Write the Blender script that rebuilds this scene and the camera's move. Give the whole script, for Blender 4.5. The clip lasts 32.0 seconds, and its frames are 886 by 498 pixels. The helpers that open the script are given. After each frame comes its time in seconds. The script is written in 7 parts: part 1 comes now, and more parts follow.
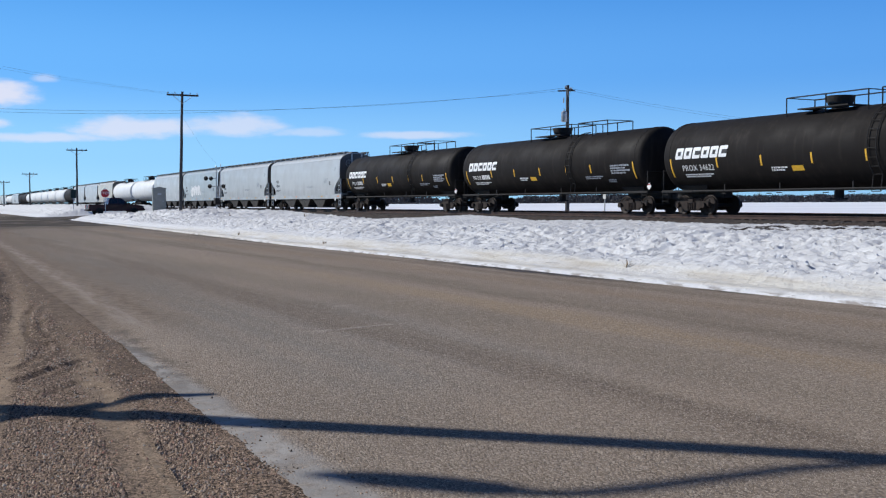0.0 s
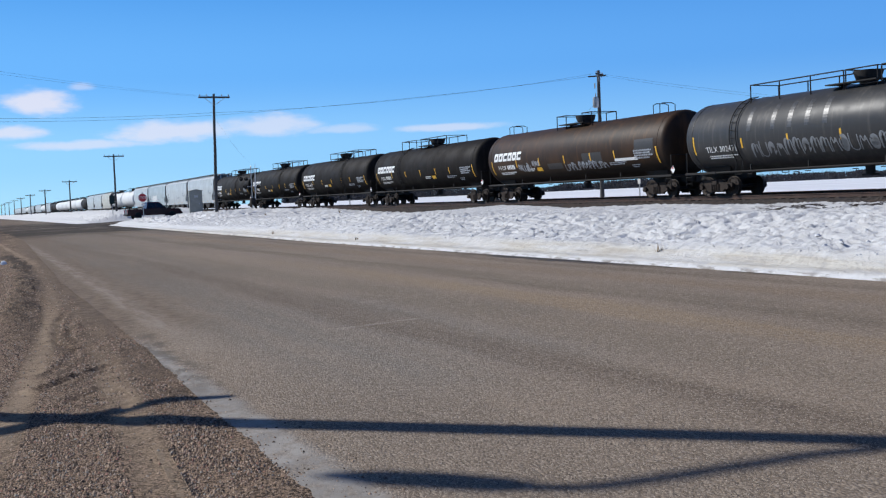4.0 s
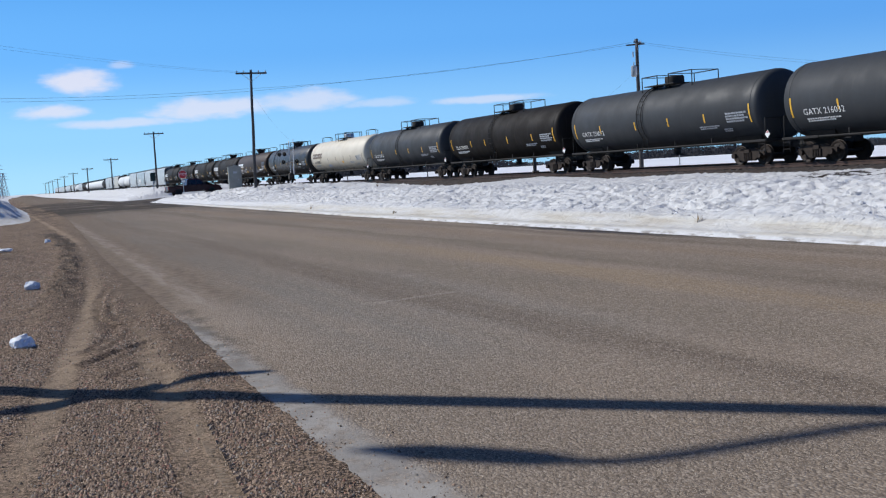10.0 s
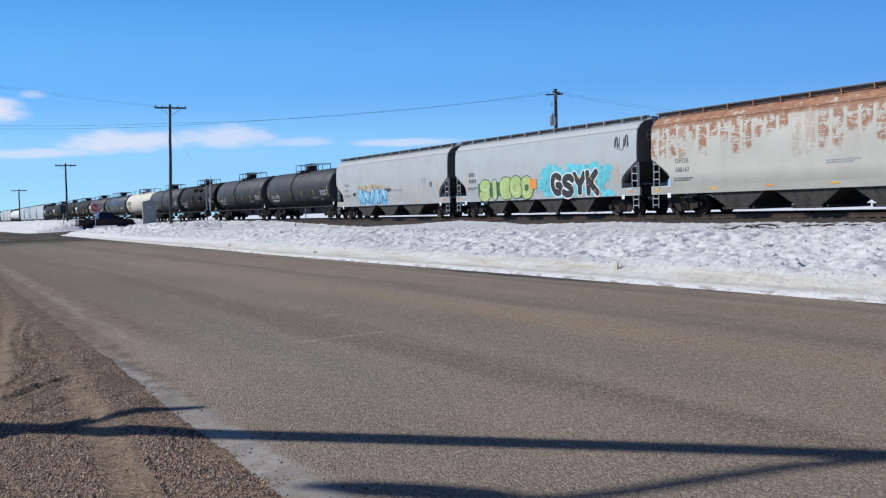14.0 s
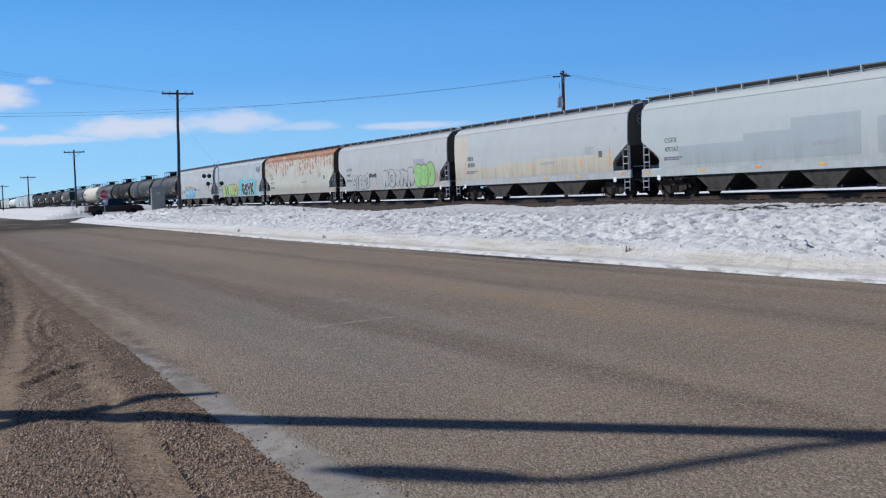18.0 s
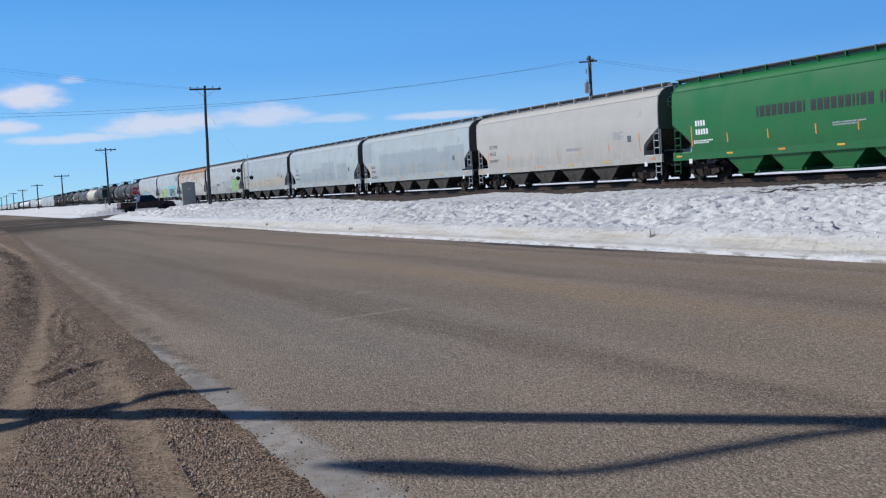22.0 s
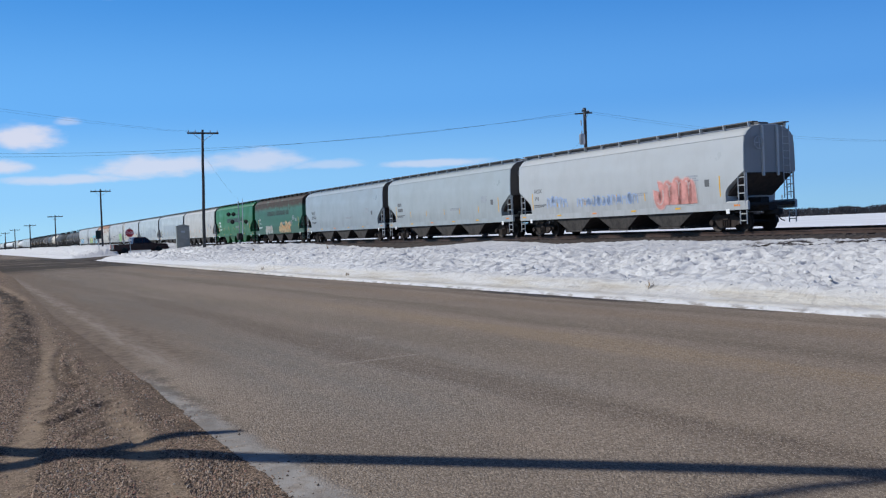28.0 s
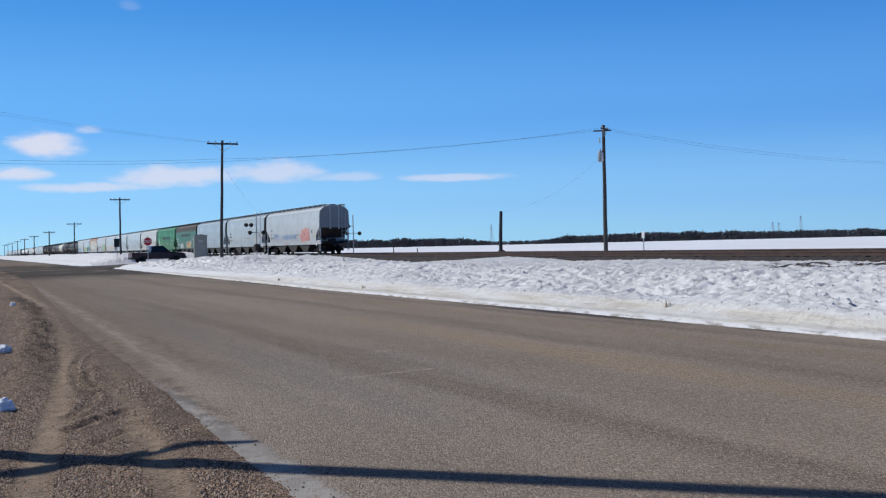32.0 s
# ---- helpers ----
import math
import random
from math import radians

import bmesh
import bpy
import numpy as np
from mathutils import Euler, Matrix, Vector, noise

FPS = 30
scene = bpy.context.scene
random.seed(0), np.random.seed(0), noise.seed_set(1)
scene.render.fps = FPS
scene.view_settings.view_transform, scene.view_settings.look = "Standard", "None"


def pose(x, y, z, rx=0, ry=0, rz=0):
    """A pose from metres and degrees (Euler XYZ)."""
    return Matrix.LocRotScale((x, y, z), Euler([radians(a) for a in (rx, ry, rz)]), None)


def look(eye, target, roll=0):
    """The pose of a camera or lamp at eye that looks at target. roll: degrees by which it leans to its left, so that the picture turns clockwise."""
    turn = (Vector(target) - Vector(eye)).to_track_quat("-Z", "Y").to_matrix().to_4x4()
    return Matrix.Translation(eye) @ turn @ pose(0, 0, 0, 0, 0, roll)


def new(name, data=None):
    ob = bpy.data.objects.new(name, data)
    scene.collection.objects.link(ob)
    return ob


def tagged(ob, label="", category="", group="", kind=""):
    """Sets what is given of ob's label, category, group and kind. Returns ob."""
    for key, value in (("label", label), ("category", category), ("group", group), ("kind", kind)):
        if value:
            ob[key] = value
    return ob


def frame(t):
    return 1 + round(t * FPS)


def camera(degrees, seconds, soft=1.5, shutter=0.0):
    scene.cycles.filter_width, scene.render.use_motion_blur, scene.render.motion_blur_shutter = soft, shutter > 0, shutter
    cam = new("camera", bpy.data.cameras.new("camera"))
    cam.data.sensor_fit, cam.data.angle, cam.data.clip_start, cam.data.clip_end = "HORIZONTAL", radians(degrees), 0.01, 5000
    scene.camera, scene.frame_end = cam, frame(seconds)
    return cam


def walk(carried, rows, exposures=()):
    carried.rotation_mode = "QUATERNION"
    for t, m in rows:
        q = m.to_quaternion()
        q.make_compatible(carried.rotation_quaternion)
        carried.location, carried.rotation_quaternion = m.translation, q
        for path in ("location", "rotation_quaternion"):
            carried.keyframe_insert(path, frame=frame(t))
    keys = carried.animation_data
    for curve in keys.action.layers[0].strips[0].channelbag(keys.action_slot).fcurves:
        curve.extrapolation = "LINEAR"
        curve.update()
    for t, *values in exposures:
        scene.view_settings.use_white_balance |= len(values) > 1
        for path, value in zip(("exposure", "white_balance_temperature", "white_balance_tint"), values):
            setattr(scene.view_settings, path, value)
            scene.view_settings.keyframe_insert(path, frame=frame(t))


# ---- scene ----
LENS = 47.0

PATH = [
    (0, (0.1437, -0.1858, 1.5284), (1.0788, 1.5797, 1.4358), -0.33),
    (0.5, (0.1449, -0.1463, 1.5325), (1.0668, 1.6259, 1.4366), -0.18),
    (1, (0.1381, -0.1649, 1.5358), (1.0667, 1.6041, 1.4446), -0.19),
    (1.5, (0.1316, -0.1625, 1.5267), (1.0579, 1.6078, 1.4378), -0.16),
    (2, (0.1249, -0.1637, 1.5293), (1.0237, 1.6210, 1.4461), -0.40),
    (2.5, (0.1443, -0.1914, 1.5310), (1.0633, 1.5829, 1.4451), -0.91),
    (3, (0.1747, -0.1874, 1.5248), (1.0941, 1.5861, 1.4268), -1.18),
    (3.5, (0.2728, -0.1923, 1.5273), (1.1614, 1.5960, 1.4157), -1.82),
    (4, (0.3604, -0.1930, 1.5305), (1.2278, 1.6059, 1.4236), -2.61),
    (4.5, (0.3794, -0.2085, 1.5401), (1.2302, 1.5971, 1.4131), -2.44),
    (6.5, (0.4005, -0.1673, 1.5287), (1.2109, 1.6559, 1.3907), -3.22),
    (7, (0.4113, -0.1567, 1.5302), (1.2194, 1.6668, 1.3821), -3.29),
    (7.5, (0.4045, -0.1747, 1.5327), (1.2088, 1.6500, 1.3785), -3.14),
    (8, (0.4116, -0.1659, 1.5305), (1.2127, 1.6598, 1.3723), -3.25),
    (8.5, (0.4145, -0.1390, 1.5275), (1.2114, 1.6882, 1.3657), -3.32),
    (9, (0.4133, -0.1350, 1.5228), (1.2063, 1.6936, 1.3572), -3.45),
    (9.5, (0.4022, -0.1771, 1.5291), (1.1983, 1.6500, 1.3624), -3.36),
    (10, (0.4035, -0.1613, 1.5296), (1.1979, 1.6675, 1.3735), -3.46),
    (10.5, (0.4033, -0.1848, 1.5335), (1.1692, 1.6571, 1.3892), -3.63),
    (11, (0.3728, -0.1662, 1.5332), (1.1628, 1.6655, 1.3896), -3.05),
    (11.5, (0.2754, -0.1528, 1.5485), (1.1532, 1.6406, 1.4335), -2.50),
    (12, (0.1848, -0.1063, 1.5267), (1.0769, 1.6803, 1.4169), -1.66),
    (12.5, (0.1843, -0.1262, 1.5224), (1.0815, 1.6575, 1.4055), -0.94),
    (13, (0.1813, -0.1399, 1.5230), (1.0861, 1.6402, 1.4115), -0.89),
    (13.5, (0.1729, -0.1403, 1.5346), (1.0838, 1.6384, 1.4535), -0.89),
    (14, (0.1922, -0.1722, 1.5241), (1.1410, 1.5866, 1.4437), -1.73),
    (14.5, (0.1435, -0.1923, 1.5496), (1.1127, 1.5569, 1.5177), -1.89),
    (15, (0.1441, -0.2109, 1.5518), (1.1299, 1.5287, 1.5078), -1.82),
    (15.5, (0.1420, -0.2284, 1.5488), (1.1333, 1.5081, 1.5078), -2.28),
    (17.5, (0.1390, -0.2705, 1.5587), (1.0669, 1.4979, 1.4507), -2.24),
    (18, (0.1410, -0.2461, 1.5535), (1.0738, 1.5194, 1.4404), -2.24),
    (18.5, (0.1692, -0.2660, 1.5442), (1.1066, 1.4969, 1.4278), -2.95),
    (19, (0.2569, -0.2437, 1.5417), (1.1637, 1.5334, 1.4023), -3.83),
    (19.5, (0.2984, -0.2761, 1.5471), (1.2216, 1.4893, 1.3703), -3.11),
    (20, (0.3070, -0.2847, 1.5601), (1.2112, 1.4943, 1.4289), -2.65),
    (20.5, (0.3318, -0.2544, 1.5524), (1.2365, 1.5241, 1.4161), -3.03),
    (21, (0.3289, -0.2842, 1.5507), (1.2309, 1.4959, 1.4173), -3.48),
    (21.5, (0.3360, -0.2521, 1.5486), (1.2246, 1.5348, 1.4162), -3.53),
    (22, (0.3380, -0.2741, 1.5552), (1.2135, 1.5193, 1.4240), -3.59),
    (22.5, (0.3399, -0.2660, 1.5488), (1.2059, 1.5319, 1.4165), -3.67),
    (23, (0.3410, -0.2712, 1.5462), (1.1990, 1.5303, 1.4105), -3.88),
    (23.5, (0.3472, -0.2664, 1.5441), (1.2083, 1.5333, 1.4031), -3.88),
    (24, (0.3404, -0.2476, 1.5515), (1.2051, 1.5505, 1.4136), -3.63),
    (24.5, (0.3269, -0.2522, 1.5490), (1.1857, 1.5496, 1.4228), -3.32),
    (25, (0.3096, -0.2795, 1.5535), (1.1650, 1.5245, 1.4364), -2.88),
    (25.5, (0.2859, -0.2832, 1.5591), (1.1356, 1.5241, 1.4514), -2.43),
    (26, (0.2084, -0.2716, 1.5710), (1.0953, 1.5191, 1.4865), -2.66),
    (26.5, (0.1418, -0.2884, 1.5637), (1.0795, 1.4765, 1.4861), -2.13),
    (28.5, (0.1307, -0.2971, 1.5616), (1.0115, 1.4983, 1.5314), -2.31),
    (29, (0.1279, -0.3130, 1.5721), (1.0038, 1.4847, 1.5413), -1.91),
    (29.5, (0.1291, -0.2945, 1.5713), (1.0066, 1.5026, 1.5518), -2.10),
    (30, (0.1124, -0.3251, 1.5726), (0.9865, 1.4737, 1.5579), -2.07),
    (30.5, (0.1145, -0.2860, 1.5624), (0.9886, 1.5128, 1.5476), -1.98),
    (31, (0.1079, -0.2940, 1.5630), (0.9812, 1.5052, 1.5462), -1.30),
    (31.5, (0.1107, -0.2917, 1.5664), (0.9805, 1.5092, 1.5531), -1.15),
    (32, (0.1009, -0.3066, 1.5668), (0.9702, 1.4945, 1.5574), -1.41),
]
cam = camera(LENS, 32.0, soft=1.22)
walk(cam, [(t, look(eye, target, roll)) for t, eye, target, roll in PATH],
     exposures=((0.0, 0.06), (15.5, 0.06), (17.5, -0.06), (27.0, -0.06), (32.0, -0.03)))

# ---- light ----
SUN_EL, SUN_DIR = 36.0, Vector((-0.700, 0.714, 0.0)).normalized()   # level direction towards the sun
sun_vec = SUN_DIR * math.cos(radians(SUN_EL)) + Vector((0, 0, math.sin(radians(SUN_EL))))
sun_data = bpy.data.lights.new("sun", "SUN")
sun_data.energy, sun_data.angle, sun_data.color = 4.35, radians(0.6), (0.955, 0.945, 0.92)
sun = new("sun", sun_data)
sun.matrix_world = look(tuple(sun_vec * 100), (0, 0, 0))


def link(tree, a, b):
    tree.links.new(a, b)


def make_world():
    w = bpy.data.worlds.new("winter_sky")
    scene.world = w
    w.use_nodes = True
    nt = w.node_tree
    nt.nodes.clear()
    N = nt.nodes.new
    sky = N("ShaderNodeTexSky")
    sky.sky_type, sky.sun_disc = "NISHITA", False
    sky.sun_elevation = radians(SUN_EL)
    sky.sun_rotation = math.atan2(SUN_DIR.x, SUN_DIR.y)
    sky.altitude, sky.air_density, sky.dust_density, sky.ozone_density = 300, 1.0, 0.0, 1.0
    coord = N("ShaderNodeTexCoord")
    sep = N("ShaderNodeSeparateXYZ")
    link(nt, coord.outputs["Generated"], sep.inputs[0])

    def m(op, a, b=None, c=None):
        n = N("ShaderNodeMath")
        n.operation = op
        for i, v in enumerate((a, b, c)):
            if v is None:
                continue
            if isinstance(v, (int, float)):
                n.inputs[i].default_value = v
            else:
                link(nt, v, n.inputs[i])
        return n.outputs[0]

    az = m("MULTIPLY", m("ARCTAN2", sep.outputs[0], sep.outputs[1]), 57.2958)
    el = m("MULTIPLY", m("ARCSINE", sep.outputs[2]), 57.2958)
    comb = N("ShaderNodeCombineXYZ")
    link(nt, m("MULTIPLY", az, 0.55), comb.inputs[0])
    link(nt, m("MULTIPLY", el, 1.5), comb.inputs[1])
    tex = N("ShaderNodeTexNoise")
    tex.inputs["Scale"].default_value, tex.inputs["Detail"].default_value = 1.0, 7.0
    tex.inputs["Roughness"].default_value = 0.58
    link(nt, comb.outputs[0], tex.inputs["Vector"])
    total = None
    # each cloud: azimuth, height, half width, half height, density
    for ca, ce, wa, he, dens in CLOUDS:
        dx = m("DIVIDE", m("SUBTRACT", az, ca), wa)
        dy = m("DIVIDE", m("SUBTRACT", el, ce), he)
        dy = m("MAXIMUM", dy, m("MULTIPLY", dy, -1.25))      # flat underside
        r = m("SQRT", m("ADD", m("MULTIPLY", dx, dx), m("MULTIPLY", dy, dy)))
        v = m("SUBTRACT", m("ADD", m("MULTIPLY", m("SUBTRACT", tex.outputs["Fac"], 0.5), 1.5), 1.34), r)
        mr = N("ShaderNodeMapRange")
        mr.interpolation_type = "SMOOTHSTEP"
        link(nt, v, mr.inputs[0])
        mr.inputs[1].default_value, mr.inputs[2].default_value = 0.0, 0.9
        mr.inputs[3].default_value, mr.inputs[4].default_value = 0.0, dens
        total = mr.outputs[0] if total is None else m("MAXIMUM", total, mr.outputs[0])
    bg = N("ShaderNodeBackground")
    mix = N("ShaderNodeMix")
    mix.data_type = "RGBA"
    link(nt, total, mix.inputs[0])
    tint = N("ShaderNodeMix")
    tint.data_type, tint.blend_type = "RGBA", "MULTIPLY"
    tint.inputs[0].default_value = 1.0
    link(nt, sky.outputs[0], tint.inputs[6])
    tint.inputs[7].default_value = SKY_TINT
    # deep clear blue that pales towards the horizon, laid over the sky texture
    ramp = N("ShaderNodeValToRGB")
    link(nt, m("MULTIPLY", m("MAXIMUM", el, 0.0), 1.0 / 90.0), ramp.inputs[0])
    ramp.color_ramp.interpolation = "EASE"
    for k, (at, col) in enumerate(SKY_BLUE):
        e = ramp.color_ramp.elements[k] if k < 2 else ramp.color_ramp.elements.new(at)
        e.position, e.color = at, (*col, 1)
    scale = N("ShaderNodeMix")
    scale.data_type, scale.blend_type = "RGBA", "MULTIPLY"
    scale.inputs[0].default_value = 1.0
    link(nt, ramp.outputs[0], scale.inputs[6])
    # paler on the sun's side: the cosine of the turn away from it
    cos_side = m("COSINE", m("MULTIPLY", m("SUBTRACT", az, math.degrees(math.atan2(SUN_DIR.x, SUN_DIR.y))), 0.0174533))
    pale = N("ShaderNodeCombineXYZ")
    for k, (base, gain) in enumerate(((8.8, 4.1), (9.1, 3.2), (9.6, 1.7))):
        link(nt, m("ADD", base, m("MULTIPLY", cos_side, gain)), pale.inputs[k])
    link(nt, pale.outputs[0], scale.inputs[7])
    both = N("ShaderNodeMix")
    both.data_type = "RGBA"
    both.inputs[0].default_value = 0.92
    link(nt, tint.outputs[2], both.inputs[6])
    link(nt, scale.outputs[2], both.inputs[7])
    link(nt, both.outputs[2], mix.inputs[6])
    mix.inputs[7].default_value = (8.4, 8.4, 9.6, 1)
    link(nt, mix.outputs[2], bg.inputs[0])
    bg.inputs[1].default_value = 0.092
    out = N("ShaderNodeOutputWorld")
    link(nt, bg.outputs[0], out.inputs[0])


SKY_TINT = (0.56, 0.83, 1.28, 1)   # a clear, dry winter sky
SKY_BLUE = ((0.0, (0.36, 0.70, 1.0)), (1.0, (0.055, 0.070, 0.14)), (0.03, (0.28, 0.62, 1.04)), (0.08, (0.135, 0.44, 0.97)), (0.16, (0.055, 0.29, 0.80)), (0.24, (0.05, 0.18, 0.50)), (0.4, (0.075, 0.11, 0.24)))
CLOUDS = [
    (4.6, 5.65, 1.75, 0.72, 0.85), (6.7, 6.5, 0.65, 0.24, 0.4), (11.2, 4.0, 3.2, 0.62, 0.72),
    (6.5, 3.45, 3.1, 0.27, 0.6), (16.4, 4.2, 2.7, 0.62, 0.62), (20.6, 3.85, 2.2, 0.27, 0.4),
    (26.5, 3.7, 3.3, 0.24, 0.55), (3.1, 4.15, 1.7, 0.40, 0.75), (9.0, 13.0, 0.6, 0.3, 0.12),
]
make_world()


# ---- materials ----
def socket(node, key, value, nt):
    if isinstance(value, (int, float, tuple)):
        node.inputs[key].default_value = value
    else:
        nt.links.new(value, node.inputs[key])


class Mat:
    """A small builder of node materials."""

    def __init__(self, name):
        self.m = bpy.data.materials.new(name)
        self.m.use_nodes = True
        self.nt = self.m.node_tree
        self.b = self.nt.nodes["Principled BSDF"]
        self.co = self.nt.nodes.new("ShaderNodeTexCoord").outputs["Object"]

    def node(self, kind, **inputs):
        n = self.nt.nodes.new(kind)
        for k, v in inputs.items():
            socket(n, k, v, self.nt)
        return n

    def noise(self, scale, detail=4.0, rough=0.55, stretch=(1, 1, 1), co=None):
        mp = self.node("ShaderNodeMapping", Vector=co or self.co, Scale=tuple(stretch))
        return self.node("ShaderNodeTexNoise", Vector=mp.outputs[0], Scale=scale, Detail=detail, Roughness=rough).outputs["Fac"]

    def cells(self, scale, feature="F1", out="Distance", co=None):
        n = self.node("ShaderNodeTexVoronoi", Vector=co or self.co, Scale=scale)
        n.feature = feature
        return n.outputs[out]

    def range(self, v, a, b, c=0.0, d=1.0):
        n = self.nt.nodes.new("ShaderNodeMapRange")
        n.interpolation_type = "SMOOTHSTEP"
        for i, x in enumerate((v, a, b, c, d)):
            socket(n, i, x, self.nt)
        return n.outputs[0]

    def math(self, op, a, b=0.0):
        n = self.nt.nodes.new("ShaderNodeMath")
        n.operation = op
        socket(n, 0, a, self.nt), socket(n, 1, b, self.nt)
        return n.outputs[0]

    def mix(self, fac, a, b):
        n = self.nt.nodes.new("ShaderNodeMix")
        n.data_type = "RGBA"
        for i, x in ((0, fac), (6, a), (7, b)):
            if isinstance(x, tuple) and len(x) == 3:
                x = (*x, 1.0)
            socket(n, i, x, self.nt)
        return n.outputs[2]

    def axis(self, i, co=None):
        n = self.node("ShaderNodeSeparateXYZ", Vector=co or self.co)
        return n.outputs[i]

    def random(self):
        return self.nt.nodes.new("ShaderNodeObjectInfo").outputs["Random"]

    def island(self):
        return self.nt.nodes.new("ShaderNodeNewGeometry").outputs["Random Per Island"]

    def done(self, color, rough=0.7, metal=0.0, bump=None, strength=0.3, dist=0.01, spec=0.5):
        nt = self.nt
        c = (*color, 1.0) if isinstance(color, tuple) and len(color) == 3 else color
        socket(self.b, "Base Color", c, nt), socket(self.b, "Roughness", rough, nt), socket(self.b, "Metallic", metal, nt)
        socket(self.b, "Specular IOR Level", spec, nt)
        if bump is not None:
            bn = self.node("ShaderNodeBump", Strength=strength, Distance=dist, Height=bump)
            nt.links.new(bn.outputs[0], self.b.inputs["Normal"])
        return self.m


def shade(c, k):
    return tuple(min(1.0, v * k) for v in c)


def painted(name, color, dirt=0.35, rough=0.33, grime=(0.09, 0.07, 0.055), rust=0.0, low=1.2, high=2.6, streak=1.0, spec=0.45):
    """Weathered paint: streaks running down, grime thrown up from the wheels, and rust where asked."""
    a = Mat(name)
    big = a.noise(0.7, 5)
    runs = a.noise(3.0, 5, 0.6, (1, 1.3, 0.12))
    fine = a.noise(28, 3)
    c = a.mix(a.range(big, 0.35, 0.7, 0, 0.35), color, shade(color, 0.80))
    c = a.mix(a.math("MULTIPLY", a.range(runs, 0.5, 0.75), dirt * 0.6 * streak), c, shade(grime, 2.2))
    splash = a.math("MULTIPLY", a.range(a.axis(2), high, low, 0, 1), a.range(runs, 0.3, 0.7, 0.3, 1.0))
    c = a.mix(a.math("MULTIPLY", splash, dirt), c, grime)
    if rust:
        spots = a.math("MULTIPLY", a.range(a.noise(2.2, 8, 0.7, (1, 1, 0.45)), 0.62 - 0.16 * rust, 0.72), a.range(runs, 0.3, 0.55))
        c = a.mix(spots, c, a.mix(fine, (0.24, 0.075, 0.03), (0.12, 0.045, 0.025)))
    return a.done(c, a.range(big, 0.2, 0.8, rough - 0.08, rough + 0.18), 0.0, a.math("ADD", big, a.math("MULTIPLY", fine, 0.12)), 0.12, 0.03, spec)


def plain(name, color, rough=0.7, metal=0.0, vary=0.3, scale=6.0):
    a = Mat(name)
    n = a.noise(scale, 6, 0.62)
    c = a.mix(a.range(n, 0.3, 0.72), shade(color, 1 + vary * 0.5), shade(color, 1 - vary))
    return a.done(c, rough, metal, a.noise(scale * 6, 3), 0.2, 0.006)


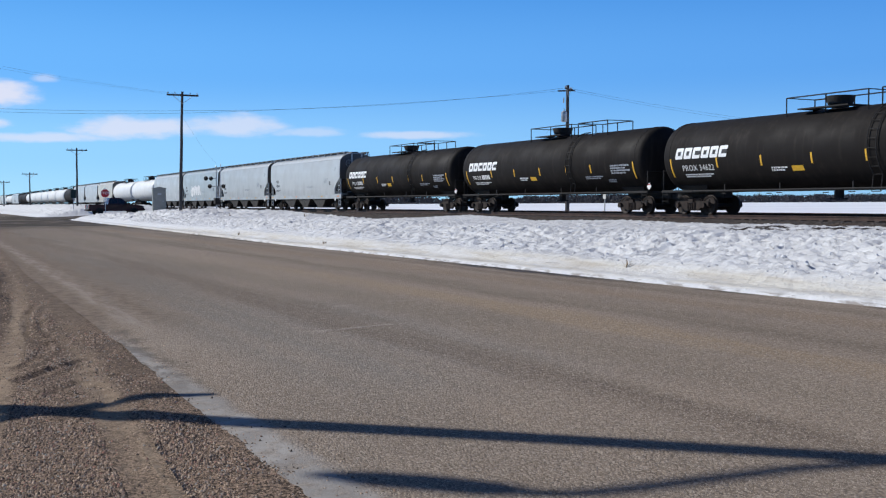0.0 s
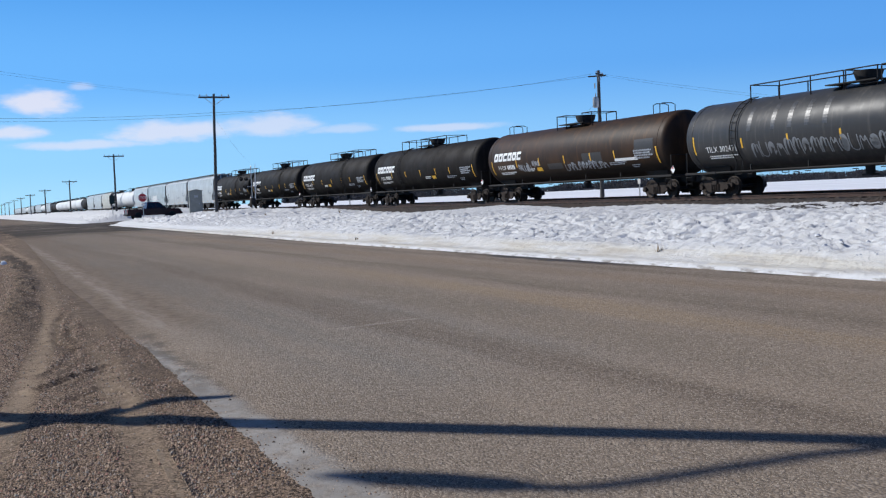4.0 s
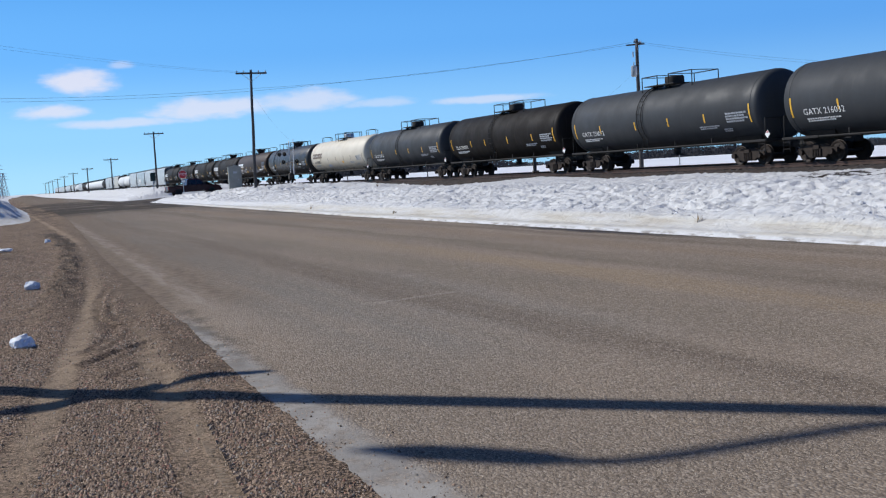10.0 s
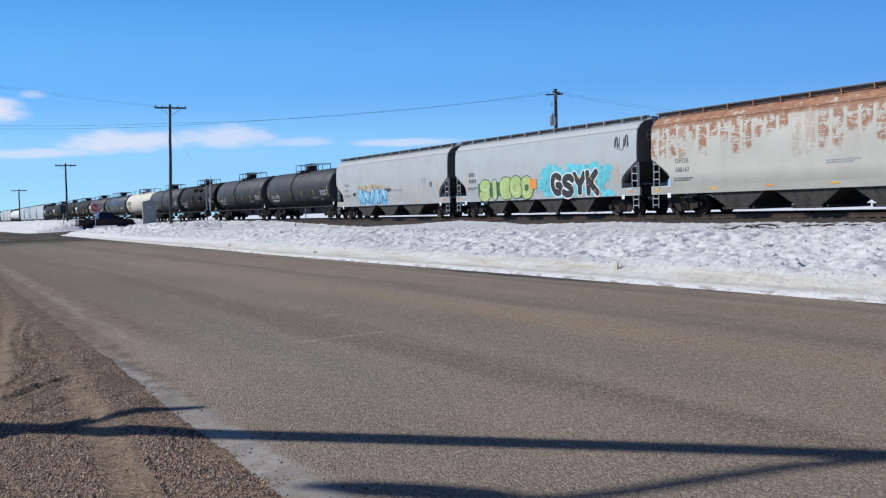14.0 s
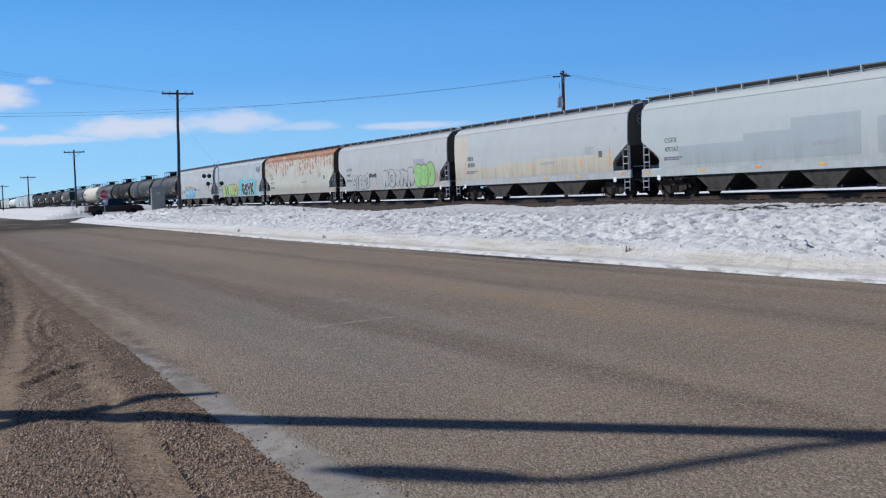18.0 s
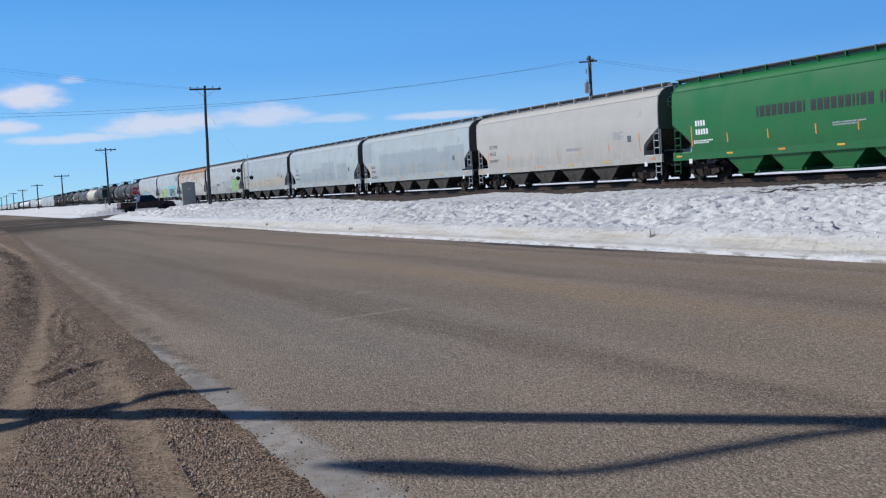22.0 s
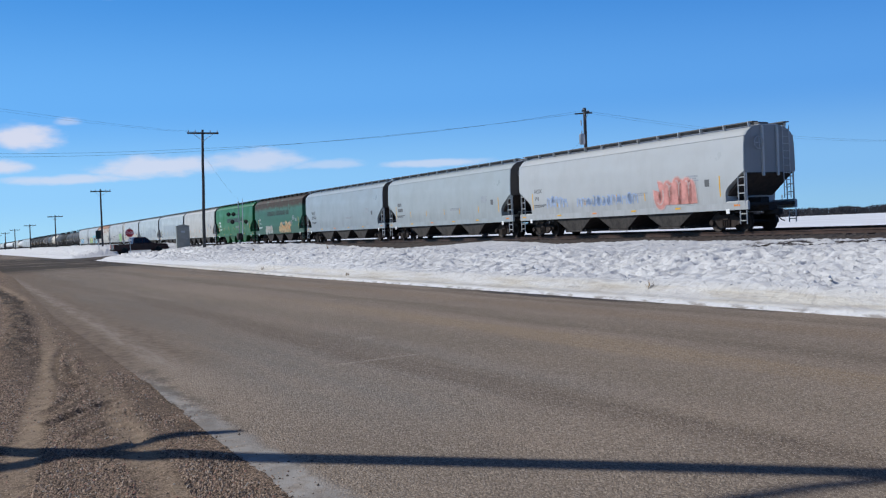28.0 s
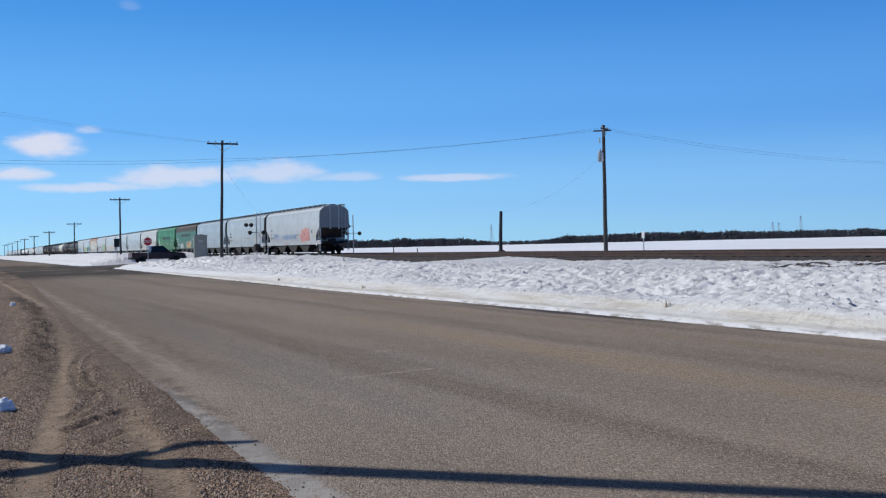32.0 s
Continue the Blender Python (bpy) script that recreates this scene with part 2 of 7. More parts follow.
def road_material():
    a = Mat("chip_seal_road")
    x, y = a.axis(0), a.axis(1)
    wob = a.math("ADD", x, a.math("MULTIPLY", a.math("SUBTRACT", a.noise(0.5, 4, 0.6, (1, 0.25, 1)), 0.5), 1.1))
    long = a.noise(2.2, 5, 0.65, (1.0, 0.035, 1))
    patch = a.noise(0.35, 5, 0.6, (1, 0.35, 1))

    def lane(at, half, strength, color, c, y0=None, y1=None):
        """A worn band along the road, broken up by streaks."""
        d = a.math("ABSOLUTE", a.math("SUBTRACT", wob, at))
        t = a.math("MULTIPLY", a.range(d, half, half * 0.25), a.range(long, 0.35, 0.60, 0.45, 1.0))
        if y0 is not None:
            t = a.math("MULTIPLY", t, a.range(y, *y0))
        if y1 is not None:
            t = a.math("MULTIPLY", t, a.range(y, *y1))
        return a.mix(a.math("MULTIPLY", t, strength), c, color)

    c = a.mix(a.range(patch, 0.35, 0.68), (0.285, 0.222, 0.165), (0.228, 0.180, 0.136))
    c = a.mix(a.range(long, 0.52, 0.72, 0, 0.35), c, (0.33, 0.252, 0.182))
    c = lane(4.4, 2.0, 0.7, (0.215, 0.197, 0.172), c, (5.5, 8.5), (17, 12))
    c = lane(3.7, 1.2, 0.75, (0.182, 0.156, 0.127), c, (6, 14))
    c = lane(4.6, 2.6, 0.65, (0.152, 0.124, 0.098), c, (10, 26))
    c = lane(7.0, 8.0, 0.4, (0.150, 0.122, 0.096), c, (28, 60))
    c = lane(4.95, 0.5, 0.9, (0.160, 0.120, 0.088), c)
    c = lane(6.3, 0.7, 0.4, (0.195, 0.155, 0.108), c)
    c = lane(7.5, 0.55, 0.5, (0.340, 0.235, 0.130), c, None, (30, 14))
    c = lane(8.7, 0.6, 0.75, (0.165, 0.125, 0.090), c)
    c = lane(10.2, 0.7, 0.6, (0.260, 0.182, 0.118), c)
    c = lane(11.3, 0.4, 0.6, (0.150, 0.110, 0.080), c)
    # thin pale scrapes left by the plough
    scrape = a.math("MULTIPLY", a.range(a.noise(1.0, 4, 0.6, (0.45, 4.5, 1)), 0.66, 0.72), a.range(a.noise(0.4, 2), 0.52, 0.62))
    c = a.mix(a.math("MULTIPLY", scrape, 0.5), c, (0.40, 0.34, 0.27))
    # one long pale scrape across the lane, and a fainter one beyond it
    for y0, x0, x1, slope, amt in ((10.72, 3.9, 5.9, 0.16, 0.55), (13.2, 5.2, 7.6, 0.16, 0.35), (9.2, 2.9, 4.2, -0.1, 0.3)):
        off = a.math("SUBTRACT", a.math("ADD", y, a.math("MULTIPLY", a.math("SUBTRACT", a.noise(1.4, 4), 0.5), 0.5)), a.math("ADD", y0, a.math("MULTIPLY", a.math("SUBTRACT", wob, x0), slope)))
        t = a.math("MULTIPLY", a.range(a.math("ABSOLUTE", off), 0.13, 0.03), a.math("MULTIPLY", a.range(x, x0, x0 + 0.4), a.range(x, x1, x1 - 0.5)))
        t = a.math("MULTIPLY", t, a.range(a.noise(2.4, 5, 0.7, (1, 2.5, 1)), 0.46, 0.60))
        c = a.mix(a.math("MULTIPLY", t, amt), c, (0.38, 0.33, 0.27))
    # chips of stone set in dark binder
    mp = a.node("ShaderNodeMapping", Vector=a.co, Scale=(1.0, 0.62, 1.0)).outputs[0]
    chip_v = a.axis(0, a.cells(68, out="Color", co=mp))
    pit = a.cells(68, co=mp)
    c = a.mix(a.range(chip_v, 0.55, 1.0, 0, 0.42), c, (0.50, 0.42, 0.335))
    c = a.mix(a.range(chip_v, 0.35, 0.0, 0, 0.46), c, (0.085, 0.068, 0.054))
    c = a.mix(a.range(pit, 0.45, 0.75, 0, 0.34), c, (0.060, 0.048, 0.038))
    # pale dusty strip along the gravel side, greyer and crustier close by
    n6 = a.math("SUBTRACT", a.noise(1.3, 6, 0.65), 0.5)
    edge = a.math("ADD", x, a.math("MULTIPLY", n6, 0.28))
    near = a.math("MULTIPLY", a.range(edge, 2.36, 2.18), a.range(y, 13.0, 10.5))
    c = a.mix(a.math("MULTIPLY", near, a.range(a.noise(5.0, 6, 0.7), 0.32, 0.56, 0.35, 0.95)), c, a.mix(a.range(a.noise(2.0, 5), 0.4, 0.6), (0.36, 0.335, 0.30), (0.275, 0.255, 0.230)))
    far_x = a.math("SUBTRACT", edge, a.math("MULTIPLY", a.math("SUBTRACT", y, 10.0), 0.024))
    crust = a.math("MULTIPLY", a.math("MULTIPLY", a.range(a.noise(2.6, 6, 0.7, (1.0, 0.5, 1)), 0.46, 0.56), a.range(far_x, 2.5, 2.34)), a.math("MULTIPLY", a.range(y, 7.0, 9.5), a.range(y, 34, 20)))
    c = a.mix(a.math("MULTIPLY", crust, 0.6), c, (0.092, 0.076, 0.063))
    # dirt dragged from the gravel over the far part of the edge
    spread = a.math("SUBTRACT", a.math("ADD", x, a.math("MULTIPLY", a.math("SUBTRACT", a.noise(0.9, 6, 0.65, (1, 0.12, 1)), 0.5), 3.4)), a.math("MULTIPLY", y, 0.045))
    dirt = a.math("MULTIPLY", a.range(spread, 3.4, 1.9), a.range(y, 10.5, 14.5))
    c = a.mix(a.math("MULTIPLY", dirt, 0.85), c, a.mix(a.range(a.noise(6, 5), 0.35, 0.65), (0.135, 0.098, 0.070), (0.220, 0.162, 0.115)))
    # the pale dust that traffic blew into a thin streak
    dust = a.math("MULTIPLY", a.math("MULTIPLY", a.range(far_x, 3.0, 2.62), a.range(far_x, 2.40, 2.60)), a.math("MULTIPLY", a.range(y, 9.5, 12.5), a.range(y, 75, 34, 0.3, 1.0)))
    c = a.mix(a.math("MULTIPLY", dust, a.range(a.noise(3.4, 6, 0.7, (1.6, 0.16, 1)), 0.40, 0.62, 0.15, 0.62)), c, (0.325, 0.275, 0.222))
    # wet dark mud where the cross street meets the road
    mud = a.math("MULTIPLY", a.range(y, 60, 76), a.range(y, 165, 130))
    mud = a.math("MULTIPLY", mud, a.range(a.math("ADD", a.noise(0.16, 6, 0.65, (0.45, 1.7, 1)), a.math("MULTIPLY", a.math("SUBTRACT", a.noise(0.8, 6, 0.7, (0.6, 0.5, 1)), 0.5), 0.5)), 0.36, 0.50))
    c = a.mix(a.math("MULTIPLY", mud, 0.92), c, (0.038, 0.029, 0.021))
    melt = a.math("MULTIPLY", a.range(y, 13.5, 17.0), a.range(y, 25.0, 20.0))
    wet = a.math("MULTIPLY", a.range(a.math("ADD", x, a.math("MULTIPLY", a.noise(1.5, 4), 0.8)), 12.0, 12.3), melt)
    seep = a.math("MULTIPLY", a.range(a.math("ADD", x, a.math("MULTIPLY", a.noise(2.5, 4), 0.6)), 12.2, 12.4), a.range(a.noise(0.35, 4, 0.6, (0.2, 1.0, 1)), 0.44, 0.56))
    wet = a.math("MAXIMUM", wet, a.math("MULTIPLY", seep, 0.8))
    c = a.mix(a.math("MULTIPLY", wet, 0.85), c, (0.030, 0.021, 0.015))
    h = a.math("SUBTRACT", a.math("MULTIPLY", a.noise(75, 3, 0.7), 0.6), a.math("MULTIPLY", a.math("MULTIPLY", pit, a.range(near, 0.0, 1.0, 1.0, 0.15)), 1.2))
    return a.done(c, a.math("SUBTRACT", 0.92, a.math("MULTIPLY", wet, 0.3)), 0, h, 0.5, 0.012, 0.12)


# the two wheel tracks over the gravel: x = a + b y + c y^2, half width
RUT_A, RUT_B = (-0.619, 0.1821, -0.00258, 0.13), (0.935, 0.0633, 0.00078, 0.145)


def rut(r, y):
    y = min(y, 34.0)
    return r[0] + r[1] * y + r[2] * y * y


def gravel_material():
    a = Mat("brown_gravel")
    x, y = a.axis(0), a.axis(1)
    n1, n2 = a.noise(0.8, 5), a.noise(4, 5)
    peb = a.axis(0, a.cells(62, out="Color"))
    c = a.mix(a.range(n1, 0.35, 0.65), (0.172, 0.120, 0.081), (0.104, 0.072, 0.048))
    c = a.mix(0.6, c, a.mix(a.range(peb, 0.15, 0.95), (0.034, 0.025, 0.019), (0.48, 0.34, 0.235)))
    # packed pale wheel tracks
    wob = a.math("MULTIPLY", a.math("SUBTRACT", a.noise(0.6, 4), 0.5), 0.16)
    # damp dark soil churned between the two tracks
    soil = a.math("MULTIPLY", a.math("MULTIPLY", a.range(y, 6.8, 8.8), a.range(y, 19, 14)), a.math("MULTIPLY", a.range(a.math("ADD", x, wob), 0.95, 1.25), a.range(a.noise(1.6, 6, 0.65, (1, 0.7, 1)), 0.38, 0.56)))
    c = a.mix(a.math("MULTIPLY", soil, 0.62), c, a.mix(a.noise(9, 5), (0.055, 0.041, 0.031), (0.155, 0.112, 0.078)))
    yy = a.math("MINIMUM", y, 34.0)
    for (k0, k1, k2, wd), amt in ((RUT_A, 0.82), (RUT_B, 0.85)):
        at = a.math("ADD", a.math("ADD", k0, a.math("MULTIPLY", yy, k1)), a.math("MULTIPLY", a.math("MULTIPLY", yy, yy), k2))
        d = a.math("ABSOLUTE", a.math("SUBTRACT", a.math("ADD", x, wob), at))
        t = a.math("MULTIPLY", a.range(d, wd * 1.3, wd * 0.4), a.math("MULTIPLY", a.range(n2, 0.3, 0.6, 0.3, 1.0), a.range(y, 5.0, 9.0, 0.5, 1.0)))
        if k0 > 0:
            t = a.math("MULTIPLY", t, a.range(y, 8.0, 12.0, 1.0, 0.3))
        c = a.mix(a.math("MULTIPLY", t, amt), c, (0.36, 0.268, 0.182))
        if k0 < 0:
            # damp churned mud thrown up beside the rut
            s = a.math("SUBTRACT", at, a.math("ADD", x, a.math("MULTIPLY", wob, 3.0)))
            m = a.math("MULTIPLY", a.math("MULTIPLY", a.range(s, 0.12, 0.3), a.range(s, 0.75, 0.45)), a.math("MULTIPLY", a.range(y, 14, 22), a.range(y, 46, 36)))
            wet = a.math("MULTIPLY", m, a.range(a.noise(2.6, 7, 0.7, (1.2, 0.5, 1)), 0.46, 0.54))
            c = a.mix(a.math("MULTIPLY", wet, 0.85), c, (0.058, 0.044, 0.034))
    damp = a.math("MULTIPLY", a.range(y, 9, 22), a.range(a.noise(0.7, 6, 0.65, (1.8, 0.3, 1)), 0.52, 0.62))
    c = a.mix(a.math("MULTIPLY", damp, 0.55), c, (0.075, 0.055, 0.040))
    # beyond, the stones give way to the same dirt that lies over the road's edge
    edge = a.math("MAXIMUM", a.math("ADD", 2.17, a.math("MULTIPLY", a.math("SUBTRACT", y, 11.0), 0.022)), a.math("ADD", 2.42, a.math("MULTIPLY", a.math("SUBTRACT", y, 22.5), 0.046)))
    off = a.math("SUBTRACT", a.math("ADD", x, a.math("MULTIPLY", a.math("SUBTRACT", a.noise(0.9, 6, 0.65, (1, 0.12, 1)), 0.5), 1.6)), edge)
    dirt = a.math("MULTIPLY", a.range(off, -0.9, -0.15), a.range(y, 11, 15.5))
    c = a.mix(a.math("MULTIPLY", dirt, 0.9), c, a.mix(a.range(a.noise(6, 5), 0.35, 0.65), (0.135, 0.098, 0.070), (0.220, 0.162, 0.115)))
    mud = a.math("MULTIPLY", a.math("MULTIPLY", a.range(y, 62, 80), a.range(y, 150, 124)), a.range(a.noise(0.3, 7, 0.7, (0.6, 1.2, 1)), 0.46, 0.56))
    c = a.mix(mud, c, (0.045, 0.034, 0.025))
    h = a.math("ADD", a.noise(70, 3, 0.7), a.math("MULTIPLY", n2, 0.8))
    return a.done(c, 0.95, 0, h, 0.9, 0.02, 0.1)


def snow_material():
    a = Mat("old_snow")
    x, y, z = a.axis(0), a.axis(1), a.axis(2)
    n1, n2, n3 = a.noise(0.6, 5), a.noise(3.2, 7, 0.65), a.noise(16, 4)
    c = a.mix(a.range(n2, 0.35, 0.7), (0.67, 0.665, 0.657), (0.595, 0.59, 0.582))
    c = a.mix(a.range(n3, 0.62, 0.8, 0, 0.12), c, (0.56, 0.54, 0.52))
    # sandy crust thrown up by the ploughs along the road side
    strip = a.noise(2.6, 5, 0.6, (1.0, 0.14, 2.2))
    foot = a.math("ADD", x, a.math("MULTIPLY", a.math("SUBTRACT", n1, 0.5), 0.7))
    f = a.math("MULTIPLY", a.math("MULTIPLY", a.range(foot, 13.75, 13.2), a.range(a.math("ADD", z, a.math("MULTIPLY", n1, 0.05)), 0.085, 0.125)), a.range(z, 0.40, 0.20))
    f = a.math("MULTIPLY", f, a.range(y, 70, 45))
    crust = a.mix(a.range(a.noise(3.5, 6, 0.7, (1.0, 0.22, 3.0)), 0.42, 0.62), (0.60, 0.565, 0.49), (0.49, 0.44, 0.36))
    lip = a.math("MULTIPLY", a.math("MULTIPLY", a.range(foot, 13.6, 13.2), a.range(y, 26, 40)), a.math("MULTIPLY", a.range(z, 0.35, 0.2), a.range(y, 85, 70)))
    f = a.math("MAXIMUM", f, a.math("MULTIPLY", lip, 0.8))
    c = a.mix(a.math("MULTIPLY", f, a.range(strip, 0.35, 0.6, 0.35, 0.9)), c, crust)
    # whiter snow on the open field past the railway
    c = a.mix(a.range(x, 40, 70), c, a.mix(a.range(a.noise(0.05, 5, 0.6, (1, 0.4, 1)), 0.4, 0.65), (0.83, 0.84, 0.86), (0.74, 0.75, 0.77)))
    streak = a.math("MULTIPLY", f, a.range(a.noise(5.0, 6, 0.7, (1.0, 0.10, 4.0)), 0.60, 0.68))
    c = a.mix(a.math("MULTIPLY", streak, 0.55), c, (0.26, 0.225, 0.185))
    # bare wet ground where the snow has melted through behind the crest
    gap = a.math("ADD", x, a.math("MULTIPLY", a.math("SUBTRACT", a.noise(0.8, 5, 0.6), 0.5), 2.2))
    gap = a.math("MULTIPLY", a.range(a.math("ABSOLUTE", a.math("SUBTRACT", gap, 24.6)), 0.75, 0.5), a.math("MULTIPLY", a.range(y, 16, 19), a.range(y, 27.5, 24.5)))
    c = a.mix(a.math("MULTIPLY", gap, a.range(a.noise(1.1, 5, 0.6, (1.5, 0.5, 1)), 0.44, 0.50)), c, (0.040, 0.031, 0.025))
    # gritty melted edge against the road
    grit = a.math("MULTIPLY", a.range(z, 0.085, 0.04), a.range(a.noise(4.2, 6, 0.7, (1.4, 0.35, 1)), 0.48, 0.60))
    grit = a.math("MULTIPLY", a.math("MULTIPLY", grit, a.range(x, 11.2, 11.6)), a.range(x, 16.0, 15.0))
    c = a.mix(a.math("MULTIPLY", grit, 0.75), c, (0.20, 0.165, 0.135))
    m = a.done(c, 0.75, 0, a.math("ADD", a.math("ADD", a.math("MULTIPLY", n2, 0.9), a.math("MULTIPLY", n3, 0.25)), a.math("MULTIPLY", a.noise(7.5, 5, 0.62), 1.0)), 0.40, 0.12, 0.25)
    a.b.inputs["Subsurface Weight"].default_value = 0.0
    return m


def ballast_material():
    a = Mat("dark_ballast")
    st = a.axis(0, a.cells(9, out="Color"))
    c = a.mix(st, (0.022, 0.019, 0.018), (0.090, 0.074, 0.064))
    c = a.mix(a.range(a.noise(0.5, 4), 0.4, 0.7, 0, 0.6), c, (0.060, 0.040, 0.030))
    return a.done(c, 0.95, 0, a.cells(9), 0.9, 0.07, 0.2)


M_ROAD, M_GRAVEL, M_SNOW, M_BALLAST = road_material(), gravel_material(), snow_material(), ballast_material()
M_RAIL = plain("rusty_rail_steel", (0.075, 0.043, 0.032), 0.55, 0.4, 0.4, 3)
M_TIE = plain("creosoted_wood", (0.055, 0.042, 0.034), 0.9, 0, 0.4, 5)
M_POLE = plain("weathered_pole_wood", (0.066, 0.062, 0.060), 0.88, 0, 0.4, 4)
M_STEEL = plain("galvanised_steel", (0.42, 0.43, 0.44), 0.45, 0.6, 0.2, 8)
M_WIRE = plain("dark_cable", (0.05, 0.05, 0.055), 0.6, 0.2, 0.2)
M_BLACK = plain("black_running_gear", (0.013, 0.0115, 0.011), 0.85, 0.0, 0.4, 7)
M_TRUCK = plain("brown_dusty_cast_steel", (0.026, 0.016, 0.011), 0.9, 0.0, 0.5, 6)
M_WHEEL = plain("wheel_steel", (0.030, 0.020, 0.015), 0.7, 0.3, 0.4, 9)
M_GRATE = plain("roof_walk_grating", (0.13, 0.13, 0.13), 0.7, 0.4, 0.3, 12)
M_WHITE = plain("white_marking_paint", (0.78, 0.78, 0.76), 0.6, 0, 0.12, 10)
M_MARK = plain("dark_grey_lettering", (0.10, 0.105, 0.11), 0.6, 0, 0.15, 10)
M_YELLOW = plain("yellow_reflective_tape", (0.75, 0.42, 0.03), 0.5, 0, 0.15, 8)
M_RED = plain("red_sign_sheeting", (0.42, 0.02, 0.025), 0.45, 0, 0.12, 6)
M_CERAMIC = plain("insulator_porcelain", (0.35, 0.33, 0.30), 0.3, 0, 0.1, 10)
M_TREE = plain("bare_branches", (0.040, 0.040, 0.047), 0.95, 0, 0.2, 0.05)
M_HUT = plain("grey_green_steel_sheet", (0.27, 0.27, 0.235), 0.5, 0.1, 0.12, 2)
M_TYRE = plain("tyre_rubber", (0.018, 0.018, 0.019), 0.85, 0, 0.2, 12)
M_CARPAINT = plain("dark_maroon_car_paint", (0.046, 0.009, 0.011), 0.25, 0.0, 0.2, 2)
M_GLASS = plain("dark_tinted_glass", (0.012, 0.014, 0.016), 0.05, 0, 0.1, 2)
M_DRY = plain("dry_grass", (0.28, 0.20, 0.11), 0.9, 0, 0.4, 8)


# ---- mesh helpers ----
class Geo:
    """Collects the vertices and faces of one mesh."""

    def __init__(self):
        self.v, self.f = [], []

    def add(self, verts, faces):
        n = len(self.v)
        self.v += [tuple(p) for p in verts]
        self.f += [tuple(n + i for i in face) for face in faces]
        return self

    def box(self, c, s, turn=None, taper=1.0, bevel=0.0):
        """A block with its edges cut off by bevel; taper narrows the top."""
        hx, hy, hz = (k / 2 for k in s)
        if bevel <= 0:
            pts = [(sx * hx * (taper if sz > 0 else 1), sy * hy * (taper if sz > 0 else 1), sz * hz)
                   for sz in (-1, 1) for sx, sy in ((-1, -1), (1, -1), (1, 1), (-1, 1))]
            faces = [(3, 2, 1, 0), (4, 5, 6, 7), (0, 1, 5, 4), (1, 2, 6, 5), (2, 3, 7, 6), (3, 0, 4, 7)]
        else:
            b = min(bevel, hx * 0.9, hy * 0.9, hz * 0.9)
            rings = []
            for z, k in ((-hz, b), (-hz + b, 0), (hz - b, 0), (hz, b)):
                t = taper if z > 0 else 1
                x, y = hx * t - k, hy * t - k
                q = b * 0.6
                rings.append([(-x + q, -y, z), (x - q, -y, z), (x, -y + q, z), (x, y - q, z), (x - q, y, z), (-x + q, y, z), (-x, y - q, z), (-x, -y + q, z)])
            pts = [p for r in rings for p in r]
            faces = [tuple(range(7, -1, -1)), tuple(range(24, 32))]
            faces += [(a * 8 + i, a * 8 + (i + 1) % 8, a * 8 + 8 + (i + 1) % 8, a * 8 + 8 + i) for a in range(3) for i in range(8)]
        if turn is not None:
            pts = [turn @ Vector(p) for p in pts]
        return self.add([(p[0] + c[0], p[1] + c[1], p[2] + c[2]) for p in pts], faces)

    def tube(self, path, r, seg=6, cap=True):
        """A round bar along a path; r is one radius or one for each point."""
        path = [Vector(p) for p in path]
        rs = [r] * len(path) if isinstance(r, (int, float)) else list(r)
        rings, up = [], None
        for i, p in enumerate(path):
            d = (path[min(i + 1, len(path) - 1)] - path[max(i - 1, 0)]).normalized()
            if up is None:
                up = Vector((0, 0, 1)) if abs(d.z) < 0.9 else Vector((0, 1, 0))
            a = d.cross(up).normalized()
            b = a.cross(d).normalized()
            up = b
            rings.append([p + (a * math.cos(k) + b * math.sin(k)) * rs[i] for k in (2 * math.pi * j / seg for j in range(seg))])
        return self.loft(rings, cap)

    def loft(self, rings, cap=True, close=True):
        n, m = len(rings[0]), len(rings)
        pts = [p for r in rings for p in r]
        rng = range(n if close else n - 1)
        faces = [(a * n + i, a * n + (i + 1) % n, (a + 1) * n + (i + 1) % n, (a + 1) * n + i) for a in range(m - 1) for i in rng]
        if cap:
            faces += [tuple(range(n - 1, -1, -1)), tuple(range((m - 1) * n, m * n))]
        return self.add(pts, faces)

    def disc(self, c, axis, r, thick, seg=16, hub=0.0):
        c, axis = Vector(c), Vector(axis).normalized()
        return self.tube([c - axis * thick / 2, c + axis * thick / 2], r, seg)

    def prism(self, poly, x0, x1, axis="x"):
        """A flat outline pushed from x0 to x1 along an axis."""
        put = {"x": lambda u, v, w: (w, u, v), "y": lambda u, v, w: (u, w, v), "z": lambda u, v, w: (u, v, w)}[axis]
        return self.loft([[put(u, v, x0) for u, v in poly], [put(u, v, x1) for u, v in poly]])

    def mesh(self, name, smooth=False):
        me = bpy.data.meshes.new(name)
        me.from_pydata(self.v, [], self.f)
        me.update()
        bm = bmesh.new()
        bm.from_mesh(me)
        bmesh.ops.recalc_face_normals(bm, faces=bm.faces)
        bm.to_mesh(me)
        bm.free()
        if smooth:
            me.shade_smooth()
            if smooth != 2:
                me.set_sharp_from_angle(angle=radians(38))
        return me


CACHE = {}


def part(name, geo, material, parent=None, label="", smooth=False, at=(0, 0, 0), turn=0.0):
    """Links one mesh object under a thing or a part; geo is a Geo or a finished mesh."""
    me = geo.mesh(name, smooth) if isinstance(geo, Geo) else geo
    if material and not me.materials:
        me.materials.append(material)
    ob = new(name, me)
    if parent is not None:
        ob.parent = parent
    ob.matrix_basis = pose(*at, 0, 0, turn)
    if label:
        ob["label"] = label
    return ob


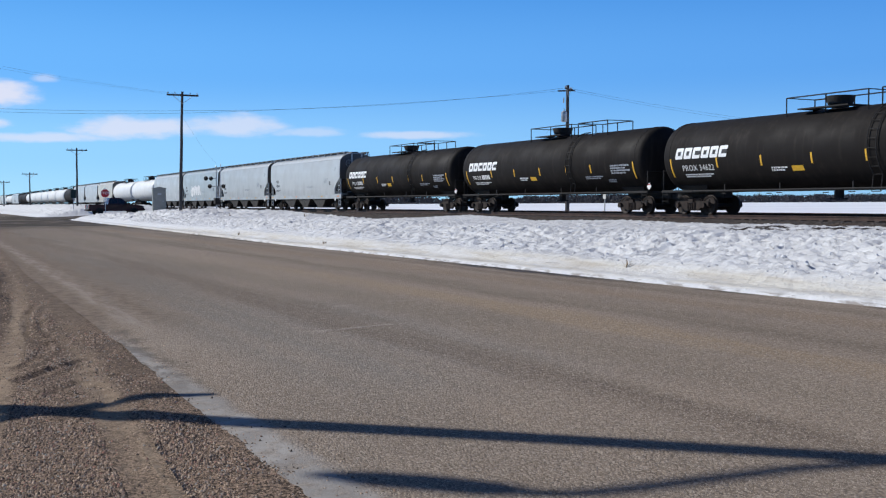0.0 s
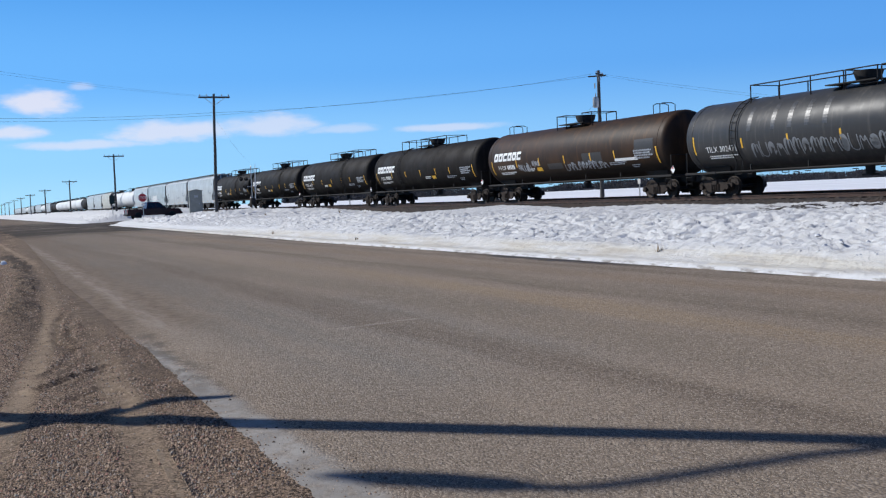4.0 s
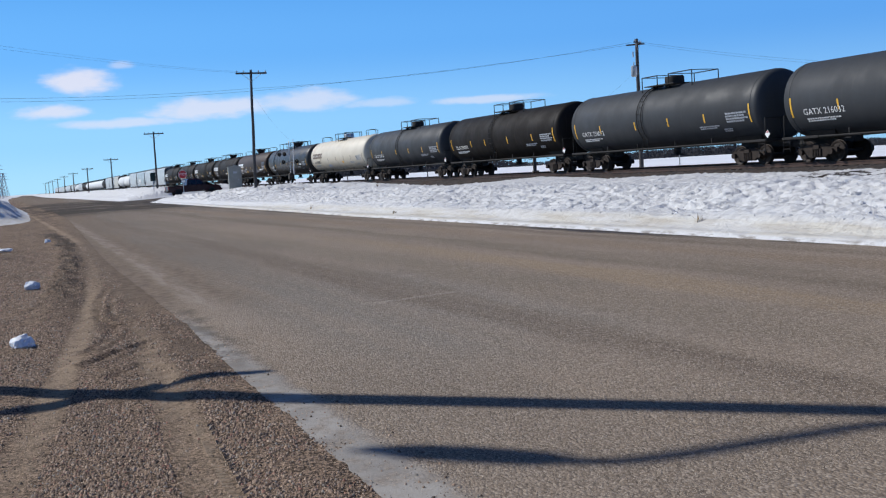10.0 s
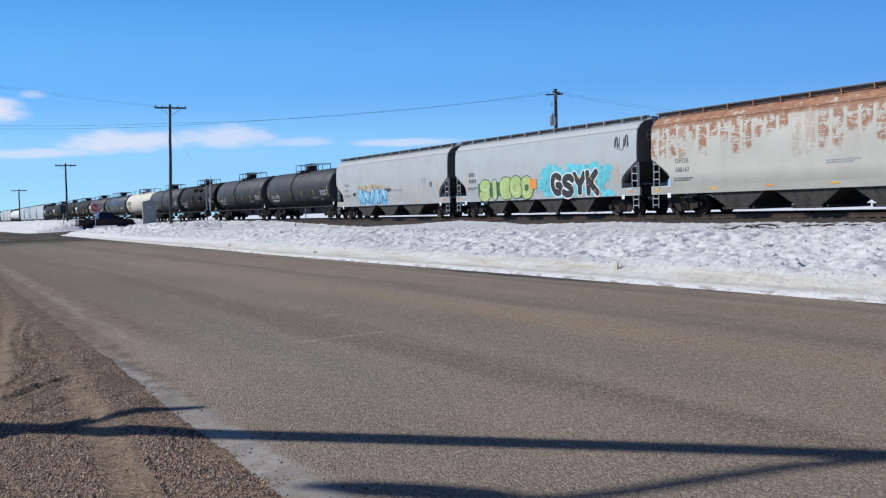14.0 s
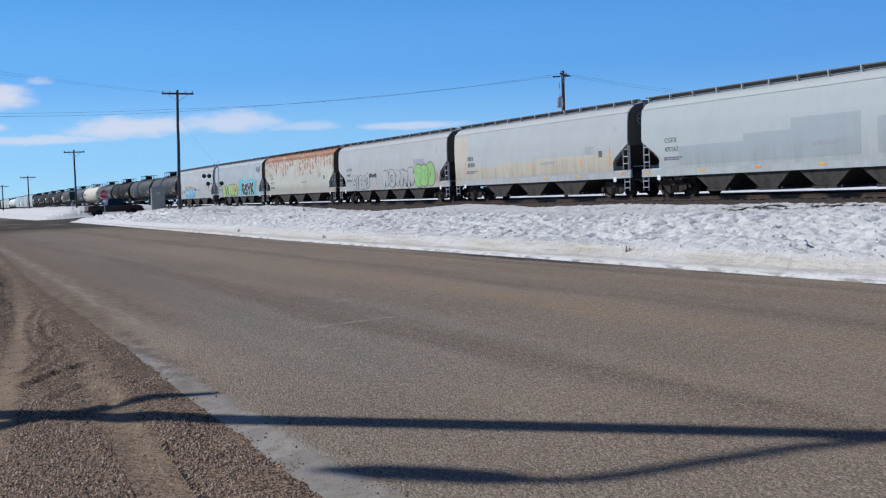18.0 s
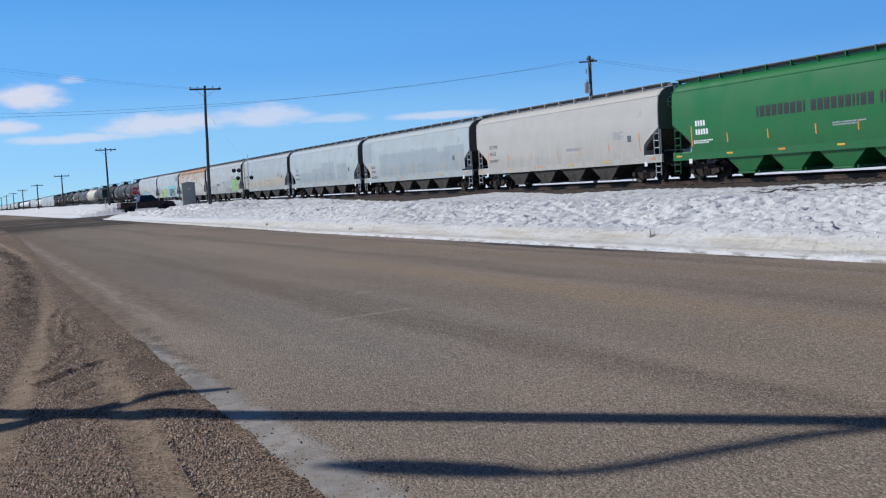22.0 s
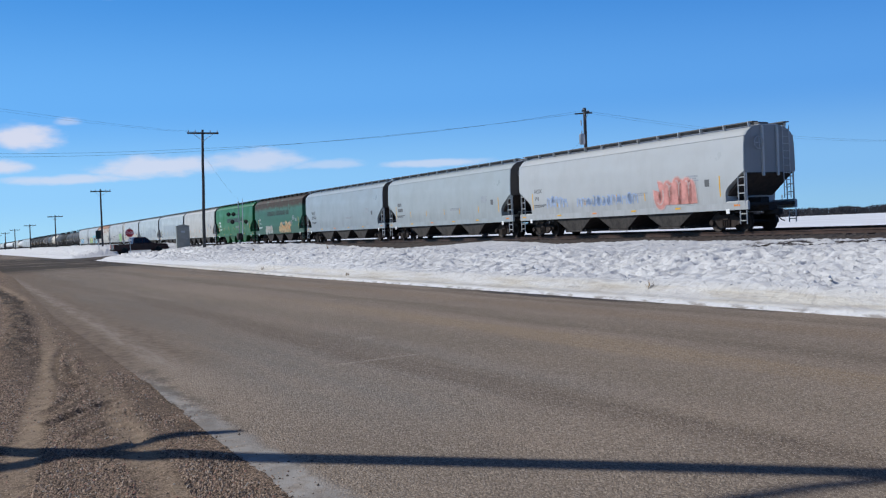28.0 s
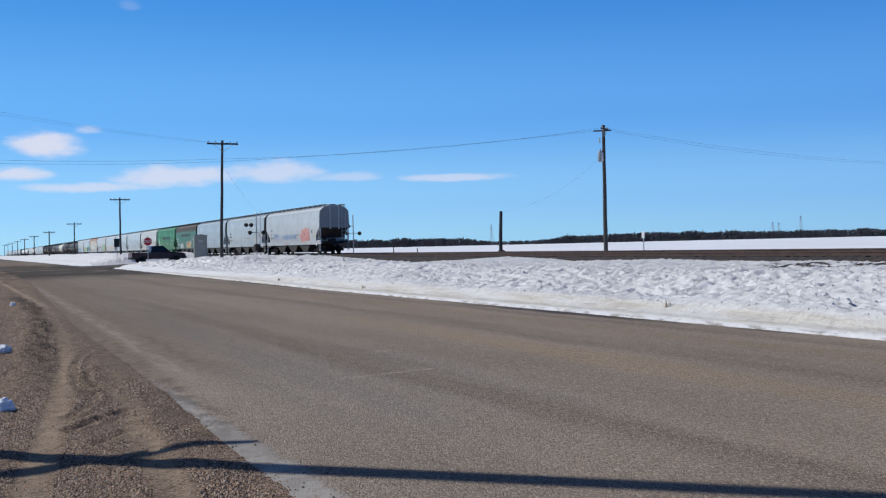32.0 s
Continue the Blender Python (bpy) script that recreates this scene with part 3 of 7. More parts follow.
def shared(key, make, material, smooth=False):
    """One mesh for alike parts."""
    key = (key, material.name)
    if key not in CACHE:
        me = make().mesh(str(key[0]), smooth)
        me.materials.append(material)
        CACHE[key] = me
    return CACHE[key]


def thing(name, label, category, group="", kind="", at=None):
    ob = new(name)
    ob.empty_display_size = 0.3
    if at is not None:
        ob.matrix_basis = at
    return tagged(ob, label, category, group, kind)


def smoothstep(a, b, v):
    t = min(1.0, max(0.0, (v - a) / (b - a)))
    return t * t * (3 - 2 * t)


def lerp_table(table, v):
    if v <= table[0][0]:
        return table[0][1]
    for (a, p), (b, q) in zip(table, table[1:]):
        if v <= b:
            return p + (q - p) * (v - a) / (b - a)
    return table[-1][1]


# ---- ground ----
LEFT_EDGE = ((-60, 1.9), (4, 1.92), (8, 2.05), (11, 2.17), (16, 2.3), (22.5, 2.42), (30, 2.75), (60, 4.0), (90, 4.5), (163, 4.6), (375, 6.4), (577, 10.5), (2500, 60.0))
RIGHT_EDGE = ((-60, 12.3), (35, 12.2), (47, 12.6), (100, 14.0), (137, 13.8), (187, 14.5), (258, 15.2), (375, 16.3), (577, 20.5), (2500, 70.0))
STREET = (101.5, 124.0)      # the cross street, from the road up to the rails
RAIL_Z, TRACK_X, SIDING_X = 0.84, 34.6, 39.1


def ramp(y, a, b, slope):
    """How far a line has turned aside that bends from a to b and then runs straight."""
    if y < a:
        return 0.0
    return slope * ((y - a) ** 2 / (2 * (b - a)) if y < b else (b - a) / 2 + y - b)


def bend(y):
    """The railway curves gently to the right past the crossing."""
    return ramp(y, 80, 120, 0.018) + ramp(y, 280, 340, 0.0065)


def in_street(x, y, soft=1.2):
    y0, y1 = STREET[0] + 0.10 * (x - 14), STREET[1] + 0.05 * (x - 14)
    return smoothstep(y0 - soft, y0 + soft, y) * smoothstep(y1 + soft, y1 - soft, y)


def ground_height(x, y):
    xr, xl = lerp_table(RIGHT_EDGE, y), lerp_table(LEFT_EDGE, y)
    d = x - xr
    if x > 31.0:
        return 0.22 - 0.12 * smoothstep(38, 46, x) - 1.5 * smoothstep(60, 900, x)
    lump = 0.0
    if d > -0.4 and -15 < y < 320:
        p = Vector((x, y, 0))
        big = noise.noise(p * 0.33) * 0.09 + noise.noise(p * 0.12 + Vector((7, 3, 0))) * 0.16
        mid = 0.10 * (0.35 - abs(noise.noise(p * 1.3 + Vector((3, 9, 2))))) + 0.12 * (0.3 - abs(noise.noise(p * 2.6)))
        fine = 0.125 * (0.3 - abs(noise.noise(p * 4.3))) + 0.095 * (0.3 - abs(noise.noise(p * 7.0 + Vector((1, 4, 0))))) + 0.03 * noise.noise(p * 11)
        lump = big + mid + fine
        # broken slabs heaped up beside the crossing
        slab = smoothstep(64, 80, y) * smoothstep(104, 92, y)
        if slab > 0 and d > 1.0:
            lump += slab * (0.70 * (0.30 - abs(noise.noise(p * 0.75 + Vector((2, 8, 3))))) + 0.38 * (0.3 - abs(noise.noise(p * 1.6 + Vector((5, 1, 3))))))
    if d > 0 and y < 1200:
        crest = lerp_table(((-20, 0.73), (30, 0.72), (37, 0.82), (48, 0.80), (60, 0.52), (68, 0.54), (78, 0.70), (88, 0.60), (95, 0.34), (101, 0.22), (122, 0.5), (130, 1.30), (150, 1.38), (260, 1.35), (400, 1.3)), y)
        back = lerp_table(((-20, 0.56), (30, 0.54), (37, 0.62), (48, 0.60), (60, 0.30), (70, 0.34), (80, 0.62), (92, 0.66), (101, 0.66), (110, 0.7), (122, 0.8), (132, 1.30), (260, 1.2), (400, 1.1)), y)
        crest += (back - crest) * smoothstep(3.5, 8.0, d)
        rise = 0.10 * smoothstep(-0.08, 0.16, d) + 0.22 * smoothstep(0.35, 1.1, d) + (crest - 0.32) * smoothstep(0.9, 5.5, d)
        fall = smoothstep(31.0, 27.0, x)
        h = 0.2 + (rise - 0.2) * fall if d > 5 else rise
        h += lump * (0.12 * smoothstep(0.2, 0.5, d) + 0.88 * smoothstep(0.8, 1.9, d)) + (0.02 * noise.noise(Vector((x * 2, y * 1.3, 6))) + 0.016 * noise.noise(Vector((x * 5, y * 4, 2)))) * (0.75 + 0.25 * fall)
        s = in_street(x, y)
        street = 0.02 + 0.66 * smoothstep(14, 30, x)
        return h * (1 - s) + (street - 0.05) * s
    if x < xl + 0.8 and y > 50:
        # ploughed heap on the other corner
        e = math.hypot(max(0, x - (xl - 3.6)) / 1.0, 0)
        edge = smoothstep(xl - 1.5, xl - 4.4, x) * smoothstep(56.0 + 0.9 * max(0, xl - 2 - x) * -1, 66, y)
        p = Vector((x, y, 5))
        return -0.06 + edge * (1.0 + 0.4 * noise.noise(p * 0.2) + 0.30 * noise.noise(p * 0.6) + 0.8 * (0.35 - abs(noise.noise(p * 0.8))) + 0.35 * noise.noise(p * 1.7) + 0.35 * (0.3 - abs(noise.noise(p * 2.9)))) * (1 - 0.75 * smoothstep(95, 150, y))
    return -0.06


def sheet(name, xs, ys, height, material, label, category="ground", smooth=2, skip=None):
    n = len(xs)
    verts = [(x, y, height(x, y)) for y in ys for x in xs]
    faces = []
    for j in range(len(ys) - 1):
        for i in range(n - 1):
            if skip and skip(0.5 * (xs[i] + xs[i + 1]), 0.5 * (ys[j] + ys[j + 1])):
                continue
            faces.append((j * n + i, j * n + i + 1, (j + 1) * n + i + 1, (j + 1) * n + i))
    me = bpy.data.meshes.new(name)
    me.from_pydata(verts, [], faces)
    me.update()
    me.shade_smooth()
    me.materials.append(material)
    return tagged(new(name, me), label, category, kind="structure")


def steps(*spans):
    out = []
    for a, b, d in spans:
        k = max(1, round((b - a) / d))
        out += [a + (b - a) * i / k for i in range(k)]
    return out + [spans[-1][1]]


gx = steps((-3000, -300, 540), (-300, -40, 26), (-40, -12, 4), (-12, 5.4, 0.25), (5.4, 11.8, 1.6), (11.8, 12.6, 0.09), (12.6, 18, 0.065), (18, 21, 0.10), (21, 31.2, 0.2), (31.2, 60, 3.6), (60, 500, 44), (500, 3000, 500))
gy = steps((-400, -40, 60), (-40, -4, 4), (-4, 8, 0.4), (8, 14, 0.10), (14, 36, 0.075), (36, 50, 0.12), (50, 70, 0.2), (70, 130, 0.35), (130, 210, 0.7), (210, 330, 2.5), (330, 1200, 45), (1200, 3500, 300))
sheet("ground", gx, gy, ground_height, M_SNOW, "old lumpy roadside snow covering the flat fields", "snow")


def road_sheet():
    ys = steps((-60, -5, 5), (-5, 40, 0.5), (40, 140, 1.0), (140, 600, 12), (600, 2500, 120))
    rows, n = [], 15
    for y in ys:
        a, b = lerp_table(LEFT_EDGE, y), lerp_table(RIGHT_EDGE, y)
        wob_a, wob_b = 0.03 * noise.noise(Vector((0, y * 0.6, 1))), 0.12 * noise.noise(Vector((5, y * 0.8, 1)))
        for i in range(n):
            f = i / (n - 1)
            crown = 0.05 * (1 - (2 * f - 1) ** 2)
            rows.append((a + wob_a * (1 - f) + (b + wob_b + 0.15 - a) * f, y, 0.012 + crown))
    g = Geo()
    g.add(rows, [(j * n + i, j * n + i + 1, (j + 1) * n + i + 1, (j + 1) * n + i) for j in range(len(ys) - 1) for i in range(n - 1)])
    tagged(part("road", g, M_ROAD, smooth=2), "worn brownish chip-sealed road beside the snow bank", "road", kind="structure")


# tracks that turning tyres scored across the gravel: points, half width, how deep
SCORES = (
    (((1.00, 9.25), (1.14, 9.48), (1.44, 9.92), (1.72, 10.22), (2.0, 10.58)), 0.055, 0.030),
    (((1.84, 16.05), (1.66, 15.0), (1.50, 13.6), (1.42, 12.57), (1.5, 11.83)), 0.05, 0.026),
    (((1.96, 15.8), (1.79, 14.8), (1.64, 13.5), (1.56, 12.6), (1.62, 11.9)), 0.045, 0.020),
    (((1.90, 14.94), (1.86, 12.83), (1.80, 11.21)), 0.05, 0.022),
    (((1.16, 8.45), (1.30, 8.75), (1.42, 8.84), (1.57, 8.61), (1.53, 7.9)), 0.06, 0.016),
    (((1.02, 9.9), (1.30, 10.6), (1.50, 11.6)), 0.05, 0.016),
)


def score_depth(x, y):
    z = 0.0
    for pts, half, deep in SCORES:
        if not pts[0][1] - 8 < y < pts[0][1] + 3:
            continue
        d = 9.0
        for (x0, y0), (x1, y1) in zip(pts, pts[1:]):
            k = max(0.0, min(1.0, ((x - x0) * (x1 - x0) + (y - y0) * (y1 - y0)) / ((x1 - x0) ** 2 + (y1 - y0) ** 2)))
            d = min(d, math.hypot(x - x0 - k * (x1 - x0), y - y0 - k * (y1 - y0)))
        if d < half * 4:
            rough = 0.7 + 0.9 * noise.noise(Vector((x * 4, y * 4, 7)))
            z += 1.35 * deep * rough * (-math.exp(-(d / half) ** 2) + 0.6 * math.exp(-((d - half * 2.0) / half) ** 2))
    return z


def gravel_relief(x, y):
    """Ruts pressed into the gravel, the rims beside them and churned ground further up."""
    if y > 60:
        return 0.0
    a, b = x - rut(RUT_A, y), x - rut(RUT_B, y)
    z = -0.010 * math.exp(-(a / 0.17) ** 2) - 0.007 * math.exp(-(b / 0.12) ** 2)
    z += 0.005 * math.exp(-((abs(b) - 0.2) / 0.06) ** 2)
    churn = smoothstep(9.5, 16, y) * smoothstep(42, 30, y)
    p = Vector((x, y * 0.55, 2))
    z += churn * math.exp(-((a + 0.5) / 0.28) ** 2) * (0.055 + 0.08 * noise.noise(p * 2.2) + 0.04 * noise.noise(p * 6))
    z += churn * (0.034 * noise.noise(p * 3.1) + 0.018 * noise.noise(p * 8)) * smoothstep(-0.1, 0.5, a)
    return z + (score_depth(x, y) if y < 20 else 0.0)


def gravel_sheet():
    ys = steps((-60, -2, 4), (-2, 3, 0.3), (3, 24, 0.05), (24, 60, 0.3), (60, 600, 6))
    us = steps((-40, -4, 4), (-4, -2.2, 0.2), (-2.2, 0.6, 0.04))
    rows = []
    for y in ys:
        a = lerp_table(LEFT_EDGE, y)
        for u in us:
            x = a + u
            z = 0.006 * noise.noise(Vector((x * 1.4, y * 0.7, 3))) + 0.004 * noise.noise(Vector((x * 5, y * 4, 3)))
            z += gravel_relief(x, y)
            if u > -0.7:
                # the loose stones thin out unevenly over the edge of the road
                k = smoothstep(-0.7, -0.2, u)
                edge = 0.012 - (0.03 if u < 0.0 else 0.16) * u + 0.008 * noise.noise(Vector((x * 2.2, y * 1.3, 8))) + 0.006 * noise.noise(Vector((x * 9, y * 7, 8)))
                z = z * (1 - k) + edge * k
            rows.append((x, y, z if y < 60 else z - 0.02 * smoothstep(60, 90, y)))
    n = len(us)
    g = Geo()
    g.add(rows, [(j * n + i, j * n + i + 1, (j + 1) * n + i + 1, (j + 1) * n + i) for j in range(len(ys) - 1) for i in range(n - 1)])
    tagged(part("gravel_shoulder", g, M_GRAVEL, smooth=2), "brown rutted gravel beside the road", "gravel", kind="structure")


def street_sheet():
    g, n = Geo(), 12
    xs = steps((12.5, 31.5, 1.0))
    rows = []
    for x in xs:
        y0, y1 = STREET[0] + 0.10 * (x - 14), STREET[1] + 0.05 * (x - 14)
        rows += [(x, y0 + (y1 - y0) * i / (n - 1), 0.035 + 0.66 * smoothstep(14, 30, x)) for i in range(n)]
    g.add(rows, [(j * n + i, j * n + i + 1, (j + 1) * n + i + 1, (j + 1) * n + i) for j in range(len(xs) - 1) for i in range(n - 1)])
    tagged(part("cross_street", g, M_ROAD, smooth=2), "muddy cross street that climbs to the rails", "road", kind="structure")


M_PRINT = plain("packed_damp_grit", (0.32, 0.235, 0.155), 0.95, 0, 0.3, 20)


def tread_print():
    """Ridges that tyres pressed into the damp gravel along the ruts."""
    rnd = random.Random(3)
    g = Geo()
    runs = [(0.125, 3.6, 6.3, 0.065)]
    for cx, y0, y1, wide in runs:
        y = y0
        while y < y1:
            x = rut(RUT_B, y) + cx
            for s in (-1, 1):
                if rnd.random() < (0.85 if y < 8 else 0.5):
                    a = x + s * wide * 0.55
                    w, d, h, k = wide * 0.42, 0.012, 0.004 * rnd.uniform(0.3, 1.2), s * 0.02
                    z = bed_height(a, y) - (0.006 if y < 8 else 0.010)
                    g.add([(a - w, y - d - k, z), (a + w, y - d + k, z), (a + w, y + d + k, z), (a - w, y + d - k, z), (a - w * 0.9, y - k, z + h + 0.009), (a + w * 0.9, y + k, z + h + 0.009)], [(0, 1, 5, 4), (3, 4, 5, 2), (0, 4, 3), (1, 2, 5)])
            y += rnd.uniform(0.045, 0.06)
    tagged(part("tread_print", g, M_PRINT), "ridged tyre print in the gravel", "tyre print", kind="stuff")


road_sheet()
gravel_sheet()
street_sheet()


def scatter(name, label, category, n, y0, y1, skew, width, size, squat, material, seed, keep):
    """Many small stones in one mesh: four corners and a ridge each."""
    rng = np.random.default_rng(seed)
    y = y0 + (y1 - y0) * rng.random(n) ** skew
    edge = np.interp(y, [p[0] for p in LEFT_EDGE], [p[1] for p in LEFT_EDGE])
    x = edge + width[0] + (width[1] - width[0]) * rng.random(n)
    ok = keep(x, y, edge, rng.random(n))
    x, y = x[ok], y[ok]
    n = len(x)
    r = size[0] + (size[1] - size[0]) * rng.random(n) ** 2.0
    r *= 1 + 0.022 * np.maximum(0, y - 8)
    turn, q = rng.uniform(0, 6.28, n), rng.uniform(0.55, 1.0, n)
    u, v = np.cos(turn) * r, np.sin(turn) * r
    z = np.array([bed_height(a, b) for a, b in zip(x, y)]) - 0.15 * r
    h = r * rng.uniform(squat[0], squat[1], n)
    k = rng.uniform(0.1, 0.5, n)
    co = np.empty((n, 6, 3))
    for i, (du, dv, up) in enumerate(((u, v, 0), (-v * q, u * q, 0), (-u, -v, 0), (v * q, -u * q, 0), (u * k, v * k, 1), (-u * k - v * 0.2, -v * k + u * 0.2, 0.85))):
        co[:, i, 0], co[:, i, 1], co[:, i, 2] = x + du, y + dv, z + h * up
    tri = np.array(((0, 1, 4), (1, 5, 4), (1, 2, 5), (2, 3, 5), (3, 4, 5), (3, 0, 4)))
    loops = (np.arange(n)[:, None, None] * 6 + tri).ravel()
    me = bpy.data.meshes.new(name)
    me.vertices.add(n * 6)
    me.vertices.foreach_set("co", co.ravel())
    me.loops.add(len(loops))
    me.loops.foreach_set("vertex_index", loops)
    me.polygons.add(n * 6)
    me.polygons.foreach_set("loop_start", np.arange(0, n * 18, 3))
    me.update(calc_edges=True)
    me.materials.append(material)
    tagged(new(name, me), label, category, kind="stuff")


def bed_height(x, y):
    u = x - lerp_table(LEFT_EDGE, y)
    if u > 0.12:
        return 0.012 + 0.05 * (1 - (2 * u / 10.2 - 1) ** 2)
    z = gravel_relief(x, y) + 0.006 * noise.noise(Vector((x * 1.4, y * 0.7, 3)))
    k = smoothstep(-0.7, -0.2, u)
    return z * (1 - k) + (0.012 - 0.03 * u) * k


def pebbles():
    a = Mat("loose_pebbles")
    i = a.island()
    c = a.mix(a.range(i, 0.0, 0.55), (0.050, 0.035, 0.026), (0.275, 0.182, 0.122))
    c = a.mix(a.range(i, 0.55, 0.8), c, (0.42, 0.31, 0.22))
    c = a.mix(a.range(i, 0.82, 0.9), c, (0.250, 0.228, 0.195))
    c = a.mix(a.range(i, 0.93, 0.97), c, (0.30, 0.150, 0.105))
    a.done(c, 0.85, 0, a.noise(60), 0.3, 0.004)

    def on_gravel(x, y, edge, k):
        ra = np.abs(x - (RUT_A[0] + RUT_A[1] * y + RUT_A[2] * y * y)) < 0.15
        rb = np.abs(x - (RUT_B[0] + RUT_B[1] * y + RUT_B[2] * y * y)) < 0.15
        thin = np.clip((0.10 + 0.10 * np.sin(y * 2.3 + np.sin(y * 5.1)) - (x - edge)) / 0.30, 0.02, 1.0)
        off = x - (RUT_A[0] + RUT_A[1] * y + RUT_A[2] * y * y)
        thin = thin * np.clip((33.0 - y) / 18.0, 0.0, 1.0)
        thin = thin * np.where(y > 12.5, np.clip((edge - 0.1 - x) / 0.5, 0.0, 1.0), 1.0)
        thin = np.where((off > 0.18) & (y > 7.8) & (y < 19) & (np.sin(x * 9 + y) + np.sin(y * 4.1 - x * 3) > -0.2), thin * 0.35, thin)
        thin = np.where((y > 12.5) & (off > -0.72) & (off < -0.14), thin * 0.15, thin)
        bare = np.sin(x * 6.5 + 1.6 * np.sin(y * 2.1)) + np.sin(y * 3.1 + x * 2.2) > 0.95
        thin = np.where(bare & (y > 6.8), thin * 0.3, thin)
        return (k < thin) & ~((ra & (k > 0.10)) | (rb & (k > np.clip(0.07 + 0.12 * (y - 7.0), 0.07, 0.6))))
    scatter("pebbles", "loose brown pebbles strewn over the gravel shoulder", "pebbles", 190000, 3.3, 32.0, 2.2, (-2.3, 0.45), (0.005, 0.0145), (0.65, 1.2), a.m, 5, on_gravel)
    b = Mat("road_chips")
    i = b.island()
    c = b.mix(b.range(i, 0.0, 0.5), (0.105, 0.084, 0.066), (0.235, 0.184, 0.138))
    c = b.mix(b.range(i, 0.5, 1.0), c, (0.42, 0.35, 0.275))
    b.done(c, 0.88, 0, b.noise(80), 0.2, 0.003)

    def on_road(x, y, edge, k):
        dust = (x < edge + 0.35) & (k > 0.12)
        return (k < np.clip((9.5 - y) / 4.0, 0.0, 1.0)) & ~dust
    scatter("road_chips", "small stone chips standing out of the road seal", "stone chips", 130000, 3.4, 9.5, 1.3, (0.05, 6.5), (0.0035, 0.006), (0.45, 0.8), b.m, 6, on_road)
    m = Mat("damp_mud")
    m.done(m.mix(m.noise(30), (0.060, 0.045, 0.034), (0.110, 0.080, 0.056)), 0.9, 0, m.noise(50), 0.4, 0.01)

    def by_rut(x, y, edge, k):
        off = x - (RUT_A[0] + RUT_A[1] * y + RUT_A[2] * y * y)
        return (np.abs(off + 0.45) < 0.10 + 0.22 * k) & (np.sin(y * 1.9) + np.sin(y * 0.83 + 1) > -0.5 + k)
    scatter("mud_clods", "dark clods of damp mud churned up beside the rut", "mud", 9000, 15.0, 40.0, 0.8, (-1.6, 0.1), (0.012, 0.034), (0.5, 1.0), m.m, 9, by_rut)


pebbles()
tread_print()


def snow_clods():
    """Broken crusts and clods that the plough left all over the bank."""
    rnd = random.Random(8)
    base = [(0.9, 0.1, 0.1), (0.2, 1.0, 0.0), (-0.8, 0.5, 0.1), (-0.9, -0.4, 0.0), (0.1, -1.0, 0.1), (0.8, -0.6, 0.0), (0.3, 0.4, 0.75), (-0.45, 0.2, 0.85), (-0.1, -0.5, 0.7)]
    faces = [(0, 1, 6), (1, 2, 7), (1, 7, 6), (2, 3, 7), (3, 4, 8), (3, 8, 7), (4, 5, 8), (5, 0, 6), (5, 6, 8), (6, 7, 8)]
    g = Geo()
    for _ in range(6500):
        y = 8 + 92 * rnd.random() ** 1.5
        xr = lerp_table(RIGHT_EDGE, y)
        x = xr + 0.9 + 12.0 * rnd.random() ** 1.2
        r = 0.015 + 0.05 * rnd.random() ** 2.8
        a, q = rnd.uniform(0, 6.28), rnd.uniform(0.7, 1.3)
        ca, sa = math.cos(a) * r, math.sin(a) * r
        z = ground_height(x, y) - r * 0.35
        g.add([(x + ca * u - sa * v * q, y + sa * u + ca * v * q, z + w * r * rnd.uniform(0.6, 1.1)) for u, v, w in base], faces)
    me = bpy.data.meshes.new("snow_clods")
    me.from_pydata(g.v, [], g.f)
    me.materials.append(M_SNOW)
    tagged(new("snow_clods", me), "broken clods of old snow on the ploughed bank", "snow", kind="stuff")


snow_clods()


# ---- railway ----
RAIL = [(-0.07, 0), (0.07, 0), (0.07, 0.02), (0.012, 0.035), (0.012, 0.125), (0.036, 0.14), (0.036, 0.168), (0.028, 0.175), (-0.028, 0.175), (-0.036, 0.168), (-0.036, 0.14), (-0.012, 0.125), (-0.012, 0.035), (-0.07, 0.02)]


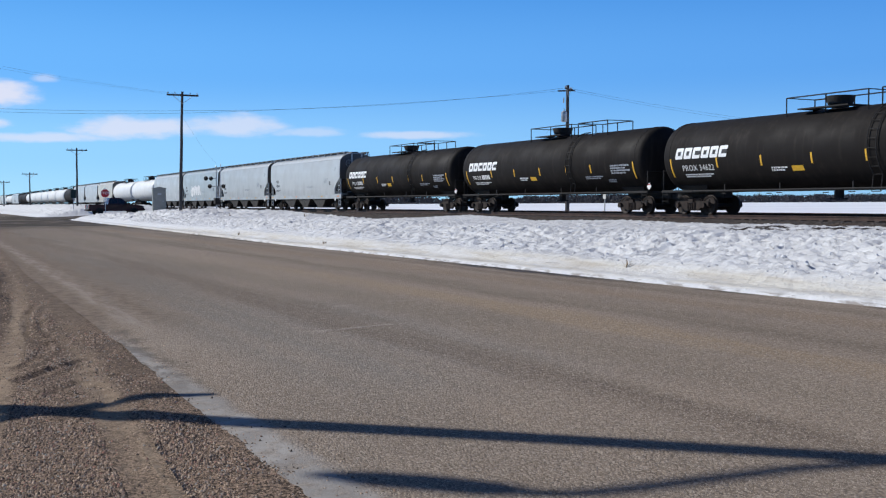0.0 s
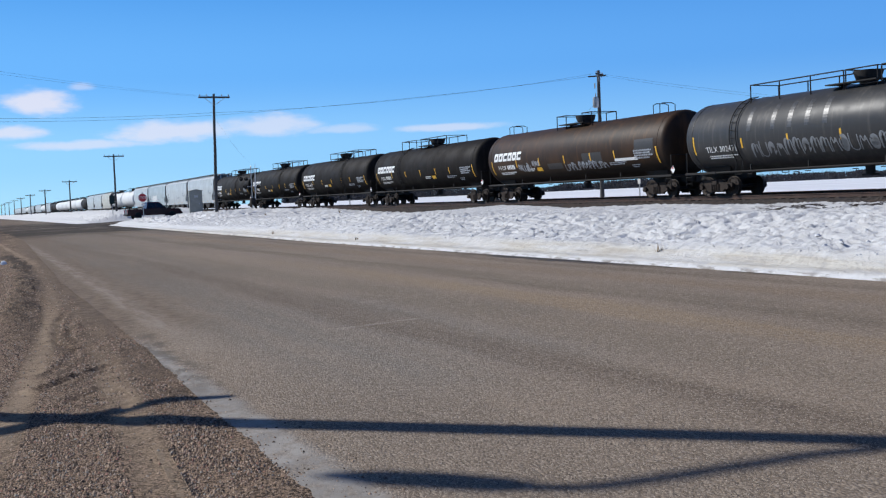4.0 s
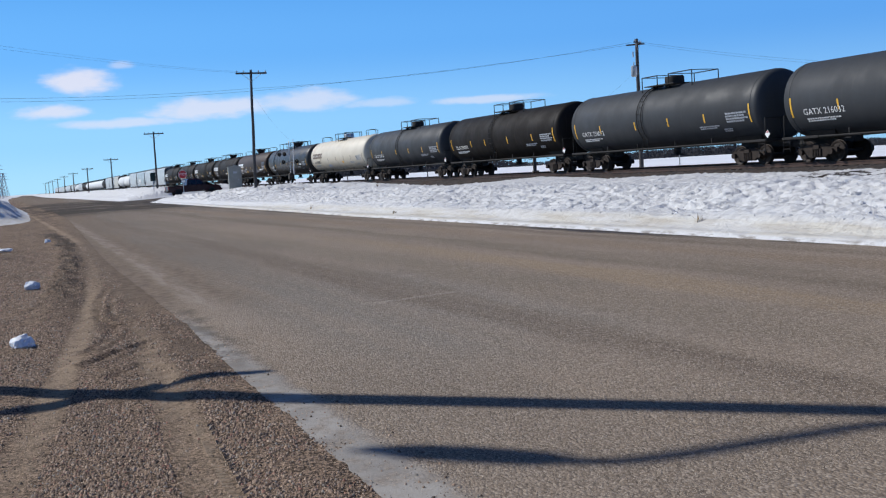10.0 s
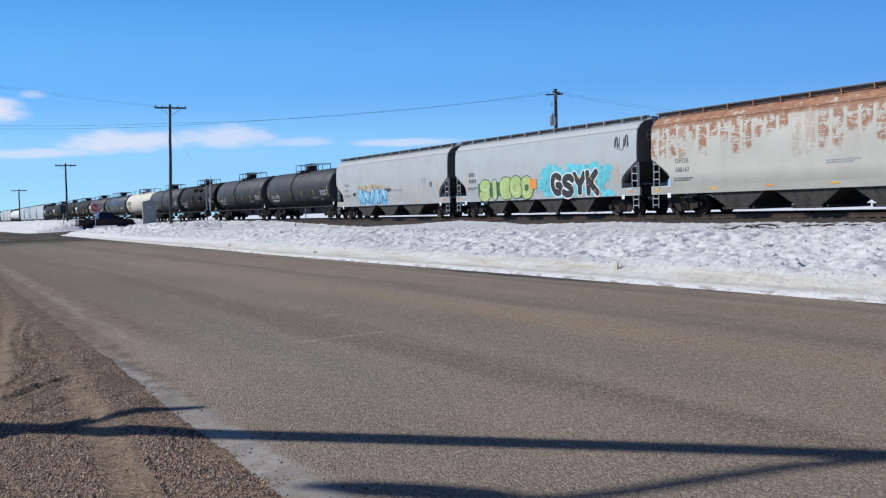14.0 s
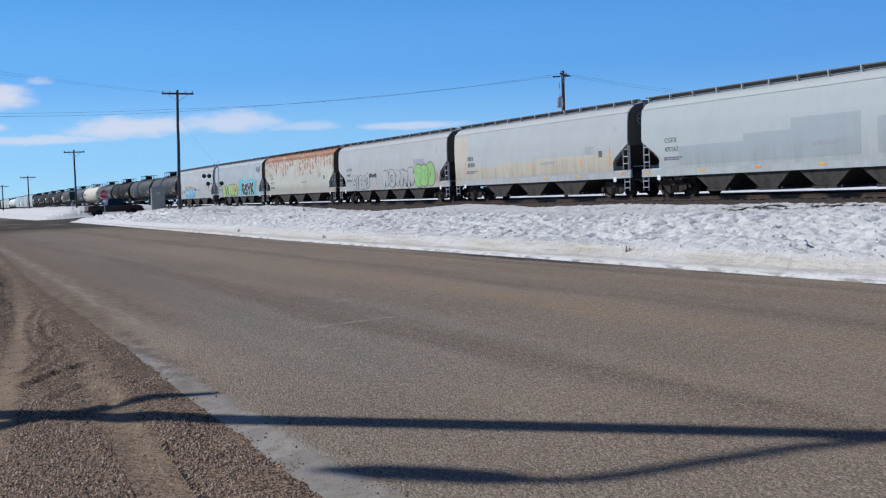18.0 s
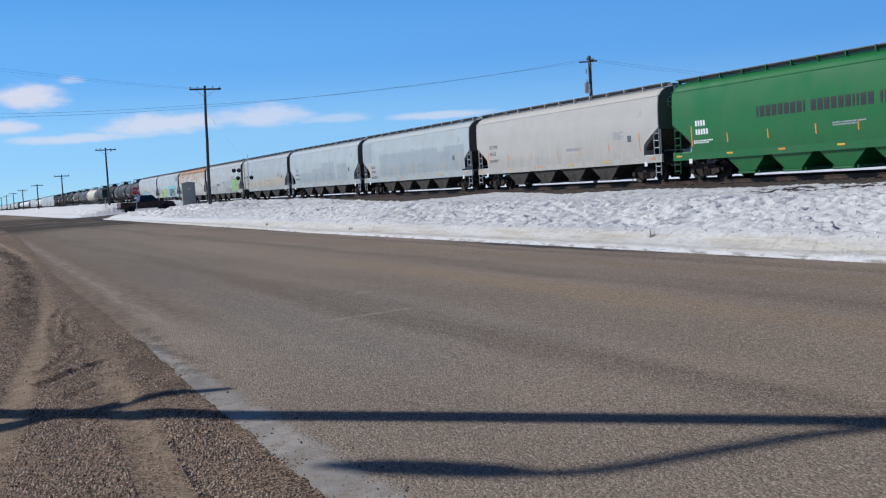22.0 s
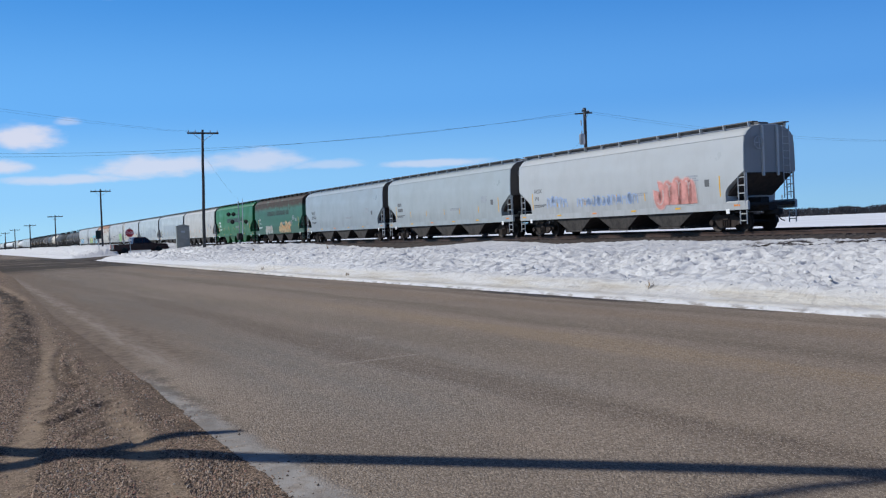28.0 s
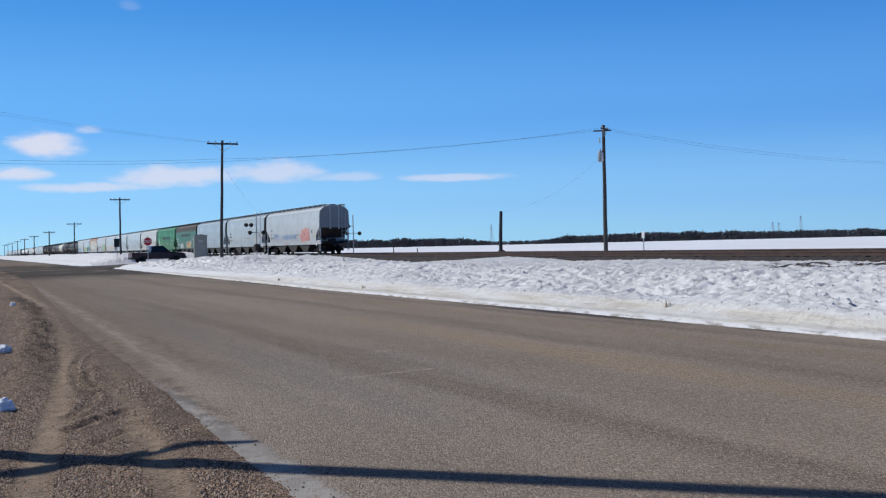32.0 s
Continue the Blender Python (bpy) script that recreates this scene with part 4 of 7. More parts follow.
def railway(at_x, top, prof, ties, label):
    """A track with its ballast bed; the first ties are pieces of their own, the rest are joined."""
    track = thing("railway_track", label, "railway track", kind="structure", at=pose(at_x, 0, 0))
    ys = steps((-120, 20, 10), (20, 130, 0.5), (130, 400, 3), (400, 2500, 60))
    rows = []
    for y in ys:
        for i, (x, z) in enumerate(prof):
            k = 0.0 if y > 140 or i in (0, len(prof) - 1) else 1.0
            p = Vector((x * 2.2 + at_x - TRACK_X, y * 2.0, 0))
            rows.append((bend(y) + x + k * 0.1 * noise.noise(p), y, top - RAIL_Z + z + k * 0.07 * noise.noise(p + Vector((9, 1, 4)))))
    n = len(prof)
    g = Geo().add(rows, [(j * n + i, j * n + i + 1, (j + 1) * n + i + 1, (j + 1) * n + i) for j in range(len(ys) - 1) for i in range(n - 1)])
    part("ballast_bed", g, M_BALLAST, track, "dark stone ballast")
    along = steps((-120, 80, 200), (80, 340, 20), (340, 2500, 540))
    for s in (-0.755, 0.755):
        part("rail", Geo().loft([[(bend(y) + s + u, y, top - 0.175 + v) for u, v in RAIL] for y in along]), M_RAIL, track)
    tie = shared("tie", lambda: Geo().box((0, 0, 0), (2.6, 0.23, 0.17), bevel=0.015), M_TIE)
    for i in range(ties):
        part("tie", tie, None, track, at=(bend(19 + i * 0.55) + 0.03 * math.sin(i * 2.4), 19 + i * 0.55, top - 0.245), turn=0.8 * math.sin(i * 1.7))
    far = Geo()
    for i in range(ties, 720):
        y = 19 + i * 0.55
        far.box((bend(y), y, top - 0.245), (2.6, 0.23, 0.17))
    tagged(part("far_ties", far, M_TIE, track), kind="stuff")


railway(TRACK_X, RAIL_Z, ((-4.6, 0.05), (-4.0, 0.18), (-3.0, 0.44), (-2.35, 0.63), (-1.5, 0.655), (-0.75, 0.65), (0, 0.655), (0.75, 0.65), (1.5, 0.655), (2.35, 0.63), (3.3, 0.36), (4.6, 0.05)), 300, "rusty railway track on a dark ballast bed")
railway(SIDING_X, RAIL_Z + 0.03, ((-3.4, 0.40), (-2.35, 0.62), (-1.5, 0.655), (-0.75, 0.65), (0, 0.655), (0.75, 0.65), (1.5, 0.655), (2.35, 0.63), (3.1, 0.36), (4.2, 0.0)), 0, "empty second track behind the first, dark and rusty")


# ---- train ----
SPEED, TAIL = 15.35, -395.1


def train_at(t):
    """Where the train's rear end is, in metres along the track."""
    return TAIL + SPEED * t


WHEEL_R = 0.457
WHEELSETS = {-1: [], 1: []}


def side_frame_geo():
    g = Geo()
    poly = [(-1.15, 0.42), (-1.15, 0.62), (-0.72, 0.66), (-0.42, 0.80), (0.42, 0.80), (0.72, 0.66), (1.15, 0.62), (1.15, 0.42), (0.72, 0.40), (0.45, 0.20), (-0.45, 0.20), (-0.72, 0.40)]
    g.prism(poly, -0.07, 0.07, "x")
    for y in (-0.9, 0.9):
        g.disc((-0.13, y, WHEEL_R), (1, 0, 0), 0.13, 0.16, 10)
    for y in (-0.22, -0.07, 0.08, 0.22):
        g.tube([(-0.09, y, 0.25), (-0.09, y, 0.6)], 0.055, 6)
    return g


def wheelset_geo():
    g = Geo()
    for s in (-1, 1):
        rings = []
        for x, r in ((0.66, 0.485), (0.69, 0.485), (0.70, WHEEL_R), (0.80, WHEEL_R - 0.012), (0.80, 0.38), (0.765, 0.33), (0.775, 0.16), (0.83, 0.13), (0.83, 0.08)):
            rings.append([(s * x, r * math.cos(k), r * math.sin(k)) for k in (2 * math.pi * j / 20 for j in range(20))])
        g.loft(rings)
        for k in range(4):
            a = k * math.pi / 2
            g.box((s * 0.785, 0.25 * math.cos(a), 0.25 * math.sin(a)), (0.03, 0.07, 0.07))
    g.tube([(-0.98, 0, 0), (0.98, 0, 0)], 0.085, 10)
    return g


def add_truck(car, y, detail):
    truck = part("truck", shared("bolster", lambda: Geo().box((0, 0, 0.66), (2.3, 0.36, 0.24), bevel=0.03).box((0, 0, 0.84), (0.8, 0.5, 0.14), bevel=0.02), M_TRUCK), None, car, at=(0, y, 0))
    for s in (-1, 1):
        part("side_frame", shared("side_frame", side_frame_geo, M_TRUCK, True), None, truck, at=(s * 1.0, 0, 0), turn=0 if s < 0 else 180)
    for s in (-1, 1):
        w = part("wheelset", shared("wheelset", wheelset_geo, M_WHEEL, True), None, truck, at=(0, s * 0.9, WHEEL_R))
        if detail:
            WHEELSETS[s].append(w)


def ladder_geo(h, w=0.42, rungs=6, r=0.022):
    g = Geo()
    for s in (-1, 1):
        g.tube([(0, s * w / 2, 0), (0, s * w / 2, h)], r, 5)
    for i in range(rungs):
        z = h * (i + 0.5) / rungs
        g.tube([(0, -w / 2, z), (0, w / 2, z)], r * 0.8, 5)
    return g


def coupler_geo():
    g = Geo().box((0, -0.35, 0), (0.18, 0.7, 0.2), bevel=0.02).box((0, 0.12, 0), (0.34, 0.3, 0.3), bevel=0.05).box((0.1, 0.27, 0), (0.12, 0.16, 0.26), bevel=0.03)
    g.tube([(-0.35, -0.3, -0.05), (-0.30, 0.0, -0.35), (-0.22, 0.3, -0.42)], 0.028, 6)
    return g


def text_mesh(words, size):
    """Flat lettering in the built-in font, 4 mm thick; it reads along +y from the -x side."""
    key = ("text", words, size)
    if key not in CACHE:
        cu = bpy.data.curves.new("lettering", "FONT")
        cu.body, cu.size, cu.extrude, cu.resolution_u, cu.space_character = words, size, 0.002, 2, 1.05
        ob = bpy.data.objects.new("lettering", cu)
        me = bpy.data.meshes.new_from_object(ob)
        me.transform(pose(0, 0, 0, 90, 0, -90))
        bpy.data.objects.remove(ob)
        CACHE[key] = me
    return CACHE[key].copy()


def write(parent, words, size, at, material, name="lettering", warp=None):
    """Lettering on the near side, its start at y (the far end of the words lies lower in y)."""
    me = text_mesh(words, size)
    me.materials.clear()
    me.materials.append(material)
    if warp:
        for v in me.vertices:
            v.co = warp(v.co + Vector(at))
        return part(name, me, None, parent)
    return part(name, me, None, parent, at=at)


def bars(rnd, y, z, width, rows, row_h, fill=0.8):
    """Lines of small writing as short bars on the near side: (y0, y1, z0, z1)."""
    out = []
    for r in range(rows):
        u = 0.0
        while u < width * (fill if r % 2 else 1.0):
            w = row_h * rnd.uniform(0.6, 2.4)
            out.append((y - u - w, y - u, z - r * row_h * 1.5 - row_h, z - r * row_h * 1.5))
            u += w + row_h * 0.45
    return out


def decal(parent, rects, on, material, name="marking", lift=0.006, seg=1, label=""):
    """Thin painted or taped rectangles that follow the car's side: on(z) is the side's distance from the middle."""
    g = Geo()
    for y0, y1, z0, z1 in rects:
        n = max(1, int((z1 - z0) / 0.12))
        pts = []
        for i in range(n + 1):
            z = z0 + (z1 - z0) * i / n
            x = -(on(z) + lift)
            pts += [(x, y0, z), (x, y1, z)]
        m = len(pts)
        inner = [(p[0] + lift * 0.8, p[1], p[2]) for p in pts]
        faces = [(2 * i, 2 * i + 1, 2 * i + 3, 2 * i + 2) for i in range(n)]
        faces += [(m + 2 * i, m + 2 * i + 2, m + 2 * i + 3, m + 2 * i + 1) for i in range(n)]
        faces += [(2 * i, 2 * i + 2, m + 2 * i + 2, m + 2 * i) for i in range(n)] + [(2 * i + 1, m + 2 * i + 1, m + 2 * i + 3, 2 * i + 3) for i in range(n)]
        faces += [(0, m, m + 1, 1), (m - 2, m - 1, 2 * m - 1, 2 * m - 2)]
        g.add(pts + inner, faces)
    return part(name, g, material, parent, label)


def blob(parent, shapes, on, material, lift, name="graffiti", label=""):
    """Flat painted outlines on the near side; each shape is a list of (y, z)."""
    bm = bmesh.new()
    for k, poly in enumerate(shapes):
        vs = [bm.verts.new((0.00005 * k, y, z)) for y, z in poly]
        try:
            bm.faces.new(vs)
        except ValueError:
            continue
    bmesh.ops.triangulate(bm, faces=bm.faces[:])
    # cut into level strips, which bend round the side
    if bm.verts:
        z, top = min(v.co.z for v in bm.verts) + 0.08, max(v.co.z for v in bm.verts)
        while z < top:
            bmesh.ops.bisect_plane(bm, geom=bm.verts[:] + bm.edges[:] + bm.faces[:], plane_co=(0, 0, z), plane_no=(0, 0, 1))
            z += 0.08
    for v in bm.verts:
        v.co.x = -(on(v.co.z) + lift + v.co.x)
    ext = bmesh.ops.extrude_face_region(bm, geom=bm.faces[:])
    for v in ext["geom"]:
        if isinstance(v, bmesh.types.BMVert):
            v.co.x -= 0.002
    bmesh.ops.recalc_face_normals(bm, faces=bm.faces[:])
    me = bpy.data.meshes.new(name)
    bm.to_mesh(me)
    bm.free()
    me.materials.append(material)
    return part(name, me, None, parent, label)


def stroke(points, w):
    """A thick rounded stroke along points (y, z), as one outline."""
    pts = [Vector((*p, 0)) for p in points]
    if len(pts) < 8:
        # round off the corners
        for _ in range(3):
            pts = [pts[0]] + [a.lerp(b, k) for a, b in zip(pts, pts[1:]) for k in (0.25, 0.75)] + [pts[-1]]
    left, right = [], []
    for i, p in enumerate(pts):
        d = (pts[min(i + 1, len(pts) - 1)] - pts[max(i - 1, 0)]).normalized()
        nrm = Vector((-d.y, d.x, 0)) * w * (0.62 if i in (0, len(pts) - 1) else 0.5)
        left.append(p + nrm), right.append(p - nrm)
    return [(q.x, q.y) for q in left + right[::-1]]


def ribbon(points, w):
    """A painted stroke as a chain of quads with rounded ends."""
    pts = [Vector((*p, 0)) for p in points]
    sides = []
    for i, p in enumerate(pts):
        d = (pts[min(i + 1, len(pts) - 1)] - pts[max(i - 1, 0)]).normalized()
        nrm = Vector((-d.y, d.x, 0)) * w * 0.5
        sides.append((p + nrm, p - nrm, d))
    out = [[(q.x, q.y) for q in (a[0], b[0], b[1], a[1])] for a, b in zip(sides, sides[1:])]
    for (l, r, d), s in ((sides[0], -1), (sides[-1], 1)):
        c, h = (l + r) / 2, (l - r) / 2
        tip = [c + h * math.cos(k) + d * s * (w / 2) * 0.8 * math.sin(k) for k in (math.pi * j / 6 for j in range(7))]
        out.append([(q.x, q.y) for q in tip])
    return out


def arc(cy, cz, ry, rz, a0, a1, n=16):
    return [(cy + ry * math.cos(radians(a0 + (a1 - a0) * i / n)), cz + rz * math.sin(radians(a0 + (a1 - a0) * i / n))) for i in range(n + 1)]


# car-end paint: some dirt, and the shade on the ends darkened into the colour
M_ENDSHADE = painted("shaded_brown_end_paint", (0.085, 0.078, 0.072), 0.6)
M_ENDGREY = painted("shaded_grey_end_paint", (0.27, 0.28, 0.28), 0.55)
M_LADDER = plain("pale_grey_ladder_paint", (0.50, 0.51, 0.50), 0.6, 0, 0.2, 5)
M_BAY = plain("grimy_bay_steel", (0.045, 0.039, 0.034), 0.85, 0.0, 0.6, 4)
M_SLOPE = plain("brown_grimy_slope_sheet", (0.052, 0.038, 0.030), 0.85, 0, 0.4, 3)


# --- covered hopper ---
BODY_LIFT = Matrix.Translation((0, 0, 0.124)) @ Matrix.Diagonal((1, 1, 1.042, 1))


def hopper_side(z):
    """Half width of the body at a height above the rail."""
    return lerp_table(((1.0, 1.50), (1.35, 1.53), (2.0, 1.565), (2.8, 1.585), (3.5, 1.565), (4.05, 1.51), (4.09, 1.45), (4.28, 1.32), (4.42, 1.08), (4.52, 0.75), (4.58, 0.0)), z)


def hopper(length, paint, label, bays=3, detail=True, marks=None, end_paint=None, bay_paint=None, end=None):
    car = thing("hopper_car", label, "railway wagon", "cars of the freight train")
    half = length / 2 - 0.55             # end of the body
    rungs = end_paint or M_LADDER
    on = hopper_side
    sec_z = lambda zb: [zb + (4.04 - zb) * i / 6 for i in range(7)] + [4.09, 4.2, 4.32, 4.44, 4.53]
    g, rings = Geo(), []
    # the side is cut away in a rounded notch at each end
    notch = ((0.0, 2.56), (0.02, 2.54), (0.25, 2.42), (0.60, 2.20), (0.95, 1.98), (1.15, 1.84), (1.26, 1.70), (1.30, 1.52), (1.31, 1.30), (1.32, 1.02))
    for y, zb in [(d - half, z) for d, z in notch] + [(half - d, z) for d, z in reversed(notch)]:
        zs = sec_z(zb)
        k = 0.985 if abs(y) >= half else 1.0
        ring = [(-on(z) * k, y, z) for z in zs] + [(-0.5 * k, y, 4.58), (0.5 * k, y, 4.58)] + [(on(z) * k, y, z) for z in reversed(zs)]
        rings.append(ring)
    body = part("body", g.loft(rings), paint, car, smooth=True)
    # weld seam that runs along under the roof
    for s in (-1, 1):
        part("roof_rail", shared(("roof_rail", length), lambda: Geo().box((0, 0, 4.07), (0.05, 2 * half, 0.05), bevel=0.015), paint), None, car, at=(s * 1.505, 0, 0))
    for s in (-1, 1):
        part("side_sill", shared(("sill", length), lambda: Geo().prism([(-0.06, 0.86), (0.06, 0.86), (0.06, 1.20), (-0.02, 1.25), (-0.06, 1.2)], -length / 2 + 0.45, length / 2 - 0.45, "y"), paint), None, car, at=(s * 1.452, 0, 0), turn=0)
    part("centre_sill", shared(("centre_sill", length), lambda: Geo().box((0, 0, 0.95), (0.5, length - 0.9, 0.35), bevel=0.02), M_BLACK), None, car)
    # discharge bays
    span = 2 * (half - 3.45)
    for i in range(bays):
        y = -span / 2 + span * (i + 0.5) / bays
        w = span / bays * 0.60

        def bay():
            b = Geo()
            r = [[(-1.42 * k, -w * m / 2, z), (1.42 * k, -w * m / 2, z), (1.42 * k, w * m / 2, z), (-1.42 * k, w * m / 2, z)] for z, k, m in ((1.16, 1, 1.56), (0.98, 0.99, 1.40), (0.62, 0.95, 0.92), (0.35, 0.92, 0.56))]
            b.loft(r)
            b.box((0, 0, 0.28), (2.7, w * 0.62, 0.10), bevel=0.02).box((0, w * 0.38, 0.30), (2.5, 0.08, 0.14)).box((0, -w * 0.38, 0.30), (2.5, 0.08, 0.14))
            return b
        part("discharge_bay", shared(("bay", length, bays), bay, bay_paint or M_BAY), None, car, at=(0, y, 0))
    # roof walk and hatches
    for s in (-1, 1):
        part("roof_walk", shared(("walk", length), lambda: Geo().box((0, 0, 4.66), (0.34, 2 * half + 0.3, 0.045)).box((0.06, 0, 4.58), (0.04, 2 * half, 0.12)), M_GRATE), None, car, at=(s * 0.95, 0, 0), turn=0 if s < 0 else 180)
    if detail:
        n = 13
        strut = shared("walk_bracket", lambda: Geo().box((-0.12, 0, 4.55), (0.14, 0.045, 0.20)).box((-0.185, 0, 4.62), (0.03, 0.05, 0.13)), paint)
        for i in range(n):
            y = -half + 0.1 + (2 * half - 0.2) * i / (n - 1)
            for s in (-1, 1):
                part("walk_bracket", strut, None, car, at=(s * 0.95, y, 0), turn=0 if s < 0 else 180)
        for i in range(4):
            y = -half * 0.75 + 1.5 * half * i / 3
            part("hatch_cover", shared(("hatch", length), lambda: Geo().box((0, 0, 4.64), (0.62, half * 0.44, 0.12), bevel=0.04), M_GRATE), None, car, at=(0, y, 0))
    # ends: sloped sheet, posts, platform, ladders
    def end_panel():
        zs = [2.46 + 1.58 * i / 4 for i in range(5)] + [4.09, 4.2, 4.32, 4.44, 4.53]
        o = [(-on(z) * 0.972, z) for z in zs] + [(on(z) * 0.972, z) for z in reversed(zs)]
        return Geo().prism(o, -0.004, 0.012, "y")
    for s in (-1, 1):
        turn = 0 if s > 0 else 180
        part("end_panel", shared(("end_panel", end is None), end_panel, end_paint or end or M_ENDSHADE), None, car, at=(0, s * half, 0), turn=turn)
        part("end_platform", shared("end_platform", lambda: Geo().box((0, 0, 1.08), (2.7, 0.75, 0.14), bevel=0.02).box((0, -0.9, 1.25), (0.5, 1.6, 0.3), bevel=0.03), M_BLACK), None, car, at=(0, s * (length / 2 - 0.82), 0), turn=turn)
        part("slope_sheet", shared("slope_sheet", lambda: Geo().prism([(-1.95, 1.15), (-1.8, 1.12), (0.0, 2.42), (-0.1, 2.52)], -1.38, 1.38, "x"), M_SLOPE), None, car, at=(0, s * half, 0), turn=turn)
        if detail:
            for sx in (-1, 1):
                part("corner_post", shared("corner_post", lambda: Geo().box((0, 0, 1.8), (0.06, 0.06, 1.5), bevel=0.01), paint), None, car, at=(sx * 1.44, s * (half - 0.02), 0))
                part("ladder", shared("ladder", lambda: ladder_geo(1.75, 0.42, 5, 0.030), rungs), None, car, at=(sx * 1.50, s * (half - 0.28), 1.05))
                part("step", shared("hopper_step", lambda: ladder_geo(0.62, 0.42, 2, 0.030), rungs), None, car, at=(sx * 1.50, s * (half - 0.2), 0.36))
            part("end_ladder", shared("end_ladder", lambda: ladder_geo(3.2, 0.4, 10), M_STEEL), None, car, at=(0.95, s * (half + 0.09), 1.3), turn=90)
            part("end_rib", shared("end_rib", lambda: Geo().box((0, 0, 3.4), (0.12, 0.10, 2.2), bevel=0.02), paint), None, car, at=(-0.45, s * (half + 0.05), 0))
            part("end_rib", shared("end_rib", lambda: Geo().box((0, 0, 3.4), (0.12, 0.10, 2.2), bevel=0.02), paint), None, car, at=(0.45, s * (half + 0.05), 0))
        part("coupler", shared("coupler", coupler_geo, M_BLACK), None, car, at=(0, s * (length / 2 - 0.28), 0.86), turn=turn)
        add_truck(car, s * (length / 2 - 2.35), detail)
    if detail:
        part("brake_wheel", shared("brake_wheel", lambda: Geo().tube([(0.28 * math.cos(k), 0, 0.28 * math.sin(k)) for k in (math.pi * j / 6 for j in range(13))], 0.02, 5, False).box((0, 0, 0), (0.52, 0.03, 0.03)).box((0, 0, 0), (0.03, 0.03, 0.52)), M_STEEL), None, car, at=(-0.75, -half - 0.14, 3.75))
        part("brake_cylinder", shared("brake_cylinder", lambda: Geo().tube([(0, -0.4, 0), (0, 0.4, 0)], 0.17, 10).tube([(0, 0.4, 0), (0, 1.1, 0)], 0.03, 5), M_BLACK), None, car, at=(-0.7, -half + 1.3, 1.45))
        if marks:
            marks(car, half, on)
    # the body's height over the rail
    for ob in car.children:
        if not ob.name.startswith(("truck", "coupler", "discharge_bay", "step")):
            ob.matrix_basis = BODY_LIFT @ ob.matrix_basis
    return car


# --- tank car ---
TANK_R, TANK_Z = 1.69, 2.78


def tank_side(z):
    return math.sqrt(max(0.0, TANK_R ** 2 - (z - TANK_Z) ** 2))


def railing_geo(ly, h, posts=3):
    g = Geo()
    for i in range(posts):
        y = -ly / 2 + ly * i / (posts - 1)
        g.tube([(0, y, -0.25), (0, y, h)], 0.03, 5)
    for z in (h,):
        g.tube([(0, -ly / 2, z), (0, ly / 2, z)], 0.03, 5)
    return g


def add_railing(car, y, length, posts, h=0.56, wide=1.7, material=None):
    for s in (-1, 1):
        part("dome_railing", shared(("railing", length, posts), lambda: railing_geo(length, h, posts), material or M_BLACK), None, car, at=(s * wide / 2, y, TANK_Z + TANK_R))
    for e in (-1, 1):
        part("railing_end", shared("railing_end", lambda: Geo().tube([(-wide / 2, 0, h), (wide / 2, 0, h)], 0.022, 5), material or M_BLACK), None, car, at=(0, y + e * length / 2, TANK_Z + TANK_R))


